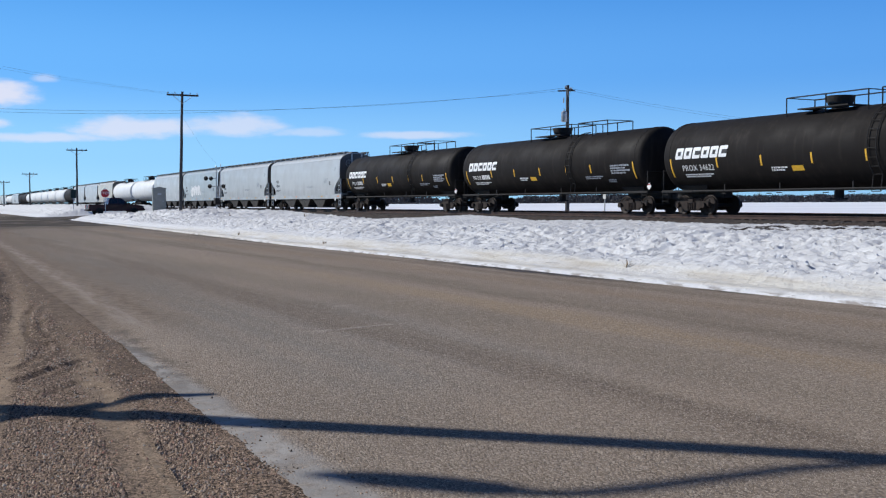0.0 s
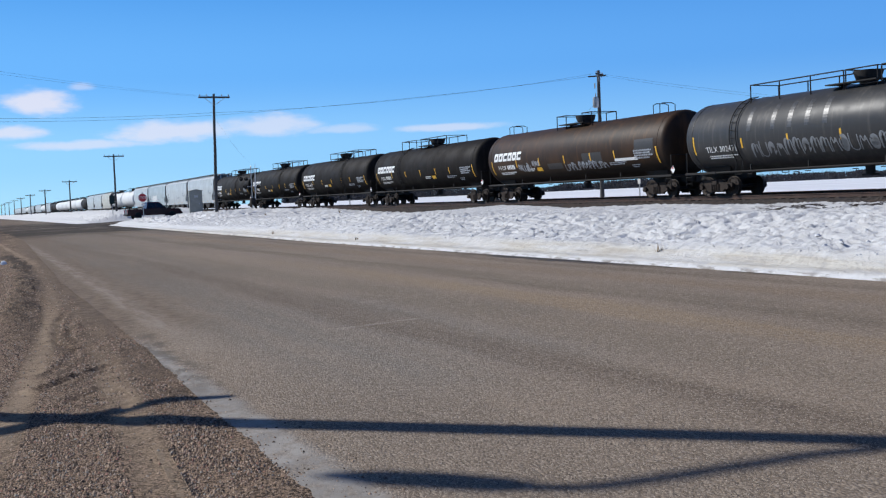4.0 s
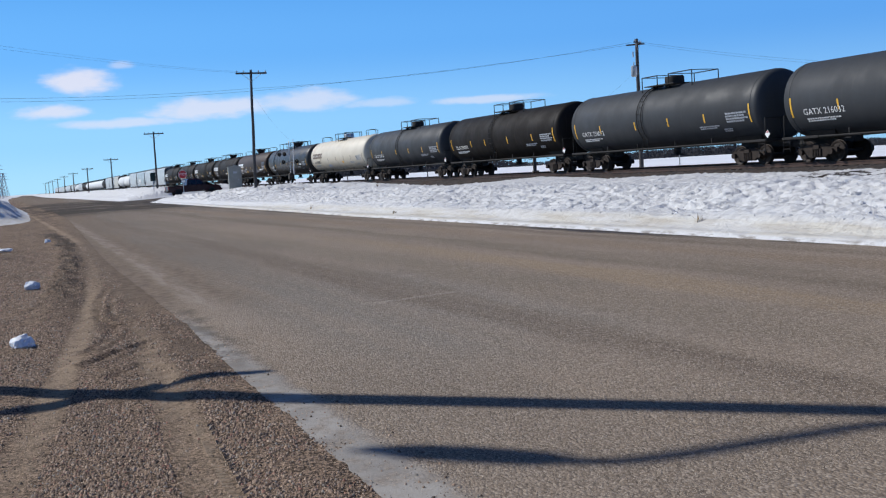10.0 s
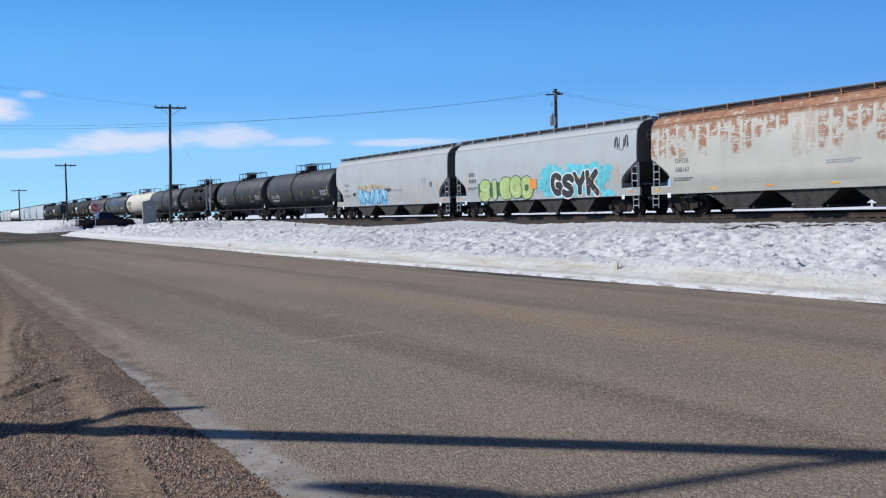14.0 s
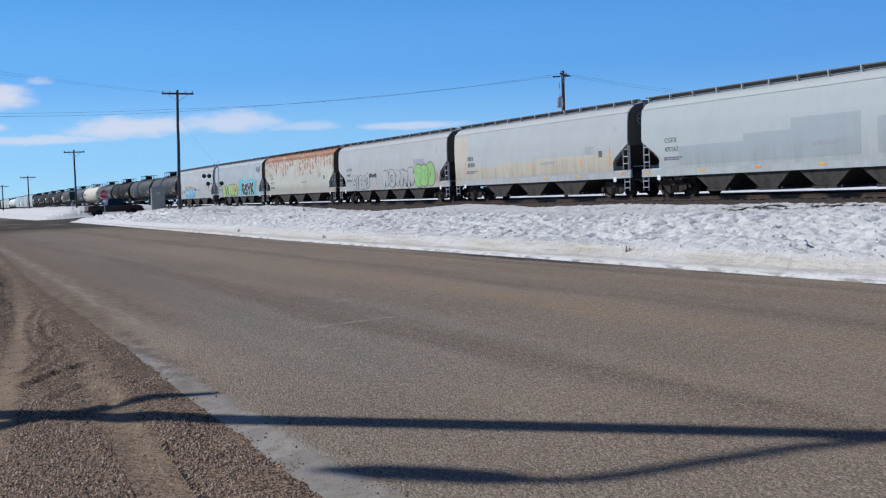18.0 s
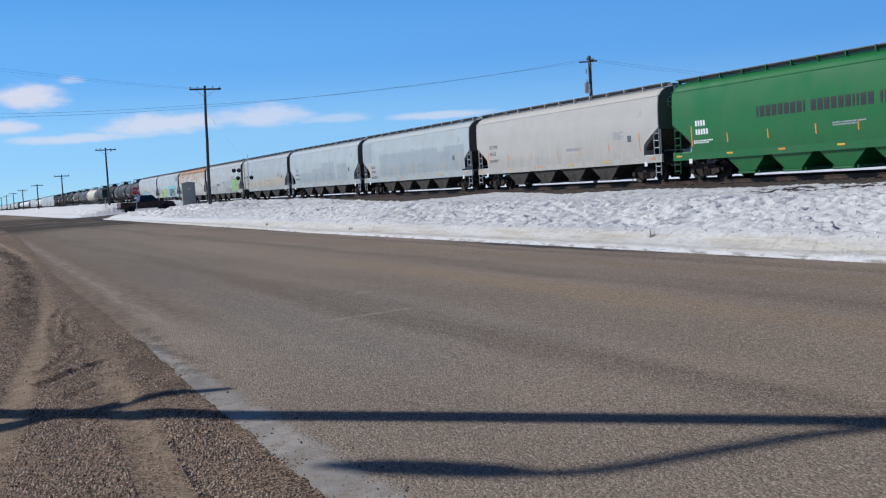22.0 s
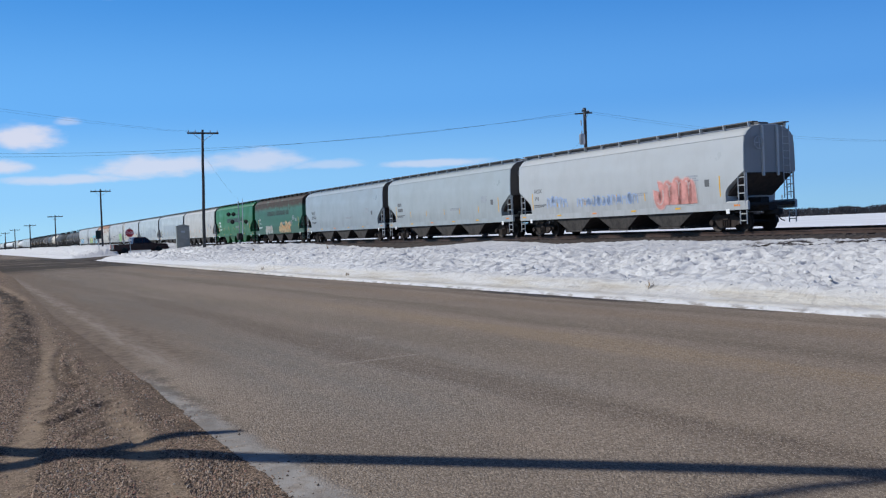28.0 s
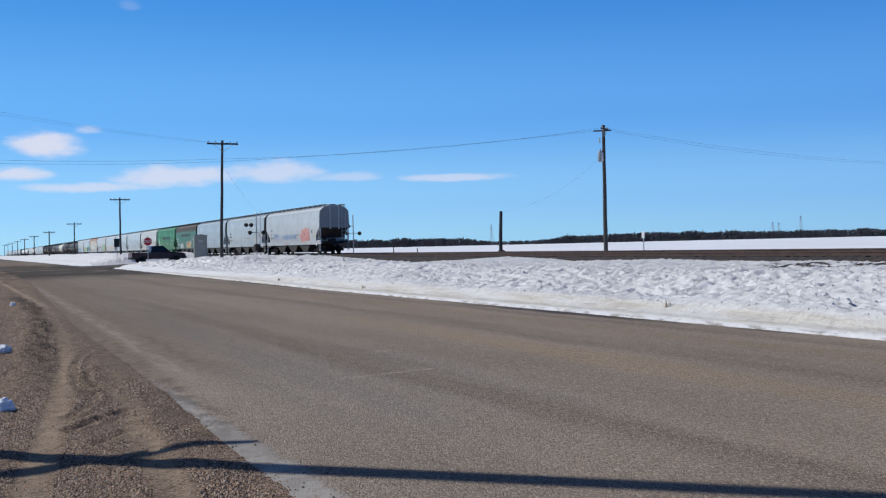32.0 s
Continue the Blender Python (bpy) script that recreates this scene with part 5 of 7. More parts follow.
def tank(length, paint, label, detail=True, style="split_rail", marks=None, dome_paint=None):
    car = thing("tank_car", label, "railway wagon", "cars of the freight train")
    half = length / 2 - 0.60
    g, seg, rings = Geo(), 40, []
    prof = [(0.0, 0.05), (0.05, 0.45), (0.12, 0.74), (0.22, 0.90), (0.34, 0.975), (0.48, 1.0)]
    stations = [(-half + d, k) for d, k in prof] + [(half - d, k) for d, k in reversed(prof)]
    for y, k in stations:
        rings.append([(TANK_R * k * math.cos(a), y, TANK_Z + TANK_R * k * math.sin(a)) for a in (2 * math.pi * j / seg for j in range(seg))])
    part("tank_shell", g.loft(rings), paint, car, smooth=True)
    # girth seams
    if detail:
        def seam():
            rr = []
            for dy, r in ((-0.03, TANK_R), (-0.02, TANK_R + 0.012), (0.02, TANK_R + 0.012), (0.03, TANK_R)):
                rr.append([(r * math.cos(a), dy, TANK_Z + r * math.sin(a)) for a in (2 * math.pi * j / seg for j in range(seg))])
            return Geo().loft(rr, False)
        for f in (-0.92, 0.92):
            part("weld_seam", shared("seam", seam, paint, True), None, car, at=(0, f * half, 0))
    dp = dome_paint or M_BLACK
    part("dome", shared(("dome", style), lambda: Geo().loft([[(r * math.cos(a), r * math.sin(a), z) for a in (2 * math.pi * j / 18 for j in range(18))] for z, r in (((-0.12, 0.34), (0.10, 0.36), (0.16, 0.50), (0.46, 0.60), (0.50, 0.60), (0.52, 0.3)) if style in ("split_rail", "split_rail_back", "brown", "long_rail") else ((-0.12, 0.52), (0.10, 0.52), (0.42, 0.52), (0.46, 0.50), (0.50, 0.2)))]), dp, True), None, car, at=(0, 0, TANK_Z + TANK_R))
    part("dome_platform", shared("dome_platform", lambda: Geo().box((0.80, 0, 0.02), (0.55, 2.6, 0.05)).box((-0.80, 0, 0.02), (0.55, 2.6, 0.05)).box((0, 1.1, 0.02), (1.1, 0.4, 0.05)).box((0, -1.1, 0.02), (1.1, 0.4, 0.05)), M_BLACK), None, car, at=(0, 0, TANK_Z + TANK_R))
    rails = {"split_rail": ((0.0, 4.2, 3), (-4.1, 2.7, 3)), "split_rail_back": ((-1.0, 4.5, 4), (3.5, 2.8, 3)), "long_rail": ((3.2, 5.4, 4), (-0.4, 1.6, 2), (-2.0, 1.2, 2)), "brown": ((1.3, 1.0, 2), (-1.4, 1.0, 2)), "white": ((1.5, 0.9, 2), (-1.3, 0.6, 2))}
    for y, ln, n in rails.get(style, ((1.1, 1.4, 2), (-1.6, 2.0, 2))):
        add_railing(car, y, ln, n)
    if style in ("brown", "white"):
        for s in (-1, 1):
            part("grab_hoop", shared("grab_hoop", lambda: Geo().tube([(-0.5, 0, 0), (-0.5, 0, 0.5), (-0.3, 0, 0.58), (0.3, 0, 0.58), (0.5, 0, 0.5), (0.5, 0, 0)], 0.025, 5).tube([(-0.5, 0.55, 0), (-0.5, 0.55, 0.5), (-0.3, 0.55, 0.58), (0.3, 0.55, 0.58), (0.5, 0.55, 0.5), (0.5, 0.55, 0)], 0.025, 5), M_BLACK), None, car, at=(0, s * half * 0.8, TANK_Z + TANK_R - 0.1))
    # curved side ladders at the middle
    if detail:
        def side_ladder():
            b = Geo()
            arcp = [(-(TANK_R + 0.07) * math.cos(radians(a)), 0, TANK_Z + (TANK_R + 0.07) * math.sin(radians(a))) for a in range(-40, 85, 12)]
            low = [(-(TANK_R + 0.07) * math.cos(radians(40)) - 0.1, 0, 1.0)]
            for s in (-0.21, 0.21):
                b.tube([(x, s, z) for x, y, z in low + arcp], 0.024, 5)
            for x, y, z in low + arcp:
                b.tube([(x, -0.21, z), (x, 0.21, z)], 0.018, 4)
            return b
        ladder_y = {"split_rail": -3.0, "split_rail_back": 3.9, "long_rail": 6.2, "box": 1.0}.get(style, None)
        for s in (-1, 1) if ladder_y is not None else ():
            part("side_ladder", shared("side_ladder", side_ladder, M_BLACK), None, car, at=(0, ladder_y, 0), turn=0 if s > 0 else 180)
        for s in (-1, 1):
            part("side_pipe", shared(("pipe", length), lambda: Geo().tube([(0, -half + 1.2, 1.12), (0, half - 1.2, 1.12)], 0.05, 6), M_BLACK), None, car, at=(s * 1.42, 0, 0))
            for f in (-0.55, -0.2, 0.2, 0.55):
                part("pipe_bracket", shared("pipe_bracket", lambda: Geo().box((0, 0, 1.25), (0.05, 0.05, 0.34)).box((0, 0.06, 1.0), (0.04, 0.3, 0.04)), M_BLACK), None, car, at=(s * 1.40, f * half, 0))
        part("bottom_valve", shared("bottom_valve", lambda: Geo().tube([(0, 0, 0.75), (0, 0, 1.4)], 0.2, 10).box((0, 0, 0.72), (0.5, 0.5, 0.08), bevel=0.02), M_BLACK), None, car)
    for s in (-1, 1):
        turn = 0 if s > 0 else 180
        ye = s * (length / 2 - 1.9)
        part("stub_sill", shared("stub_sill", lambda: Geo().box((0, 0, 0.98), (0.55, 3.4, 0.36), bevel=0.03).box((0, -0.4, 1.25), (1.5, 1.4, 0.36), taper=1.35, bevel=0.03), M_BLACK), None, car, at=(0, ye, 0), turn=turn)
        part("end_platform", shared("tank_platform", lambda: Geo().box((0, 0, 1.12), (2.9, 0.5, 0.1), bevel=0.015).box((-1.42, -0.9, 1.12), (0.1, 2.2, 0.12), bevel=0.015).box((1.42, -0.9, 1.12), (0.1, 2.2, 0.12), bevel=0.015), M_BLACK), None, car, at=(0, s * (length / 2 - 0.75), 0), turn=turn)
        if detail:
            part("end_handrail", shared("end_handrail", lambda: Geo().tube([(-1.4, 0, 1.15), (-1.4, 0, 2.15), (1.4, 0, 2.15), (1.4, 0, 1.15)], 0.025, 5).tube([(-0.45, 0, 1.15), (-0.45, 0, 2.15)], 0.02, 5).tube([(0.45, 0, 1.15), (0.45, 0, 2.15)], 0.02, 5), M_BLACK), None, car, at=(0, s * (length / 2 - 0.62), 0), turn=turn)
            for sx in (-1, 1):
                part("step", shared("tank_step", lambda: ladder_geo(0.62, 0.42, 2), M_BLACK), None, car, at=(sx * 1.45, s * (length / 2 - 0.8), 0.5))
        part("coupler", shared("coupler", coupler_geo, M_BLACK), None, car, at=(0, s * (length / 2 - 0.28), 0.86), turn=turn)
        add_truck(car, s * (length / 2 - 2.25), detail)
    if detail and marks:
        marks(car, half, tank_side)
    return car


# ---- paint and marks of each car ----
P_BLACK = painted("black_tank_paint", (0.0135, 0.0115, 0.0105), 0.25, 0.62, (0.040, 0.032, 0.026), spec=0.10)
P_GREY = painted("slate_grey_tank_paint", (0.038, 0.041, 0.045), 0.2, 0.55, (0.045, 0.04, 0.038), spec=0.2)
P_GREYB = painted("dark_grey_tank_paint", (0.036, 0.036, 0.037), 0.40, 0.40, (0.085, 0.075, 0.065), spec=0.26)
P_CREAM = painted("cream_tank_paint", (0.60, 0.54, 0.43), 0.5, 0.5, (0.20, 0.14, 0.09))
P_TANKWHITE = painted("white_tank_paint", (0.66, 0.66, 0.64), 0.35, 0.5)
P_HOP = {
    "white": painted("aged_white_paint", (0.46, 0.475, 0.47), 0.22, streak=0.4),
    "cream": painted("cream_white_paint", (0.505, 0.478, 0.43), 0.2, streak=0.4),
    "warm": painted("warm_white_paint", (0.465, 0.462, 0.445), 0.2, streak=0.4),
    "light": painted("light_grey_paint", (0.375, 0.415, 0.42), 0.2, streak=0.5),
    "blue": painted("bluish_grey_paint", (0.330, 0.380, 0.405), 0.2, streak=0.5),
    "pale": painted("pale_grey_paint", (0.455, 0.49, 0.485), 0.2, streak=0.5),
    "green": painted("bright_green_paint", (0.009, 0.150, 0.038), 0.22, 0.4, (0.03, 0.05, 0.03)),
    "beige": painted("beige_paint", (0.52, 0.48, 0.40), 0.35),
}
M_PATCH = painted("repaint_grey_blue", (0.365, 0.405, 0.42), 0.15)
M_CREAMBAND = painted("dusty_cream_band", (0.56, 0.50, 0.40), 0.3)
M_DARKPATCH = plain("dark_repaint", (0.028, 0.026, 0.026), 0.5, 0, 0.2)


def brown_paint():
    a = Mat("brown_oxide_tank_paint")
    n, runs = a.noise(0.9, 6), a.noise(2.5, 5, 0.6, (1, 1.2, 0.15))
    c = a.mix(a.range(n, 0.3, 0.7), (0.044, 0.021, 0.009), (0.022, 0.012, 0.007))
    c = a.mix(a.range(runs, 0.5, 0.7, 0, 0.6), c, (0.085, 0.038, 0.013))
    c = a.mix(a.range(a.axis(2), 2.2, 1.5, 0, 0.8), c, (0.018, 0.015, 0.013))
    return a.done(c, 0.55, 0, n, 0.15, 0.03, 0.22)


def rusty_paint(name, base, rust_a, rust_b, amount, low, dense=0.5, runs_down=0.0, edge=3.98):
    """Paint that has flaked to rust in short patches between the welds, most of all under the roof edge."""
    a = Mat(name)
    y, z = a.axis(1), a.axis(2)
    blot = a.noise(2.6, 7, 0.65, (1, 1, 0.8))
    smear = a.noise(3.2, 5, 0.6, (0.3, 0.7, 5.0))
    # columns between welds, each flaked to a depth of its own
    cell = a.math("MULTIPLY", a.math("ADD", y, a.math("MULTIPLY", a.math("SUBTRACT", blot, 0.5), 0.25)), 1.45)
    column = a.math("FLOOR", cell)
    own = a.math("FRACT", a.math("MULTIPLY", a.math("SINE", a.math("MULTIPLY", column, 12.9898)), 43.7))
    seam = a.range(a.math("ABSOLUTE", a.math("SUBTRACT", a.math("FRACT", cell), 0.5)), 0.44, 0.30)
    depth = a.math("ADD", low, a.math("MULTIPLY", own, 1.3))
    reach = a.range(a.math("ADD", z, a.math("MULTIPLY", a.math("SUBTRACT", blot, 0.5), 1.6)), depth, a.math("ADD", depth, 0.5))
    flake = a.range(a.math("ADD", a.math("MULTIPLY", blot, 0.55), a.math("MULTIPLY", smear, 0.45)), 1.0 - dense, 1.07 - dense)
    thinner = a.range(own, 0.0, 0.35, 0.35, 1.0)
    spots = a.math("MULTIPLY", a.math("MULTIPLY", reach, flake), a.math("MULTIPLY", seam, thinner))
    band = a.math("MULTIPLY", a.range(a.math("ADD", z, a.math("MULTIPLY", blot, 0.25)), edge - (4.1 - edge) * 0.5, edge + 0.12 + (3.98 - edge) * 0.4), a.range(blot, 0.30, 0.46))
    spots = a.math("MULTIPLY", a.math("MAXIMUM", spots, band), amount)
    c = a.mix(a.range(a.noise(0.8, 5), 0.35, 0.7, 0, 0.5), base, shade(base, 0.78))
    stain = a.math("MULTIPLY", a.range(z, low - 0.6, low + 1.4), a.range(a.noise(4.0, 5, 0.6, (0.4, 1.0, 0.12)), 0.45, 0.7))
    c = a.mix(a.math("MULTIPLY", stain, runs_down), c, rust_b)
    c = a.mix(spots, c, a.mix(a.range(smear, 0.35, 0.65), rust_a, rust_b))
    c = a.mix(a.math("MULTIPLY", a.range(z, 1.9, 1.1), 0.3), c, (0.10, 0.08, 0.06))
    return a.done(c, a.math("ADD", 0.5, a.math("MULTIPLY", spots, 0.3)), 0, blot, 0.25, 0.03)


P_BROWN = brown_paint()
P_RUST = rusty_paint("rust_flaked_beige_paint", (0.53, 0.51, 0.44), (0.21, 0.066, 0.026), (0.37, 0.165, 0.075), 0.92, 2.0, 0.545, 0.2)
P_OLDGREEN = rusty_paint("worn_dark_green_paint", (0.026, 0.135, 0.085), (0.052, 0.018, 0.013), (0.022, 0.015, 0.012), 0.95, 2.75, 0.56, 0.6, 3.62)
M_BLUE = plain("sky_blue_spray", (0.10, 0.42, 0.70), 0.5, 0, 0.25, 3)
M_BLUE2 = plain("pale_blue_spray", (0.20, 0.50, 0.68), 0.5, 0, 0.2, 3)
M_TURQ = plain("turquoise_spray", (0.12, 0.55, 0.62), 0.6, 0, 0.3, 3)
M_LIME = plain("lime_spray", (0.42, 0.54, 0.19), 0.5, 0, 0.2, 3)
M_GREEN2 = plain("bright_green_spray", (0.27, 0.50, 0.17), 0.5, 0, 0.2, 3)
M_DKGREEN = plain("dark_green_spray", (0.05, 0.14, 0.05), 0.5, 0, 0.2, 3)
M_TAN = plain("tan_spray", (0.52, 0.38, 0.20), 0.5, 0, 0.2, 3)
M_PALELIME = plain("pale_lime_spray", (0.62, 0.70, 0.36), 0.5, 0, 0.2, 3)
M_NAVY = plain("dark_violet_spray", (0.06, 0.06, 0.16), 0.5, 0, 0.2, 3)
M_INK = plain("black_spray", (0.020, 0.020, 0.024), 0.5, 0, 0.15, 3)
M_PALEPINK = plain("faded_pink_spray", (0.58, 0.40, 0.36), 0.6, 0, 0.25, 3)
M_DKRED = plain("dark_red_spray", (0.16, 0.05, 0.035), 0.5, 0, 0.25, 3)
M_OLDINK = plain("faded_black_lettering", (0.022, 0.040, 0.034), 0.6, 0, 0.3, 3)
M_PINK = plain("red_pink_spray", (0.62, 0.27, 0.23), 0.5, 0, 0.25, 3)
M_FADEDWHITE = plain("faded_white_spray", (0.50, 0.52, 0.48), 0.6, 0, 0.3, 3)
M_FAINT = plain("faded_grey_scrawl", (0.33, 0.35, 0.38), 0.6, 0, 0.2, 3)
M_FAINTB = plain("faded_blue_scrawl", (0.34, 0.44, 0.62), 0.6, 0, 0.2, 3)
M_SILVER = plain("silver_scrawl", (0.20, 0.21, 0.22), 0.6, 0, 0.2, 3)
M_SHEEN = plain("rubbed_grey_paint", (0.060, 0.060, 0.062), 0.35, 0.2, 0.5, 5)
M_ORANGE = plain("orange_tape", (0.80, 0.28, 0.05), 0.5, 0, 0.15, 3)
M_LOGODARK = plain("brown_lettering_paint", (0.14, 0.09, 0.06), 0.6, 0, 0.2, 6)


def spot(half, u):
    """Along the car: 0 at its front end, 1 at its rear end."""
    return half - 2 * half * u


def scrawl(rnd, y, z, w, h, letters):
    """Loose pen strokes, one run of loops a letter, as lists of (y, z)."""
    out = []
    for i in range(letters):
        y0 = y - w * i / letters
        lw = w / letters * 0.85
        kind = rnd.choice((0, 2, 1, 4, 3, 4))
        k = rnd.uniform(0.75, 1.0) * h
        if kind == 0:
            pts = arc(y0 - lw / 2, z + k / 2, lw / 2, k / 2, 60 + rnd.uniform(-20, 20), 390)
        elif kind == 1:
            pts = [(y0, z), (y0 - lw * 0.2, z + k), (y0 - lw * 0.5, z + k * 0.3), (y0 - lw * 0.75, z + k * 0.95), (y0 - lw, z)]
        elif kind == 2:
            pts = [(y0, z + k * 0.2)] + arc(y0 - lw * 0.45, z + k * 0.62, lw * 0.4, k * 0.36, -60, 230, 10) + [(y0 - lw * 0.6, z + k * 0.1), (y0 - lw, z + k * 0.35)]
        elif kind == 4:
            pts = [(y0, z)] + arc(y0 - lw * 0.3, z + k * 0.72, lw * 0.3, k * 0.28, 0, 180, 7) + [(y0 - lw * 0.55, z + k * 0.25)] + arc(y0 - lw * 0.78, z + k * 0.6, lw * 0.22, k * 0.3, 20, 180, 6) + [(y0 - lw, z)]
        else:
            pts = [(y0, z + k)] + arc(y0 - lw / 2, z + k * 0.25, lw / 2, k * 0.25, 0, -180, 9) + [(y0 - lw, z + k * 0.9)]
        out.append(pts)
    return out


def over_sill(on):
    """Paint runs down over the side sill, which stands a little proud."""
    return on if on is tank_side else (lambda z: max(on(z), 1.516) if z < 1.24 else on(z))


def patchy(rnd, cy, cz, ry, rz):
    """An uneven sprayed patch."""
    a, b = rnd.uniform(0, 6.28), rnd.uniform(0, 6.28)
    k = [1 + 0.22 * math.sin(3 * j * math.pi / 12 + a) + 0.16 * math.sin(7 * j * math.pi / 12 + b) + rnd.uniform(-0.08, 0.08) for j in range(24)]
    return [(cy + ry * k[j] * math.cos(j * math.pi / 12), cz + rz * k[j] * math.sin(j * math.pi / 12)) for j in range(24)]


def add_scrawl(car, on, half, u, z, w, h, letters, material, seed, width=0.035, label=""):
    rnd, on = random.Random(seed), over_sill(on)
    blob(car, [stroke(p, width) for p in scrawl(rnd, spot(half, u), z, w, h, letters)], on, material, 0.008, "scrawl", label)


def add_piece(car, on, half, u, z, w, h, letters, fill, edge, shine, seed, cloud=None, accent=None, label="", fat=0.36):
    """A painted piece: a cloud behind, bold letter forms with an outline, and thin strokes of shine."""
    rnd, on = random.Random(seed), over_sill(on)
    forms = scrawl(rnd, spot(half, u), z + h * 0.08, w, h * 0.86, letters)
    lw = w / letters * fat
    if cloud:
        shapes = []
        for k in range(letters * 5):
            cy, cz = spot(half, u) - w * rnd.uniform(-0.08, 1.06), z + h * rnd.uniform(0.15, 1.0)
            shapes.append(patchy(rnd, cy, cz, w * rnd.uniform(0.05, 0.11), h * rnd.uniform(0.10, 0.24)))
        blob(car, shapes, on, cloud, 0.004, "spray_cloud")
    blob(car, [stroke(p, lw * 1.38) for p in forms], on, edge, 0.009, "graffiti_outline")
    blob(car, [stroke(p, lw) for p in forms], on, fill, 0.014, "graffiti", label)
    thin = [stroke([(y + lw * 0.12, zz + lw * 0.1) for y, zz in p[len(p) // 4: 3 * len(p) // 4 + 1]], lw * 0.2) for p in forms if len(p) > 4]
    blob(car, thin, on, shine, 0.019, "graffiti_shine")
    if accent:
        dots = [patchy(rnd, spot(half, u) - w * rnd.random(), z + h * rnd.uniform(0.2, 0.95), w * 0.012, h * 0.05) for _ in range(letters * 3)]
        tagged(blob(car, dots, on, accent, 0.024, "graffiti_accent"), kind="stuff")


GLYPHS = {
    "S": (((0.95, 0.82), (0.7, 1.0), (0.2, 0.95), (0.08, 0.68), (0.5, 0.5), (0.92, 0.36), (0.85, 0.06), (0.4, 0.0), (0.05, 0.16)),),
    "I": (((0.45, 0.0), (0.5, 0.5), (0.55, 1.0)),),
    "E": (((0.95, 0.92), (0.3, 1.0), (0.08, 0.5), (0.25, 0.0), (0.95, 0.06)), ((0.1, 0.5), (0.8, 0.52))),
    "G": (((0.95, 0.84), (0.6, 1.0), (0.15, 0.85), (0.06, 0.35), (0.4, 0.0), (0.92, 0.12), (0.94, 0.46), (0.55, 0.46)),),
    "O": (((0.5, 1.0), (0.08, 0.85), (0.06, 0.2), (0.5, 0.0), (0.94, 0.2), (0.92, 0.85), (0.55, 1.0)),),
    "Y": (((0.02, 1.0), (0.3, 0.6), (0.5, 0.48), (0.45, 0.0)), ((0.98, 1.0), (0.72, 0.62), (0.5, 0.48))),
    "K": (((0.12, 0.0), (0.16, 0.5), (0.12, 1.0)), ((0.95, 1.0), (0.28, 0.52), (0.98, 0.0))),
    "w": (((0.0, 0.1), (0.2, 1.0), (0.45, 0.35), (0.6, 0.9), (0.8, 0.05), (1.0, 0.7)),),
    "q": (((0.1, 0.0), (0.05, 0.7), (0.35, 1.0), (0.6, 0.7), (0.5, 0.25), (0.75, 0.1), (1.0, 0.6)), ((0.3, 0.5), (0.8, 0.95))),
    "r": (((0.0, 0.6), (0.3, 0.05), (0.55, 0.5), (0.4, 1.0), (0.9, 0.85), (1.0, 0.0)),),
}


def rounded(pts):
    for _ in range(2):
        pts = [pts[0]] + [(a[0] + (b[0] - a[0]) * k, a[1] + (b[1] - a[1]) * k) for a, b in zip(pts, pts[1:]) for k in (0.25, 0.75)] + [pts[-1]]
    return pts


def add_letters(car, on, half, text, u, z, w, h, fat, fill, edge, rim, seed, label="", shine=None):
    """Overlapping painted letters, each with its own outline."""
    rnd, on = random.Random(seed), over_sill(on)
    n = len(text)
    for i, ch in enumerate(text):
        y0, lw = spot(half, u) - w * i / n, w / n * 1.04
        up, hh, lean = rnd.uniform(-0.04, 0.04) * h, h * rnd.uniform(0.92, 1.06), rnd.uniform(-0.12, 0.12)
        runs = [rounded([(y0 - lw * (0.5 + (p - 0.5) * 0.82) - lean * (q - 0.5) * lw, z + up + fat / 2 + q * (hh - fat)) for p, q in run]) for run in GLYPHS[ch]]
        lift = 0.009 + 0.008 * (i % 2)
        blob(car, [q for r in runs for q in ribbon(r, fat + rim)], on, edge, lift, "graffiti_outline")
        blob(car, [q for r in runs for q in ribbon(r, fat)], on, fill, lift + 0.004, "graffiti", label)
        if shine:
            blob(car, [q for r in runs if len(r) > 8 for q in ribbon([(a + fat * 0.16, b + fat * 0.12) for a, b in r[len(r) // 3: 2 * len(r) // 3 + 3]], fat * 0.16)], on, shine, lift + 0.008, "graffiti_shine")


def add_cloud(car, on, half, u, z, w, h, n, material, seed, lift=0.004):
    rnd, on = random.Random(seed), over_sill(on)
    blob(car, [patchy(rnd, spot(half, u) - w * rnd.random(), z + h * rnd.random(), w * rnd.uniform(0.04, 0.10), h * rnd.uniform(0.10, 0.22)) for _ in range(n)], on, material, lift, "spray_cloud")


def words(car, on, half, text, size, u, z, material):
    side = lambda co: Vector((-(on(co.z) + 0.007) + (co.x if abs(co.x) < 0.01 else 0), co.y, co.z))
    tagged(write(car, text, size, (0, spot(half, u), z), material, "reporting_mark", side), kind="stuff")


def small_writing(car, on, half, u, z, w, rows, size, material, seed=1):
    tagged(decal(car, bars(random.Random(seed), spot(half, u), z, w, rows, size), on, material, "small_writing"), kind="stuff")


def stripes(car, on, half, us, z, h, w=0.11, material=None):
    for u in us:
        y = spot(half, u)
        decal(car, [(y - w / 2, y + w / 2, z, z + h)], on, material or M_YELLOW, "reflective_stripe")


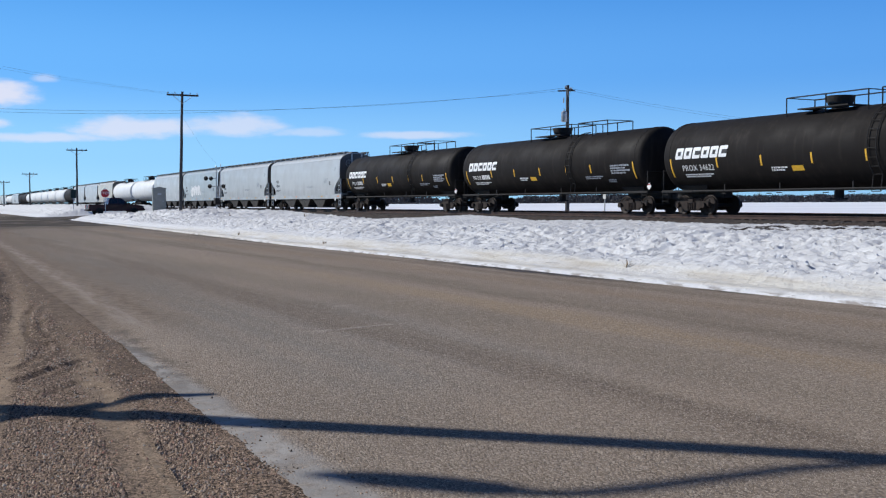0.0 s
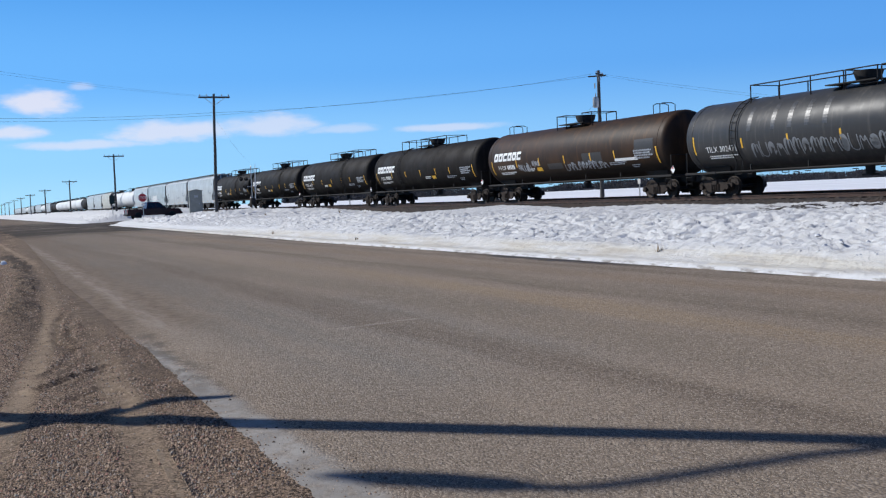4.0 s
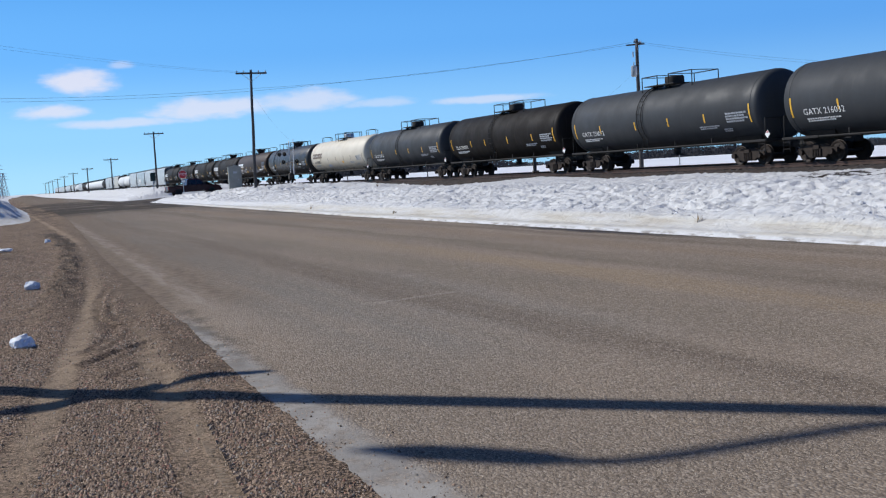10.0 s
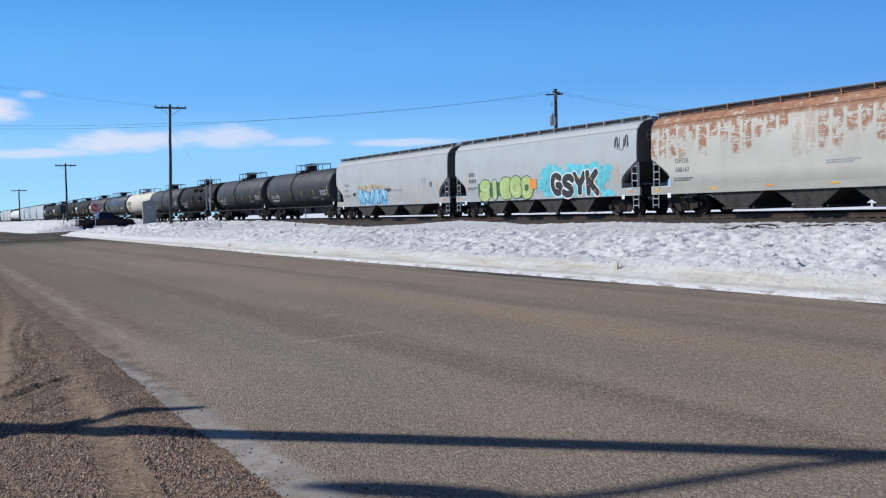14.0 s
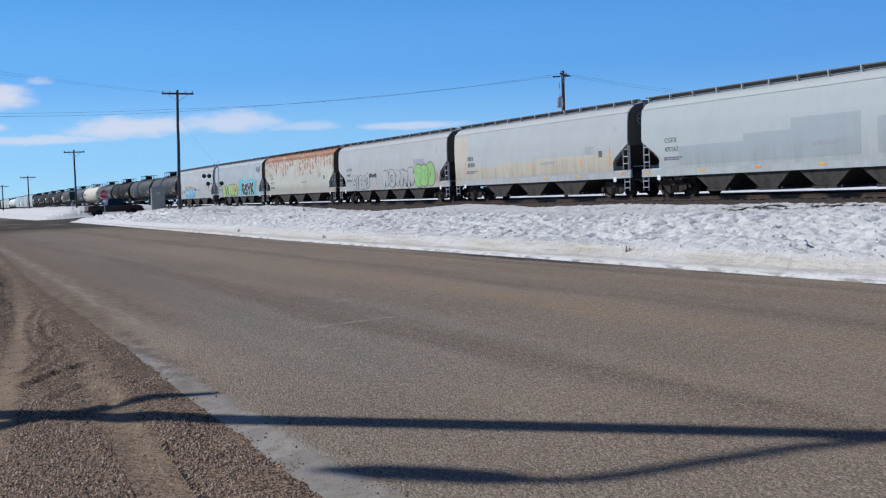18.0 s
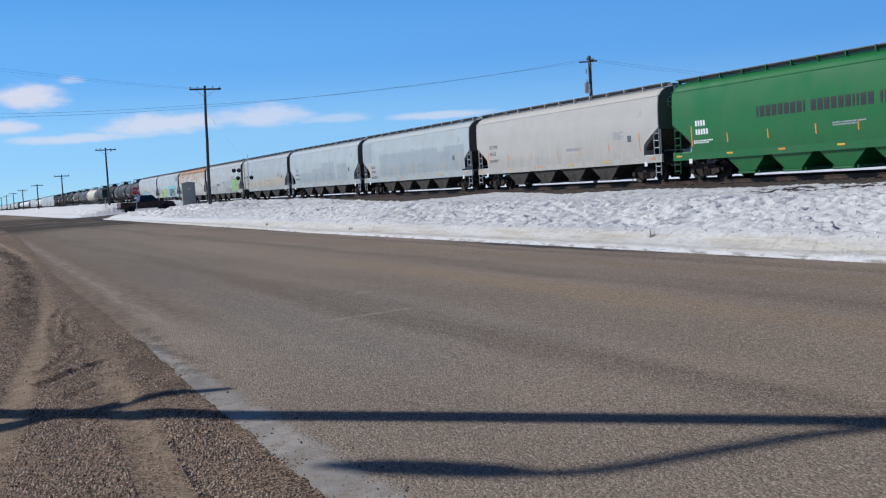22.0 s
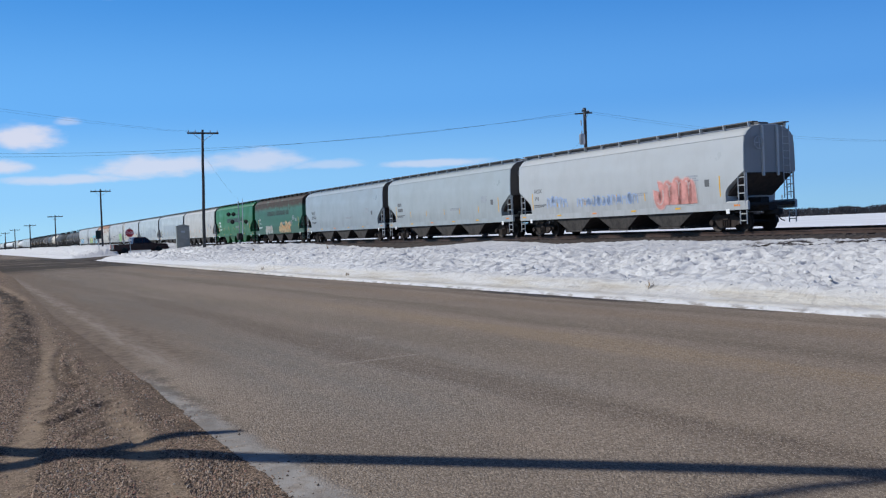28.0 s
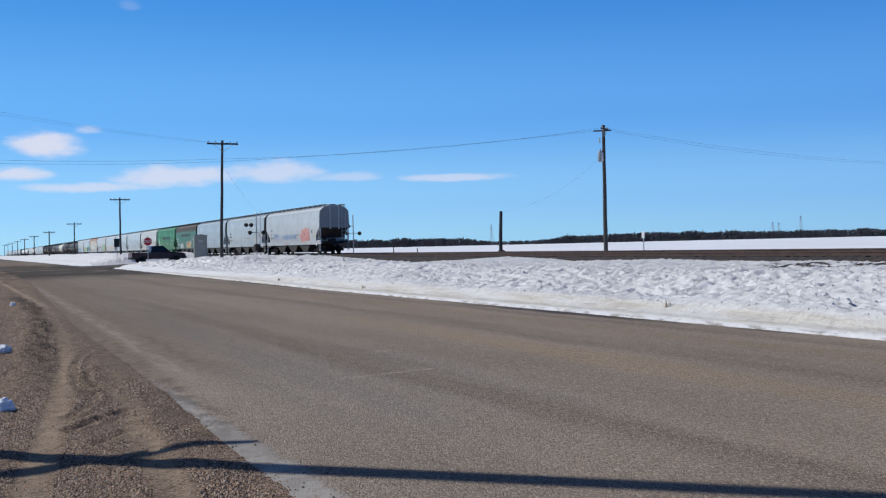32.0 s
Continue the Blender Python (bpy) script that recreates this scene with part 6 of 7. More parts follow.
def maker_logo(car, on, half, u, z, w, h, material):
    """A company mark of six slanting blocks, each with a slot in it."""
    lw, lean = w / 6, h * 0.22
    for i in range(6):
        y, a = spot(half, u) - i * lw, lw * 0.86
        put = lambda pts: [(y - p * a - lean * q, z + q * h) for p, q in pts]
        block = put(((0.06, 0), (0.94, 0), (1, 0.10), (1, 0.90), (0.94, 1), (0.06, 1), (0, 0.90), (0, 0.10)))
        slot = put(((0.32, 0.30), (0.70 + 0.3 * (i % 3 == 2), 0.30), (0.70 + 0.3 * (i % 3 == 2), 0.68), (0.32, 0.68)))
        blob(car, [block], on, material, 0.010, "company_mark", "white slanting block mark" if material is M_WHITE else "dark slanting block mark")
        blob(car, [slot], on, M_DARKPATCH if material is M_WHITE else M_CREAMBAND, 0.016, "mark_slot")


def placard(car, half, rear=True):
    s = -1 if rear else 1
    y = s * (half + 0.25)
    g = Geo().loft([[(-1.5 - d, y + a, 1.40 + b) for a, b in ((0, -0.19), (0.17, 0), (0, 0.19), (-0.17, 0))] for d in (0.0, 0.012)])
    board = part("placard", g, M_WHITE, car, "white diamond hazard placard with red top")
    part("placard_top", Geo().loft([[(-1.513 - d, y + a, 1.40 + b) for a, b in ((0.09, 0.06), (0, 0.16), (-0.09, 0.06))] for d in (0.0, 0.004)]), M_RED, board)


def tank_marks(logo=None, code=None, number=None, extra=None, seed=0, tape=M_YELLOW, ink=M_WHITE, us=(0.21, 0.353, 0.50, 0.642, 0.763), prefix="PROX"):
    def marks(car, half, on):
        stripes(car, on, half, (0.045, 0.955), 1.80 if logo else 2.02, 0.86, 0.09, tape)
        stripes(car, on, half, us, 2.18, 0.45, 0.09, tape)
        if logo:
            maker_logo(car, on, half, 0.063, 2.64, 3.5, 0.52, logo)
        if number:
            words(car, on, half, number, 0.38, 0.085, 2.08, ink)
        elif code:
            words(car, on, half, prefix, 0.38, 0.085, 2.08, ink)
            code_bars(car, on, half, 0.085 + 0.06, 2.09, 0.27, ink, 0, 5)
        small_writing(car, on, half, 0.09, 1.93, 1.9, 2, 0.06, M_FAINT if ink is M_MARK else M_WHITE, seed)
        small_writing(car, on, half, 0.73, 2.02, 1.5, 2, 0.06, M_FAINT, seed + 1)
        small_writing(car, on, half, 0.855, 2.56, 1.5, 4, 0.085, M_FAINT, seed + 2)
        small_writing(car, on, half, 0.83, 1.82, 0.6, 2, 0.06, M_FAINT, seed + 3)
        placard(car, half)
        if extra:
            extra(car, half, on)
    return marks


def code_bars(car, on, half, u, z, h, material, letters=4, digits=5):
    """A reporting mark as plain bars, one a character."""
    y, out = spot(half, u), []
    for k in range(letters + digits):
        if k == letters and letters:
            y -= h * 0.45
        out.append((y - h * 0.52, y, z, z + h))
        y -= h * 0.74
    tagged(decal(car, out, on, material, "reporting_mark"), kind="stuff")


def yellow_panel(u, z=1.90, w=0.62):
    def add(car, half, on):
        decal(car, [(spot(half, u) - w, spot(half, u), z, z + 0.22)], on, M_YELLOW, "yellow_label")
        small_writing(car, on, half, u - 0.06, z + 0.20, 0.9, 2, 0.07, M_WHITE, 9)
    return add


def brown_extra(car, half, on):
    yellow_panel(0.33, 1.85, 0.6)(car, half, on)
    for u, w, z, h in ((0.40, 1.6, 1.9, 0.34), (0.60, 1.9, 2.05, 0.6), (0.86, 1.6, 2.3, 0.8)):
        decal(car, [(spot(half, u) - w, spot(half, u), z, z + h)], on, M_DARKPATCH, "repaint_patch", 0.004)
    add_scrawl(car, on, half, 0.22, 1.9, 1.5, 0.5, 6, M_FAINT, 3)
    add_scrawl(car, on, half, 0.31, 2.15, 0.8, 0.4, 4, M_FAINT, 4)
    add_scrawl(car, on, half, 0.50, 1.75, 4.2, 0.5, 12, M_FAINT, 5)
    decal(car, [(spot(half, 0.76) - 2.0, spot(half, 0.76), 2.05, 2.2)], on, M_WHITE, "white_bar")


def scrawled_tank(car, half, on):
    add_scrawl(car, on, half, 0.24, 1.72, 9.5, 0.75, 19, M_SILVER, 12, 0.045, "silver scrawl along the tank")
    decal(car, [(spot(half, 0.80) - 0.7, spot(half, 0.80), 2.2, 2.37)], on, M_WHITE, "white_bar")
    # pale wear where the plates were welded
    for u in (0.235, 0.31, 0.36, 0.41, 0.46):
        decal(car, [(spot(half, u) - 0.13, spot(half, u) + 0.13, 2.9, 4.0)], on, M_SHEEN, "pale_weld_mark", 0.003)


def cream_extra(car, half, on):
    decal(car, [(spot(half, 0.60) - 0.5, spot(half, 0.60), 1.9, 2.15)], on, M_YELLOW, "yellow_label")
    decal(car, [(spot(half, u) - 0.5, spot(half, u), 3.5, 3.7) for u in (0.35, 0.42, 0.5, 0.55)], on, M_CREAMBAND, "repaint_patch", 0.004)
    decal(car, [(spot(half, 0.85) - 0.4, spot(half, 0.85), 2.2, 2.5)], on, M_MARK, "stencil_box")
    add_scrawl(car, on, half, 0.33, 1.6, 1.2, 0.35, 5, M_FAINTB, 31)


def hopper_marks(number=None, tape=M_YELLOW, ink=M_MARK, seed=0, extra=None, us=(0.215, 0.358, 0.51, 0.632, 0.776), sill=True, nz=(2.40, 1.99), size=0.33):
    def marks(car, half, on):
        if number:
            a, b = number
            words(car, on, half, a, size, 0.09, nz[0], ink)
            words(car, on, half, b, size * 0.95, 0.09, nz[1], ink)
        else:
            code_bars(car, on, half, 0.095, 2.38, 0.25, ink, 4, 0)
            code_bars(car, on, half, 0.095, 1.99, 0.25, ink, 0, 5)
        small_writing(car, on, half, 0.085, nz[1] - 0.25, 1.3, 2, 0.06, ink, seed)
        small_writing(car, on, half, 0.56, 1.95, 1.6, 2, 0.06, M_FAINT, seed + 1)
        small_writing(car, on, half, 0.80, 2.55, 0.8, 4, 0.07, M_FAINT, seed + 2)
        decal(car, [(spot(half, 0.865) - 0.32, spot(half, 0.865), 1.98, 2.3)], on, M_FAINT if ink is M_WHITE else ink, "stencil_box")
        if tape:
            stripes(car, on, half, (0.078, 0.917), 1.48, 0.92, 0.07, tape)
            stripes(car, on, half, us, 1.55, 0.40, 0.065, tape)
        if sill:
            for k, u in enumerate((0.02, 0.22, 0.40, 0.58, 0.76, 0.97)):
                y = spot(half, u)
                decal(car, [(y - 0.2, y + 0.2, 1.02, 1.10)], lambda z: 1.514, M_ORANGE if k % 3 == 2 else M_YELLOW, "sill_reflector")
        for s in (-1, 1):
            decal(car, [(s * (half - 1.2) - 0.12, s * (half - 1.2) + 0.12, 0.70, 0.92)], lambda z: 1.516, M_WHITE, "hook_plate")
        if extra:
            extra(car, half, on)
    return marks


def last_car(car, half, on):
    add_scrawl(car, on, half, 0.16, 1.5, 2.2, 0.7, 5, M_FAINTB, 41, 0.07, "faded blue scrawl")
    add_scrawl(car, on, half, 0.32, 1.45, 5.6, 0.6, 12, M_FAINTB, 42, 0.06)
    add_piece(car, on, half, 0.68, 1.15, 2.9, 1.35, 4, M_PINK, M_PALEPINK, M_PALEPINK, 43, label="faded red flame-like graffiti", fat=0.5)


def worn_green(car, half, on):
    company_line(car, half, on, 0.293, 2.72, M_OLDINK)
    add_piece(car, on, half, 0.235, 0.84, 2.6, 0.95, 4, M_FADEDWHITE, M_FAINT, M_TAN, 57, label="faded white throw-up graffiti", fat=0.30)
    add_piece(car, on, half, 0.557, 0.86, 3.4, 1.0, 6, M_TAN, M_DKRED, M_ORANGE, 52, M_TAN, label="tan block graffiti")
    add_scrawl(car, on, half, 0.74, 1.7, 1.1, 0.45, 4, M_FAINT, 53)


def company_line(car, half, on, u, z, material):
    """The company's name as a line of plain blocks."""
    y = spot(half, u)
    for n in (9, 10, 4):
        for i in range(n):
            w = 0.10 if (i * 5 + n) % 9 in (0, 4) else 0.26
            decal(car, [(y - w, y, z, z + 0.46)], on, material, "lettering_block")
            y -= w + 0.10
        y -= 0.22


def patched(rects, material, name="repaint_patch"):
    def add(car, half, on):
        for u0, u1, z0, z1 in rects:
            decal(car, [(spot(half, u1), spot(half, u0), z0, z1)], on, material, name, 0.003)
    return add


def grain_piece(car, half, on):
    own = P_HOP["warm"]
    add_letters(car, on, half, "SIEGO", 0.148, 0.92, 3.3, 1.2, 0.30, own, M_INK, 0.06, 61, "black outlined bubble letters")
    add_scrawl(car, on, half, 0.315, 1.78, 1.6, 0.38, 6, M_INK, 62, 0.045)
    add_letters(car, on, half, "qOrwq", 0.455, 0.95, 5.4, 1.45, 0.38, own, M_INK, 0.07, 63, "black outlined bubble letters")
    add_scrawl(car, on, half, 0.66, 0.98, 1.0, 0.3, 4, M_INK, 66, 0.035)
    add_letters(car, on, half, "ESO", 0.742, 0.90, 2.9, 1.6, 0.62, M_GREEN2, M_DKRED, 0.10, 64, "bright green bubble graffiti")
    decal(car, [(spot(half, 0.735) - 1.7, spot(half, 0.735), 2.45, 2.85)], on, M_FAINT, "stencil_box")
    add_scrawl(car, on, half, 0.90, 1.1, 0.8, 1.0, 3, M_PALEPINK, 67, 0.05)


def two_pieces(car, half, on):
    decal(car, [(spot(half, 0.155) - 6.2, spot(half, 0.155), 1.15, 1.95)], on, M_DKGREEN, "spray_field", 0.003)
    add_cloud(car, on, half, 0.155, 0.95, 6.0, 0.9, 22, M_DKGREEN, 71)
    add_letters(car, on, half, "SIEGO", 0.165, 0.88, 6.0, 1.32, 0.46, M_LIME, M_INK, 0.10, 72, "lime green graffiti letters", M_PALELIME)
    decal(car, [(spot(half, 0.475) - 0.75, spot(half, 0.475), 1.45, 2.0)], on, M_ORANGE, "orange_patch", 0.03)
    add_cloud(car, on, half, 0.525, 1.0, 6.6, 1.5, 46, M_TURQ, 73)
    add_letters(car, on, half, "GSYK", 0.590, 0.90, 4.4, 1.36, 0.37, M_INK, M_WHITE, 0.14, 74, "black graffiti letters outlined in white")
    rnd = random.Random(75)
    tagged(blob(car, [patchy(rnd, spot(half, 0.60) - 4.1 * rnd.random(), 1.05 + 1.0 * rnd.random(), 0.045, 0.045) for _ in range(13)], on, M_YELLOW, 0.032, "graffiti_accent"), kind="stuff")
    add_scrawl(car, on, half, 0.905, 3.1, 1.2, 0.8, 3, M_MARK, 79, 0.045)


def blue_piece(car, half, on):
    rnd = random.Random(80)
    add_cloud(car, on, half, 0.24, 1.0, 4.9, 0.75, 60, M_BLUE, 81)
    add_cloud(car, on, half, 0.235, 2.0, 4.7, 0.30, 16, M_TAN, 82, 0.006)
    add_letters(car, on, half, "qwrqw", 0.225, 0.92, 5.3, 1.4, 0.34, M_BLUE2, M_NAVY, 0.13, 83, "blue graffiti letters with tan tops", M_WHITE)
    tagged(blob(car, [patchy(rnd, spot(half, 0.245) - 1.0 * k - rnd.uniform(0, 0.4), 2.12 + rnd.uniform(0, 0.25), 0.34, 0.18) for k in range(5)], on, M_TAN, 0.026, "graffiti_accent"), kind="stuff")
    add_scrawl(car, on, half, 0.175, 1.62, 0.6, 0.35, 3, M_INK, 84, 0.03)
    add_scrawl(car, on, half, 0.50, 1.8, 0.9, 0.35, 4, M_INK, 85, 0.03)


# rear end first; kind, paint, label and marks
H, T = P_HOP, "tank"
TRAIN = [
    (20.75, "hopper", H["white"], "last hopper car, white with faded blue and red graffiti", 3, hopper_marks(("NCIX", "192"), seed=1, extra=last_car)),
    (20.38, "hopper", H["light"], "light grey covered hopper car with thin yellow stripes", 3, hopper_marks(None, seed=2)),
    (20.19, "hopper", H["blue"], "bluish grey covered hopper car, clean sides", 3, hopper_marks(("NCIX", "220242"), None, seed=3, size=0.42)),
    (18.20, "hopper", P_OLDGREEN, "worn dark green hopper car with rust and graffiti", 3, hopper_marks(("BRIX", "97029"), ink=M_WHITE, seed=4, extra=worn_green, us=(), sill=False, nz=(2.30, 1.90))),
]
TRAIN += [
    (19.05, "hopper", H["green"], "bright green covered hopper car with dark company line", 4, hopper_marks(None, M_ORANGE, M_WHITE, 5, lambda c, h, o: company_line(c, h, o, 0.324, 2.47, M_INK))),
    (20.46, "hopper", H["cream"], "cream white covered hopper car with small stripes", 4, hopper_marks(("DOWX", "60167"), M_ORANGE, seed=6)),
    (20.67, "hopper", H["pale"], "pale grey hopper car repainted in stepped grey patches", 4, hopper_marks(("NCIX", "40704"), seed=7, nz=(1.95, 1.58), extra=patched(((0.007, 0.10, 2.45, 3.95), (0.183, 0.507, 1.35, 2.98), (0.507, 0.536, 1.35, 3.12), (0.536, 0.738, 1.35, 3.0), (0.738, 0.80, 1.35, 2.68), (0.80, 0.957, 1.35, 3.0)), M_PATCH))),
]
TRAIN += [
    (20.52, "hopper", H["pale"], "light grey hopper car with large repainted patches", 4, hopper_marks(("CGFX", "470362"), None, seed=8, extra=patched(((0.14, 0.36, 1.35, 2.2), (0.36, 0.50, 1.35, 2.5), (0.50, 0.68, 1.35, 2.95), (0.72, 0.85, 1.35, 2.7)), M_PATCH))),
    (19.50, "hopper", H["white"], "white hopper car with a dusty cream lower band", 3, hopper_marks(None, M_ORANGE, seed=9, extra=patched(((0.0, 0.10, 1.25, 3.95), (0.12, 0.30, 1.25, 1.95), (0.30, 0.55, 1.25, 2.05), (0.55, 0.93, 1.25, 2.15)), M_CREAMBAND, "dusty_band"))),
    (20.52, "hopper", H["warm"], "warm white hopper car with outline and green graffiti", 4, hopper_marks(("DOWX", "69403"), None, seed=10, extra=grain_piece)),
]
TRAIN += [
    (20.03, "hopper", P_RUST, "beige hopper car flaked to rust under the roof", 3, hopper_marks(("OFOX", "580167"), None, seed=11, nz=(2.24, 1.84))),
    (19.71, "hopper", H["white"], "glossy white hopper car with two large graffiti pieces", 4, hopper_marks(None, seed=12, extra=two_pieces, us=(0.47,))),
    (20.44, "hopper", H["warm"], "white hopper car with a blue graffiti piece", 3, hopper_marks(("NCLX", "3419"), seed=13, extra=blue_piece)),
]
TRAIN += [
    (18.32, "tank", P_GREY, "slate grey tank car with yellow reflective stripes", "box", tank_marks(None, 1, "GATX 216032", seed=20, us=(0.205, 0.41, 0.585, 0.76))),
    (18.32, "tank", P_GREY, "slate grey tank car with yellow reflective stripes", "box", tank_marks(None, 1, "GATX 216012", seed=21, us=(0.205, 0.41, 0.585, 0.76))),
    (18.33, "tank", P_BLACK, "black tank car with white writing and yellow stripes", "box", tank_marks(None, 1, "TILX 291822", seed=22, us=(0.245, 0.38, 0.585, 0.79))),
    (18.32, "tank", P_GREY, "slate grey tank car with a side ladder", "box", tank_marks(None, 1, "GATX 216056", seed=23, us=(0.205, 0.41, 0.585, 0.76))),
    (20.05, "tank", P_CREAM, "cream tank car stained along its lower side", "white", tank_marks(M_LOGODARK, 1, None, cream_extra, 24, M_LOGODARK, M_MARK)),
]
TRAIN += [
    (20.95, "tank", P_GREYB, "dark grey tank car with long silver scrawl", "long_rail", tank_marks(None, 1, "TILX 302471", scrawled_tank, 25)),
    (20.30, "tank", P_BROWN, "rust brown tank car with patches and graffiti", "brown", tank_marks(M_WHITE, 1, None, brown_extra, 26)),
    (20.23, "tank", P_BLACK, "black tank car with white block mark", "split_rail_back", tank_marks(M_WHITE, 1, None, yellow_panel(0.60), 27)),
    (20.08, "tank", P_BLACK, "black tank car with white block mark", "split_rail", tank_marks(M_WHITE, 1, "PROX 34622", yellow_panel(0.44), 28)),
    (20.14, "tank", P_BLACK, "black tank car with white block mark", "split_rail", tank_marks(M_WHITE, 1, None, yellow_panel(0.44), 29)),
]
TRAIN += [
    (20.20, "tank", P_BLACK, "black tank car with white block mark", "split_rail", tank_marks(M_WHITE, 1, None, yellow_panel(0.44), 30)),
    (19.60, "hopper", H["white"], "pale grey covered hopper car behind the tank cars", 3, hopper_marks(None, None, seed=31)),
    (19.50, "hopper", H["white"], "pale grey covered hopper car behind the tank cars", 3, hopper_marks(None, None, seed=32)),
    (19.50, "hopper", H["light"], "light grey hopper car with faint white graffiti", 3, hopper_marks(None, None, seed=33, extra=lambda c, h, o: add_piece(c, o, h, 0.25, 1.4, 5.0, 1.3, 5, M_WHITE, M_FAINT, M_WHITE, 91, label="faint white graffiti"))),
    (19.50, "hopper", H["white"], "white covered hopper car far up the train", 3, None),
]
FAR = "WWBHHKWWWWWWKKHHWWHHHKHHHHWWHHHHHHHHHHHHHH"
for ch in FAR:
    if ch == "W":
        TRAIN.append((19.0, "tank", P_TANKWHITE, "white tank car far up the train", "box", None))
    elif ch == "K":
        TRAIN.append((18.5, "tank", P_BLACK, "black tank car far up the train", "box", None))
    else:
        TRAIN.append((19.0, "hopper", H["beige"] if ch == "B" else H["white"], "white hopper car far up the train" if ch == "H" else "beige hopper car far up the train", 3, None))

CARS = []
place = -0.57
for i, (ln, kind, paint, label, style, marks) in enumerate(TRAIN):
    near = i < 28
    if kind == "hopper":
        c = hopper(ln, paint, label, bays=style, detail=near, marks=marks, end_paint=paint if paint in (P_OLDGREEN, H["green"]) else None, bay_paint=paint if paint is H["green"] else None, end=M_ENDGREY if i == 0 else None)
    else:
        c = tank(ln, paint, label, detail=near, style=style, marks=marks, dome_paint=M_STEEL if style == "white" else None)
    CARS.append((c, place + ln / 2))
    place += ln


# ---- poles, wires and lamps ----
def insulator(parent, at, r=0.06, h=0.16):
    part("insulator", shared("insulator", lambda: Geo().loft([[(k * math.cos(a), k * math.sin(a), z) for a in (2 * math.pi * j / 8 for j in range(8))] for z, k in ((0, 0.02), (0.05, 0.02), (0.06, r), (0.10, r * 0.8), (0.11, r * 0.5), (h, r * 0.4))]), M_CERAMIC, True), None, parent, at=at)


def utility_pole(foot, height, label, lean=(0, 0), arm=2.4, turn=0.0, drop=0.28, r=0.15, kind="tee"):
    ob = thing("utility_pole", label, "utility pole", "poles along the road", at=pose(*foot))
    lx, ly = lean
    at = lambda z: (lx * z / height, ly * z / height, z)
    rings = 7
    part("shaft", Geo().tube([(at(height * i / rings)[0] + 0.012 * math.sin(i * 2.1), at(height * i / rings)[1], height * i / rings - (0.6 if i == 0 else 0)) for i in range(rings + 1)], [r * (1.12 - 0.35 * i / rings) for i in range(rings + 1)], 10), M_POLE, ob, smooth=True)
    top = at(height - drop)
    q = Matrix.Rotation(radians(turn), 3, "Z")
    c = (top[0], top[1] - 0.16, top[2])
    part("crossarm", Geo().box(c, (arm, 0.10, 0.13), turn=q, bevel=0.012), M_POLE, ob)
    for s in (-1, 1):
        a = q @ Vector((s * arm * 0.32, 0, 0))
        part("brace", Geo().tube([(c[0] + a.x, c[1] + a.y - 0.05, c[2] - 0.05), (top[0], top[1] - 0.12, c[2] - 0.62)], 0.018, 5), M_STEEL, ob)
        for f in (0.46, 0.24):
            b = q @ Vector((s * arm * f, 0, 0))
            insulator(ob, (c[0] + b.x, c[1] + b.y, c[2] + 0.06))
    return ob


POLES = [(77.9, 10.0, 0.12), (129.7, 8.28, 0.115), (181.6, 6.78, 0.11)] + [(233 + 52 * k, 6.45, 0.13) for k in range(7)]
for n, (y, top, r) in enumerate(POLES):
    x = 18.85 + ramp(y, 180, 300, 0.016)
    z = ground_height(x, y) - 0.05
    utility_pole((x, y, z), top - z, "wooden utility pole with one crossarm in the snow" if n else "tall wooden utility pole with crossarm by the crossing", (0.3 if n == 0 else 0.06, 0), r=r)

junction = utility_pole((50.5, 72.1, 0.15), 11.25, "wooden pole with transformer beyond the railway track", (0.05, 0), arm=1.7, turn=35, drop=0.35, r=0.17)
part("second_crossarm", Geo().box((0.05, 0.18, 10.8), (1.5, 0.10, 0.12), turn=Matrix.Rotation(radians(-40), 3, "Z"), bevel=0.012), M_POLE, junction)
can = part("transformer", Geo().tube([(-0.38, -0.1, 8.1), (-0.38, -0.1, 8.2), (-0.38, -0.1, 8.95), (-0.38, -0.1, 9.02)], [0.2, 0.25, 0.25, 0.18], 14), M_STEEL, junction, "grey transformer can", smooth=True)
part("bushing", Geo().tube([(-0.38, -0.1, 9.0), (-0.38, -0.1, 9.3)], [0.05, 0.03], 8), M_CERAMIC, can)
part("cutout", Geo().box((-0.42, -0.1, 9.95), (0.08, 0.08, 0.45), bevel=0.02), M_CERAMIC, junction)

stub = thing("short_post", "dark weathered wooden service post beyond the track", "post", at=pose(41.4, 74.2, 0.1))
part("shaft", Geo().tube([(0, 0, -0.5), (0.03, 0, 2.0), (0.12, 0, 4.1)], [0.16, 0.15, 0.13], 9), M_POLE, stub, smooth=True)
part("meter_box", Geo().box((-0.02, -0.2, 0.5), (0.5, 0.3, 0.7), bevel=0.03), M_POLE, stub)

for pos in ((-14.0, 73.0), (-18.0, 35.0)):
    utility_pole((*pos, -0.1), 10.0, "wooden utility pole on the other side of the road", turn=60)


def wire(name, a, b, sag, r, label):
    a, b = Vector(a), Vector(b)
    n = 24
    pts = [a.lerp(b, i / n) - Vector((0, 0, 4 * sag * (i / n) * (1 - i / n))) for i in range(n + 1)]
    tagged(part(name, Geo().tube(pts, r, 5), M_WIRE), label, "cable", "overhead cables")


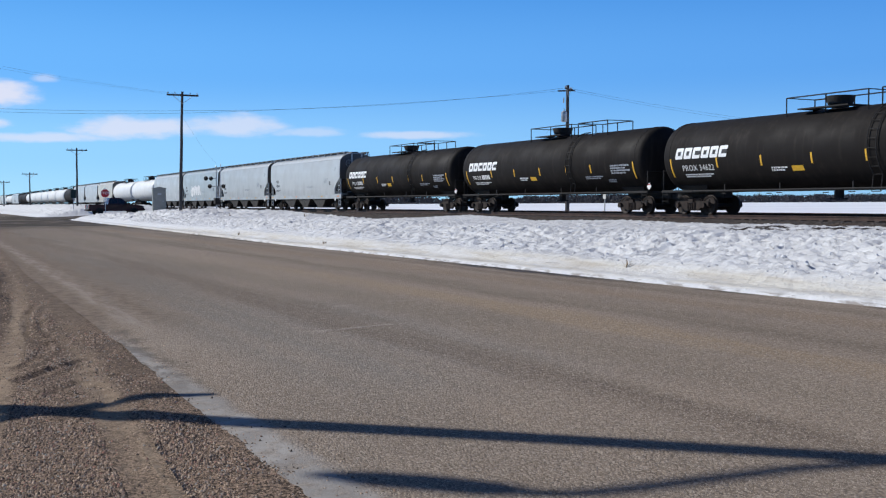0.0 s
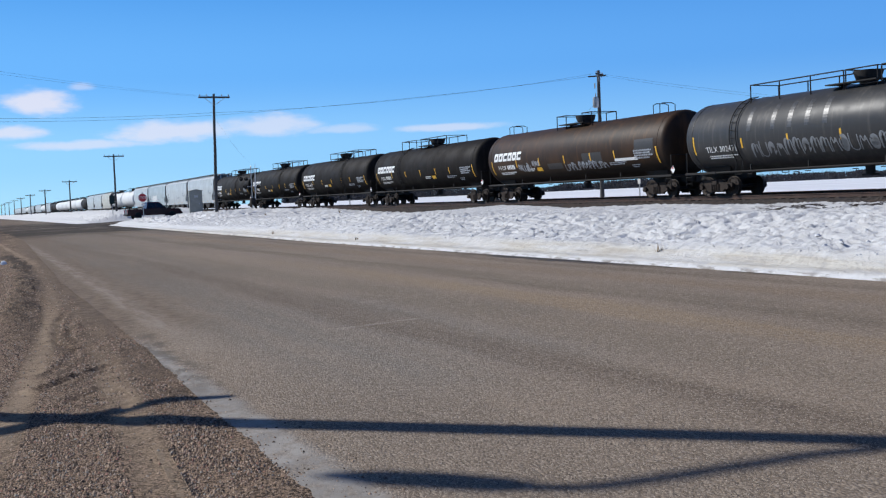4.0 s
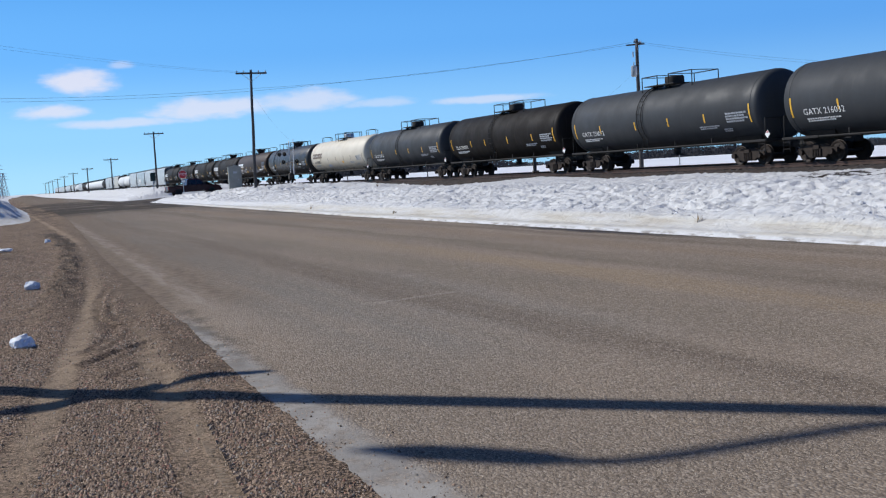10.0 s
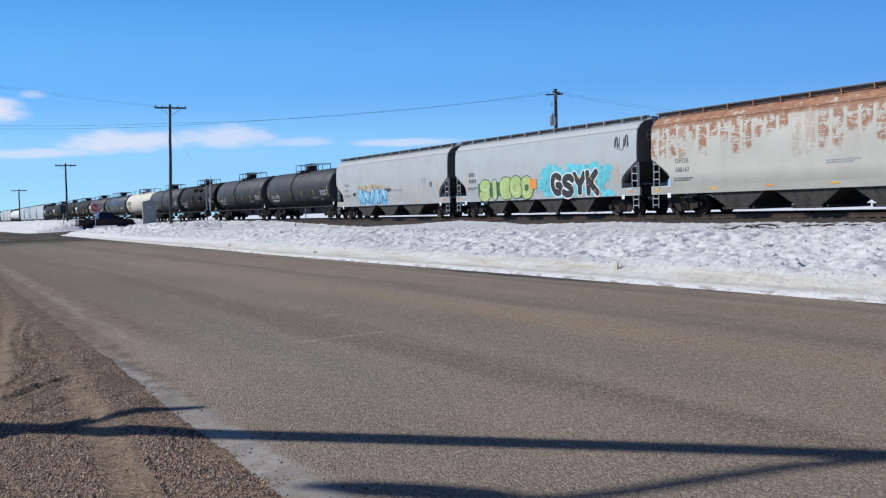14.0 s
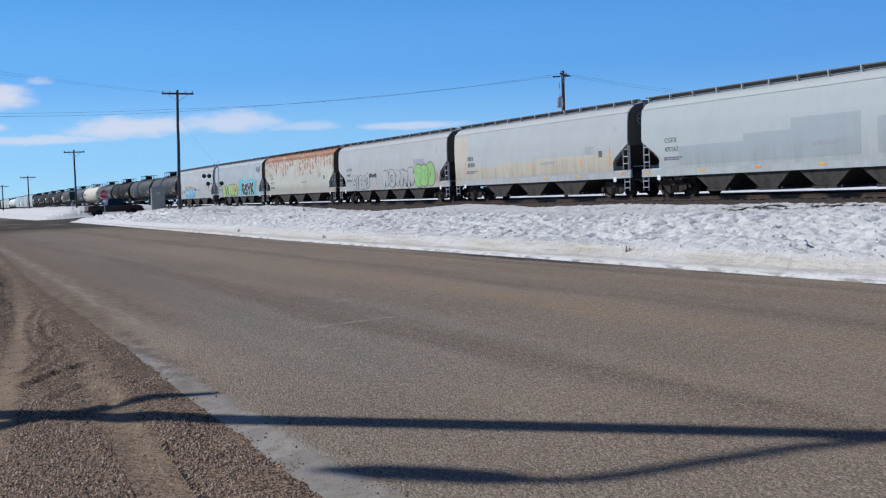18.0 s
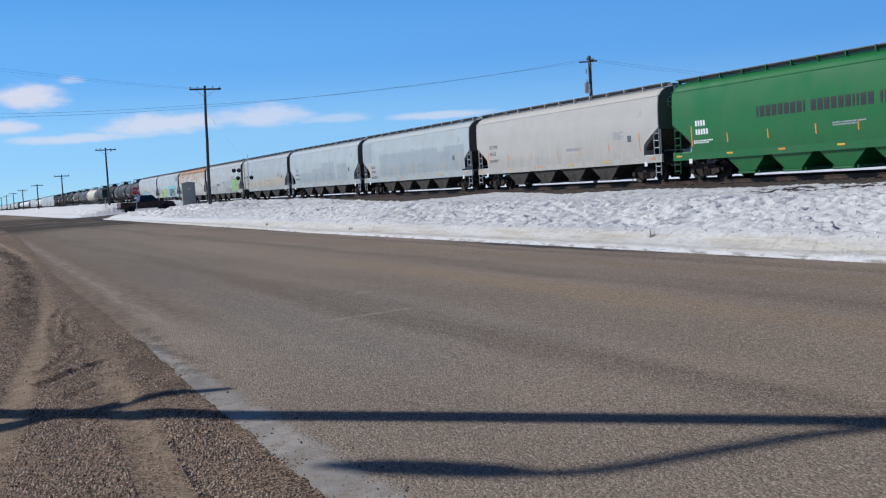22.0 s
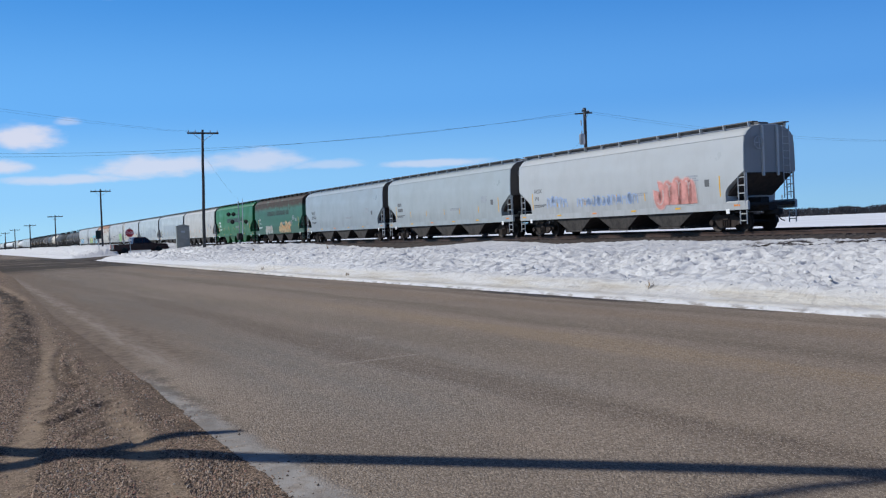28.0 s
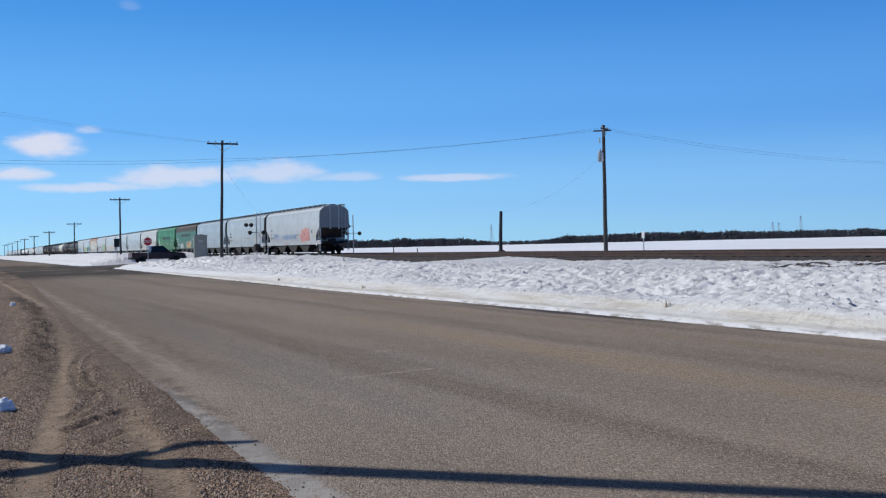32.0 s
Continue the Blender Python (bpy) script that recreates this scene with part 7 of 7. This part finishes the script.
for k, dz in ((0, 0.0), (1, 0.5)):
    wire("overhead_cable", (50.0 - 0.3 * k, 71.6, 10.9 + dz * 0.3), (19.0, 77.7, 8.35 + dz * 0.4), 0.25 + 0.25 * k, 0.008, "sagging overhead cable across the railway")
    wire("overhead_cable", (18.9, 77.7, 8.35 + dz * 0.4), (-14.0, 73.0, 8.4 + dz * 0.5), 0.55, 0.008, "overhead cable across the road")
    wire("overhead_cable", (51.0, 72.3, 11.0 + dz * 0.3), (118.0 + 6 * k, 84.0, 10.2), 1.3, 0.007, "thin overhead cable over the far field")
    wire("overhead_cable", (18.5 + k, 77.7, 9.75), (-18.0 + k, 35.0, 9.8), 0.7, 0.004, "thin overhead cable beside the road")
wire("service_cable", (50.2, 72.0, 8.7), (41.5, 74.2, 4.15), 0.9, 0.004, "thin service cable down to a short post")
wire("service_cable", (19.1, 77.9, 8.2), (29.0, 104.3, 5.6), 0.3, 0.004, "thin service cable down to the crossing signal")


def street_lamp():
    """The lamp pole beside the camera, whose shadow lies across the road."""
    ob = thing("lamp_pole", "wooden pole with a street lamp arm at the roadside", "street lamp", at=pose(-2.67, 11.58, 0))
    part("shaft", Geo().tube([(0, 0, -0.4), (0, 0, 3.0), (0.0, 0, 7.0), (0, 0, 11.5)], [0.165, 0.15, 0.135, 0.115], 12), M_POLE, ob, smooth=True)
    part("lamp_arm", Geo().tube([(-0.00, 0.01, 8.38), (-0.38, 0.20, 8.30), (-0.73, 0.25, 8.20), (-1.11, 0.23, 8.10), (-1.51, 0.21, 8.00), (-1.76, 0.21, 7.92), (-1.87, 0.26, 7.85), (-1.92, 0.33, 7.80)], 0.062, 8), M_STEEL, ob, smooth=True)
    head = part("lamp_head", Geo().tube([(-1.87, 0.27, 7.80), (-1.99, 0.41, 7.80), (-2.21, 0.67, 7.78), (-2.43, 0.91, 7.76), (-2.64, 1.13, 7.75)], [0.05, 0.13, 0.15, 0.14, 0.05], 12), M_STEEL, ob, smooth=True)
    part("lens", Geo().tube([(-2.21, 0.67, 7.66), (-2.21, 0.67, 7.56)], [0.13, 0.07], 12), M_CERAMIC, head)
    part("bracket", Geo().tube([(-0.69, -0.255, 3.81), (-0.47, -0.16, 3.81), (-0.12, -0.07, 3.81), (0.29, -0.05, 3.81), (0.64, 0.0, 3.81), (0.96, 0.07, 3.81), (1.08, -0.01, 3.81), (1.27, -0.09, 3.81)], [0.08, 0.10, 0.09, 0.075, 0.07, 0.085, 0.075, 0.05], 8), M_STEEL, ob, smooth=True)


street_lamp()


# ---- the crossing ----
def signal_mast(x, y, z, label, turn=0.0, gate=True):
    ob = thing("crossing_signal", label, "railway signal", "crossing signals", at=pose(x, y, z, 0, 0, turn))
    part("mast", Geo().tube([(0, 0, 0), (0, 0, 4.6)], 0.055, 10).tube([(0, 0, 4.6), (0, 0, 4.7)], [0.09, 0.03], 8), M_STEEL, ob, smooth=True)
    part("base", Geo().box((0, 0, 0.15), (0.5, 0.5, 0.3), bevel=0.04), M_STEEL, ob)
    for z1, x0, x1 in ((2.55, -0.75, 0.75), (3.35, -1.15, 0.0)):
        part("light_arm", Geo().tube([(x0, 0, z1), (x1, 0, z1)], 0.035, 7), M_STEEL, ob)
        for xx in ((x0, x1) if x1 else (x0, x0 + 0.55)):
            head = part("light_head", Geo().tube([(xx, -0.06, z1), (xx, -0.02, z1)], [0.22, 0.22], 16).tube([(xx, -0.02, z1), (xx, 0.22, z1)], [0.12, 0.1], 10), M_BLACK, ob, "black round light head")
            part("hood", Geo().tube([(xx, -0.3, z1 + 0.03), (xx, -0.06, z1 + 0.03)], [0.11, 0.13], 10), M_BLACK, head)
            part("lens", Geo().tube([(xx, -0.085, z1), (xx, -0.06, z1)], [0.08, 0.1], 10), M_RED, head)
    if gate:
        part("gate_box", Geo().box((0.05, 0.05, 1.0), (0.55, 0.5, 0.7), bevel=0.08), M_BAY, ob, "dark gate drive box")
        part("gate_arm", Geo().tube([(0.3, -0.1, 1.1), (0.45, -0.1, 4.9)], [0.07, 0.03], 7), M_WHITE, ob)
    return ob


signal_mast(29.0, 104.5, 0.72, "grey crossing signal mast with black lights", 8)
signal_mast(40.2, 105.5, 0.45, "crossing signal mast on the far side of the track", 5, False)


def equipment_hut():
    ob = thing("equipment_hut", "small grey-green steel signal hut in the snow", "hut", at=pose(21.9, 99.0, 0.62, 0, 0, -8))
    w, d, h = 1.2, 1.1, 2.3
    part("wall", Geo().box((0, 0, h / 2), (w, d, h), bevel=0.02), M_HUT, ob)
    part("roof", Geo().prism([(-w / 2 - 0.06, h), (w / 2 + 0.06, h), (w / 2 + 0.06, h + 0.05), (0, h + 0.2), (-w / 2 - 0.06, h + 0.05)], -d / 2 - 0.06, d / 2 + 0.06, "y"), M_HUT, ob)
    door = part("door", Geo().box((0, -d / 2 - 0.012, 1.15), (0.85, 0.03, 1.95), bevel=0.01), M_HUT, ob)
    part("handle", Geo().box((0.32, -d / 2 - 0.05, 1.1), (0.05, 0.06, 0.16), bevel=0.01), M_STEEL, door)
    part("vent", Geo().box((0, -d / 2 - 0.035, 1.8), (0.35, 0.02, 0.2), bevel=0.004), M_STEEL, ob)
    part("pale_end_panel", Geo().box((-w / 2 - 0.012, 0, h / 2), (0.022, d * 0.96, h * 0.97)), M_HUT, ob)


equipment_hut()


def stop_sign():
    ob = thing("stop_sign", "red octagonal stop sign on a steel post", "road sign", at=pose(16.45, 96.2, 0.6, 0, 0, -9))
    part("post", Geo().box((0, 0.03, 0.95), (0.06, 0.04, 2.9), bevel=0.008), M_STEEL, ob)
    octo = lambda r: [(r * math.cos(radians(22.5 + 45 * k)), r * math.sin(radians(22.5 + 45 * k))) for k in range(8)]
    g = Geo().loft([[(u, y, 1.88 + v) for u, v in octo(r)] for y, r in ((0.004, 0.405), (0.0, 0.41), (-0.004, 0.405))])
    plate = part("plate", g, M_WHITE, ob, "white-edged octagonal plate")
    part("red_face", Geo().loft([[(u, y, 1.88 + v) for u, v in octo(0.385)] for y in (-0.0045, -0.008)]), M_RED, plate)
    cu = bpy.data.curves.new("word", "FONT")
    cu.body, cu.size, cu.extrude, cu.align_x, cu.align_y = "STOP", 0.33, 0.002, "CENTER", "CENTER"
    tmp = bpy.data.objects.new("word", cu)
    me = bpy.data.meshes.new_from_object(tmp)
    bpy.data.objects.remove(tmp)
    me.transform(pose(0, -0.011, 1.88, 90, 0, 0))
    me.materials.clear()
    me.materials.append(M_WHITE)
    part("word", me, None, plate)
    part("lower_plate", Geo().box((0, 0.0, 1.25), (0.3, 0.012, 0.2), bevel=0.003), M_WHITE, ob)


stop_sign()

board = thing("sign_board", "dark back of a road sign on a post", "road sign", at=pose(17.9, 126.0, 0.6))
part("post", Geo().box((0, 0.03, 1.2), (0.08, 0.05, 2.6), bevel=0.008), M_STEEL, board)
part("plate", Geo().box((0, 0, 2.1), (0.62, 0.02, 1.0), bevel=0.006), plain("dark_green_sign_sheeting", (0.012, 0.034, 0.022), 0.5, 0, 0.15, 6), board)

post = thing("marker_post", "white lineside marker post beyond the track", "marker post", at=pose(42.9, 56.7, 0.1, 0, 0, -82))
part("post", Geo().box((0, 0.02, 0.85), (0.07, 0.05, 1.9), bevel=0.008), M_STEEL, post)
part("plate", Geo().box((0, -0.015, 1.78), (0.26, 0.016, 0.46), bevel=0.005), M_WHITE, post)
for x, y, h in ((43.0, 94.6, 1.05), (43.5, 102.0, 1.15), (44.0, 131.0, 1.25)):
    tagged(part("fence_post", Geo().tube([(x, y, -0.2), (x, y, 0.2 + h)], [0.07, 0.055], 7), M_POLE), "weathered wooden fence post in the snow", "post", "fence posts")


def pickup():
    """A parked pickup on the cross street, its bonnet towards +x."""
    ob = thing("pickup_truck", "dark maroon pickup truck waiting on the cross street", "pickup truck", at=pose(20.75, 115.6, 0.30, 0, 0, 3))
    hw = 0.98
    low = [(-2.95, 0.55), (-2.95, 1.12), (-0.95, 1.14), (-0.9, 1.18), (1.05, 1.18), (1.2, 1.16), (2.55, 1.06), (2.85, 0.95), (2.92, 0.6), (2.85, 0.42), (-2.8, 0.42)]
    rings = [[(x, s * hw * k, z if z < 1.0 or k == 1 else z - 0.03) for x, z in low] for s, k in ((-1, 0.93), (-1, 1.0), (1, 1.0), (1, 0.93))]
    part("body", Geo().loft(rings), M_CARPAINT, ob, smooth=True)
    cab = [(-0.95, 1.16), (-0.80, 1.78), (-0.62, 1.86), (0.35, 1.86), (0.52, 1.80), (1.22, 1.16)]
    part("cab", Geo().loft([[(x, s * (hw * k - (0.13 if z > 1.5 else 0.02)), z) for x, z in cab] for s, k in ((-1, 0.97), (-1, 1.0), (1, 1.0), (1, 0.97))]), M_CARPAINT, ob, smooth=True)
    for s in (-1, 1):
        for name, quad in (("front_window", ((0.16, 1.24), (0.16, 1.74), (0.44, 1.74), (0.98, 1.24))), ("rear_window", ((-0.78, 1.24), (-0.66, 1.74), (0.06, 1.74), (0.06, 1.24)))):
            y = lambda z: s * (hw - 0.02 - 0.11 * max(0.0, (z - 1.2)) / 0.5 + 0.012)
            part(name, Geo().loft([[(x, y(z) + s * d, z) for x, z in quad] for d in (0.0, 0.008)]), M_GLASS, ob)
        part("mirror", Geo().box((0.95, s * (hw + 0.13), 1.32), (0.12, 0.22, 0.2), bevel=0.03), M_BLACK, ob)
        part("headlight", Geo().box((2.84, s * 0.74, 0.86), (0.14, 0.36, 0.18), bevel=0.03), M_CERAMIC, ob)
        part("tail_light", Geo().box((-2.955, s * 0.86, 0.92), (0.03, 0.16, 0.36), bevel=0.01), M_RED, ob)
        part("door_handle", Geo().box((-0.02, s * (hw + 0.012), 1.05), (0.2, 0.03, 0.04), bevel=0.008), M_BLACK, ob)
    part("windscreen", Geo().loft([[(x, y, z + 0.012) for x, y, z in ((0.56, -0.74, 1.78), (0.56, 0.74, 1.78), (1.2, 0.84, 1.19), (1.2, -0.84, 1.19))], [(x + 0.012, y, z + 0.02) for x, y, z in ((0.56, -0.74, 1.78), (0.56, 0.74, 1.78), (1.2, 0.84, 1.19), (1.2, -0.84, 1.19))]]), M_GLASS, ob)
    part("bed_floor_cover", Geo().box((-1.92, 0, 1.12), (1.9, 1.7, 0.06), bevel=0.02), M_BLACK, ob)
    for x, n in ((2.97, "front_bumper"), (-2.98, "rear_bumper")):
        part(n, Geo().box((x, 0, 0.56), (0.14, 1.86, 0.2), bevel=0.04), M_BLACK, ob)
    for x in (-1.85, 1.85):
        for s in (-1, 1):
            w = part("wheel", Geo().loft([[(x + r * math.cos(a), s * y, 0.39 + r * math.sin(a)) for a in (2 * math.pi * j / 20 for j in range(20))] for y, r in ((0.76, 0.34), (0.79, 0.39), (0.97, 0.39), (1.0, 0.34), (0.985, 0.24))]), M_TYRE, ob, smooth=True)
            part("rim", Geo().loft([[(x + r * math.cos(a), s * y, 0.39 + r * math.sin(a)) for a in (2 * math.pi * j / 16 for j in range(16))] for y, r in ((0.96, 0.24), (0.992, 0.23), (0.97, 0.1), (0.995, 0.06))]), M_BLACK, w, smooth=True)


pickup()


# ---- snow lumps, weeds, far things ----
def snow_lump(x, y, r, label, flat=1.05):
    bm = bmesh.new()
    bmesh.ops.create_icosphere(bm, subdivisions=3, radius=r)
    for v in bm.verts:
        n = noise.noise(v.co / r * 1.3 + Vector((x * 7, y * 3, 2))) * 0.3 + (0.25 - abs(noise.noise(v.co / r * 2.6 + Vector((y, x, 0))))) * 0.5
        v.co *= 1 + n
        v.co.z = max(v.co.z * flat, -r * 0.25)
    me = bpy.data.meshes.new("snow_lump")
    bm.to_mesh(me)
    bm.free()
    me.materials.append(M_CLEANSNOW)
    ob = new("snow_lump", me)
    ob.location = (x, y, r * 0.3)
    tagged(ob, label, "snow", "lumps of snow on the gravel")


a = Mat("clean_snow")
M_CLEANSNOW = a.done(a.mix(a.noise(9, 4), (0.84, 0.85, 0.87), (0.70, 0.71, 0.74)), 0.7, 0, a.noise(22, 4), 0.4, 0.02)
snow_lump(0.53, 10.82, 0.11, "white lump of snow on the brown gravel", 0.85)
snow_lump(0.82, 17.45, 0.115, "white lump of snow on the brown gravel", 0.85)
snow_lump(1.76, 33.4, 0.09, "small lump of snow beside a rut")
snow_lump(0.50, 29.6, 0.22, "flat smear of snow on the gravel", 0.2)


def tuft(x, y, h, label, n=26, seed=0):
    rnd = random.Random(seed)
    z = ground_height(x, y) - 0.02
    g = Geo()
    for _ in range(n):
        a, k = rnd.uniform(0, 6.28), rnd.uniform(0.1, 0.5)
        b = Vector((x + rnd.uniform(-0.06, 0.06), y + rnd.uniform(-0.06, 0.06), z))
        tip = b + Vector((math.cos(a) * k * h, math.sin(a) * k * h, h * rnd.uniform(0.5, 1.0)))
        mid = b.lerp(tip, 0.5) + Vector((0, 0, 0.06 * h))
        s = Vector((-math.sin(a), math.cos(a), 0)) * 0.008
        g.add([b - s, b + s, mid + s * 0.7, mid - s * 0.7, tip], [(0, 1, 2, 3), (3, 2, 4)])
    tagged(part("grass_tuft", g, M_DRY), label, "dry grass", "tufts of dry grass")


for k, (x, y, h) in enumerate(((12.95, 16.1, 0.32), (12.7, 32.1, 0.28), (13.0, 43.0, 0.3), (24.5, 66.0, 0.9), (26.0, 70.0, 0.8), (25.2, 63.0, 0.7), (22.0, 88.0, 0.7), (27.0, 58.0, 0.6), (21.0, 72.0, 0.5))):
    tuft(x, y, h * 0.62, "dry straw-coloured weeds poking out of the snow", 14, k)


def far_woods():
    """The bare wood along the horizon: many small crowns of twigs."""
    rnd = random.Random(11)
    g = Geo()
    for i in range(4200):
        az = radians(rnd.uniform(17, 66))
        d = rnd.uniform(1080, 1320)
        x, y = d * math.sin(az), d * math.cos(az)
        low = ground_height(x, y) - 0.2
        tall = lerp_table(((17, 9.5), (24, 11.0), (27, 10.0), (28.2, 5.5), (31, 5.0), (32.5, 9.5), (37, 12.0), (40, 11.5), (43, 10.0), (66, 9.0)), math.degrees(az))
        h = tall * (0.72 + 0.28 * rnd.random()) * (1 + 0.18 * noise.noise(Vector((az * 60, 0, 0))))
        w = h * rnd.uniform(0.3, 0.55)
        # trunk
        g.add([(x - 0.25, y, low), (x + 0.25, y, low), (x + 0.1, y, low + h * 0.6), (x - 0.1, y, low + h * 0.6)], [(0, 1, 2, 3)])
        for _ in range(24):
            a, zz = rnd.uniform(0, 6.28), h * rnd.uniform(0.02, 0.85)
            k = w * (1 - 0.55 * zz / h)
            p = Vector((x + math.cos(a) * k * rnd.random(), y + math.sin(a) * k * rnd.random(), low + zz))
            e = Vector((rnd.uniform(-1, 1), rnd.uniform(-1, 1), rnd.uniform(0.2, 1.2))).normalized() * h * 0.22
            f = Vector((rnd.uniform(-1, 1), rnd.uniform(-1, 1), rnd.uniform(-0.6, 0.8))).normalized() * h * 0.15
            g.add([p - f * 0.5, p + f * 0.5, p + e], [(0, 1, 2)])
    me = bpy.data.meshes.new("far_woods")
    me.from_pydata(g.v, [], g.f)
    me.materials.append(M_TREE)
    tagged(new("far_woods", me), "dark line of bare trees beyond the snowy field", "woods", kind="stuff")


far_woods()


def power_tower(az, d, h):
    x, y = d * math.sin(radians(az)), d * math.cos(radians(az))
    ob = thing("power_tower", "grey steel lattice power line tower in the distance", "power tower", "distant power towers", at=pose(x, y, 0, 0, 0, 12))
    wide = lambda z: 2.6 * (1 - z / h) ** 1.1 + 0.35
    for sx in (-1, 1):
        for sy in (-1, 1):
            part("leg", Geo().tube([(sx * wide(z), sy * wide(z), z) for z in (0, h * 0.33, h * 0.66, h)], 0.14, 4), M_STEEL, ob)
    g = Geo()
    n = 8
    for i in range(n):
        z0, z1 = h * i / n, h * (i + 1) / n
        for s in (-1, 1):
            g.tube([(-wide(z0), s * wide(z0), z0), (wide(z1), s * wide(z1), z1)], 0.08, 4)
            g.tube([(wide(z0), s * wide(z0), z0), (-wide(z1), s * wide(z1), z1)], 0.08, 4)
    part("lattice", g, M_STEEL, ob)
    for z, w in ((h * 0.72, 4.2), (h * 0.84, 3.6), (h * 0.95, 3.0)):
        part("crossarm", Geo().tube([(-w, 0, z), (0, 0, z + 0.5), (w, 0, z)], [0.06, 0.16, 0.06], 4), M_STEEL, ob)


for az, d, h in ((0.05, 520, 19.0), (0.26, 640, 19.5), (0.50, 860, 19.0), (28.52, 1500, 29.0), (43.73, 1500, 21.0), (44.04, 1560, 21.0), (45.15, 1500, 29.0)):
    power_tower(az, d, h)


# ---- what moves ----
def motions():
    times = [2.0 * k for k in range(17)]
    for car, along in CARS:
        rows = []
        for t in times:
            y = train_at(t) + along
            rows.append((t, pose(TRACK_X + bend(y), y, RAIL_Z, 0, 0, -math.degrees(math.atan((bend(y + 5) - bend(y - 5)) / 10)))))
        walk(car, rows)
    # every wheelset rolls with the train; alike ones share the keys of the first
    for s, sets in WHEELSETS.items():
        first = sets[0]
        rows = []
        for k in range(32 * FPS + 1):
            t = k / FPS
            turn = -math.degrees((train_at(t) - train_at(0)) / WHEEL_R)
            rows.append((t, pose(0, s * 0.9, WHEEL_R, turn % 360.0)))
        walk(first, rows)
        for w in sets[1:]:
            w.rotation_mode = "QUATERNION"
            w.animation_data_create()
            w.animation_data.action = first.animation_data.action
            w.animation_data.action_slot = first.animation_data.action_slot


motions()
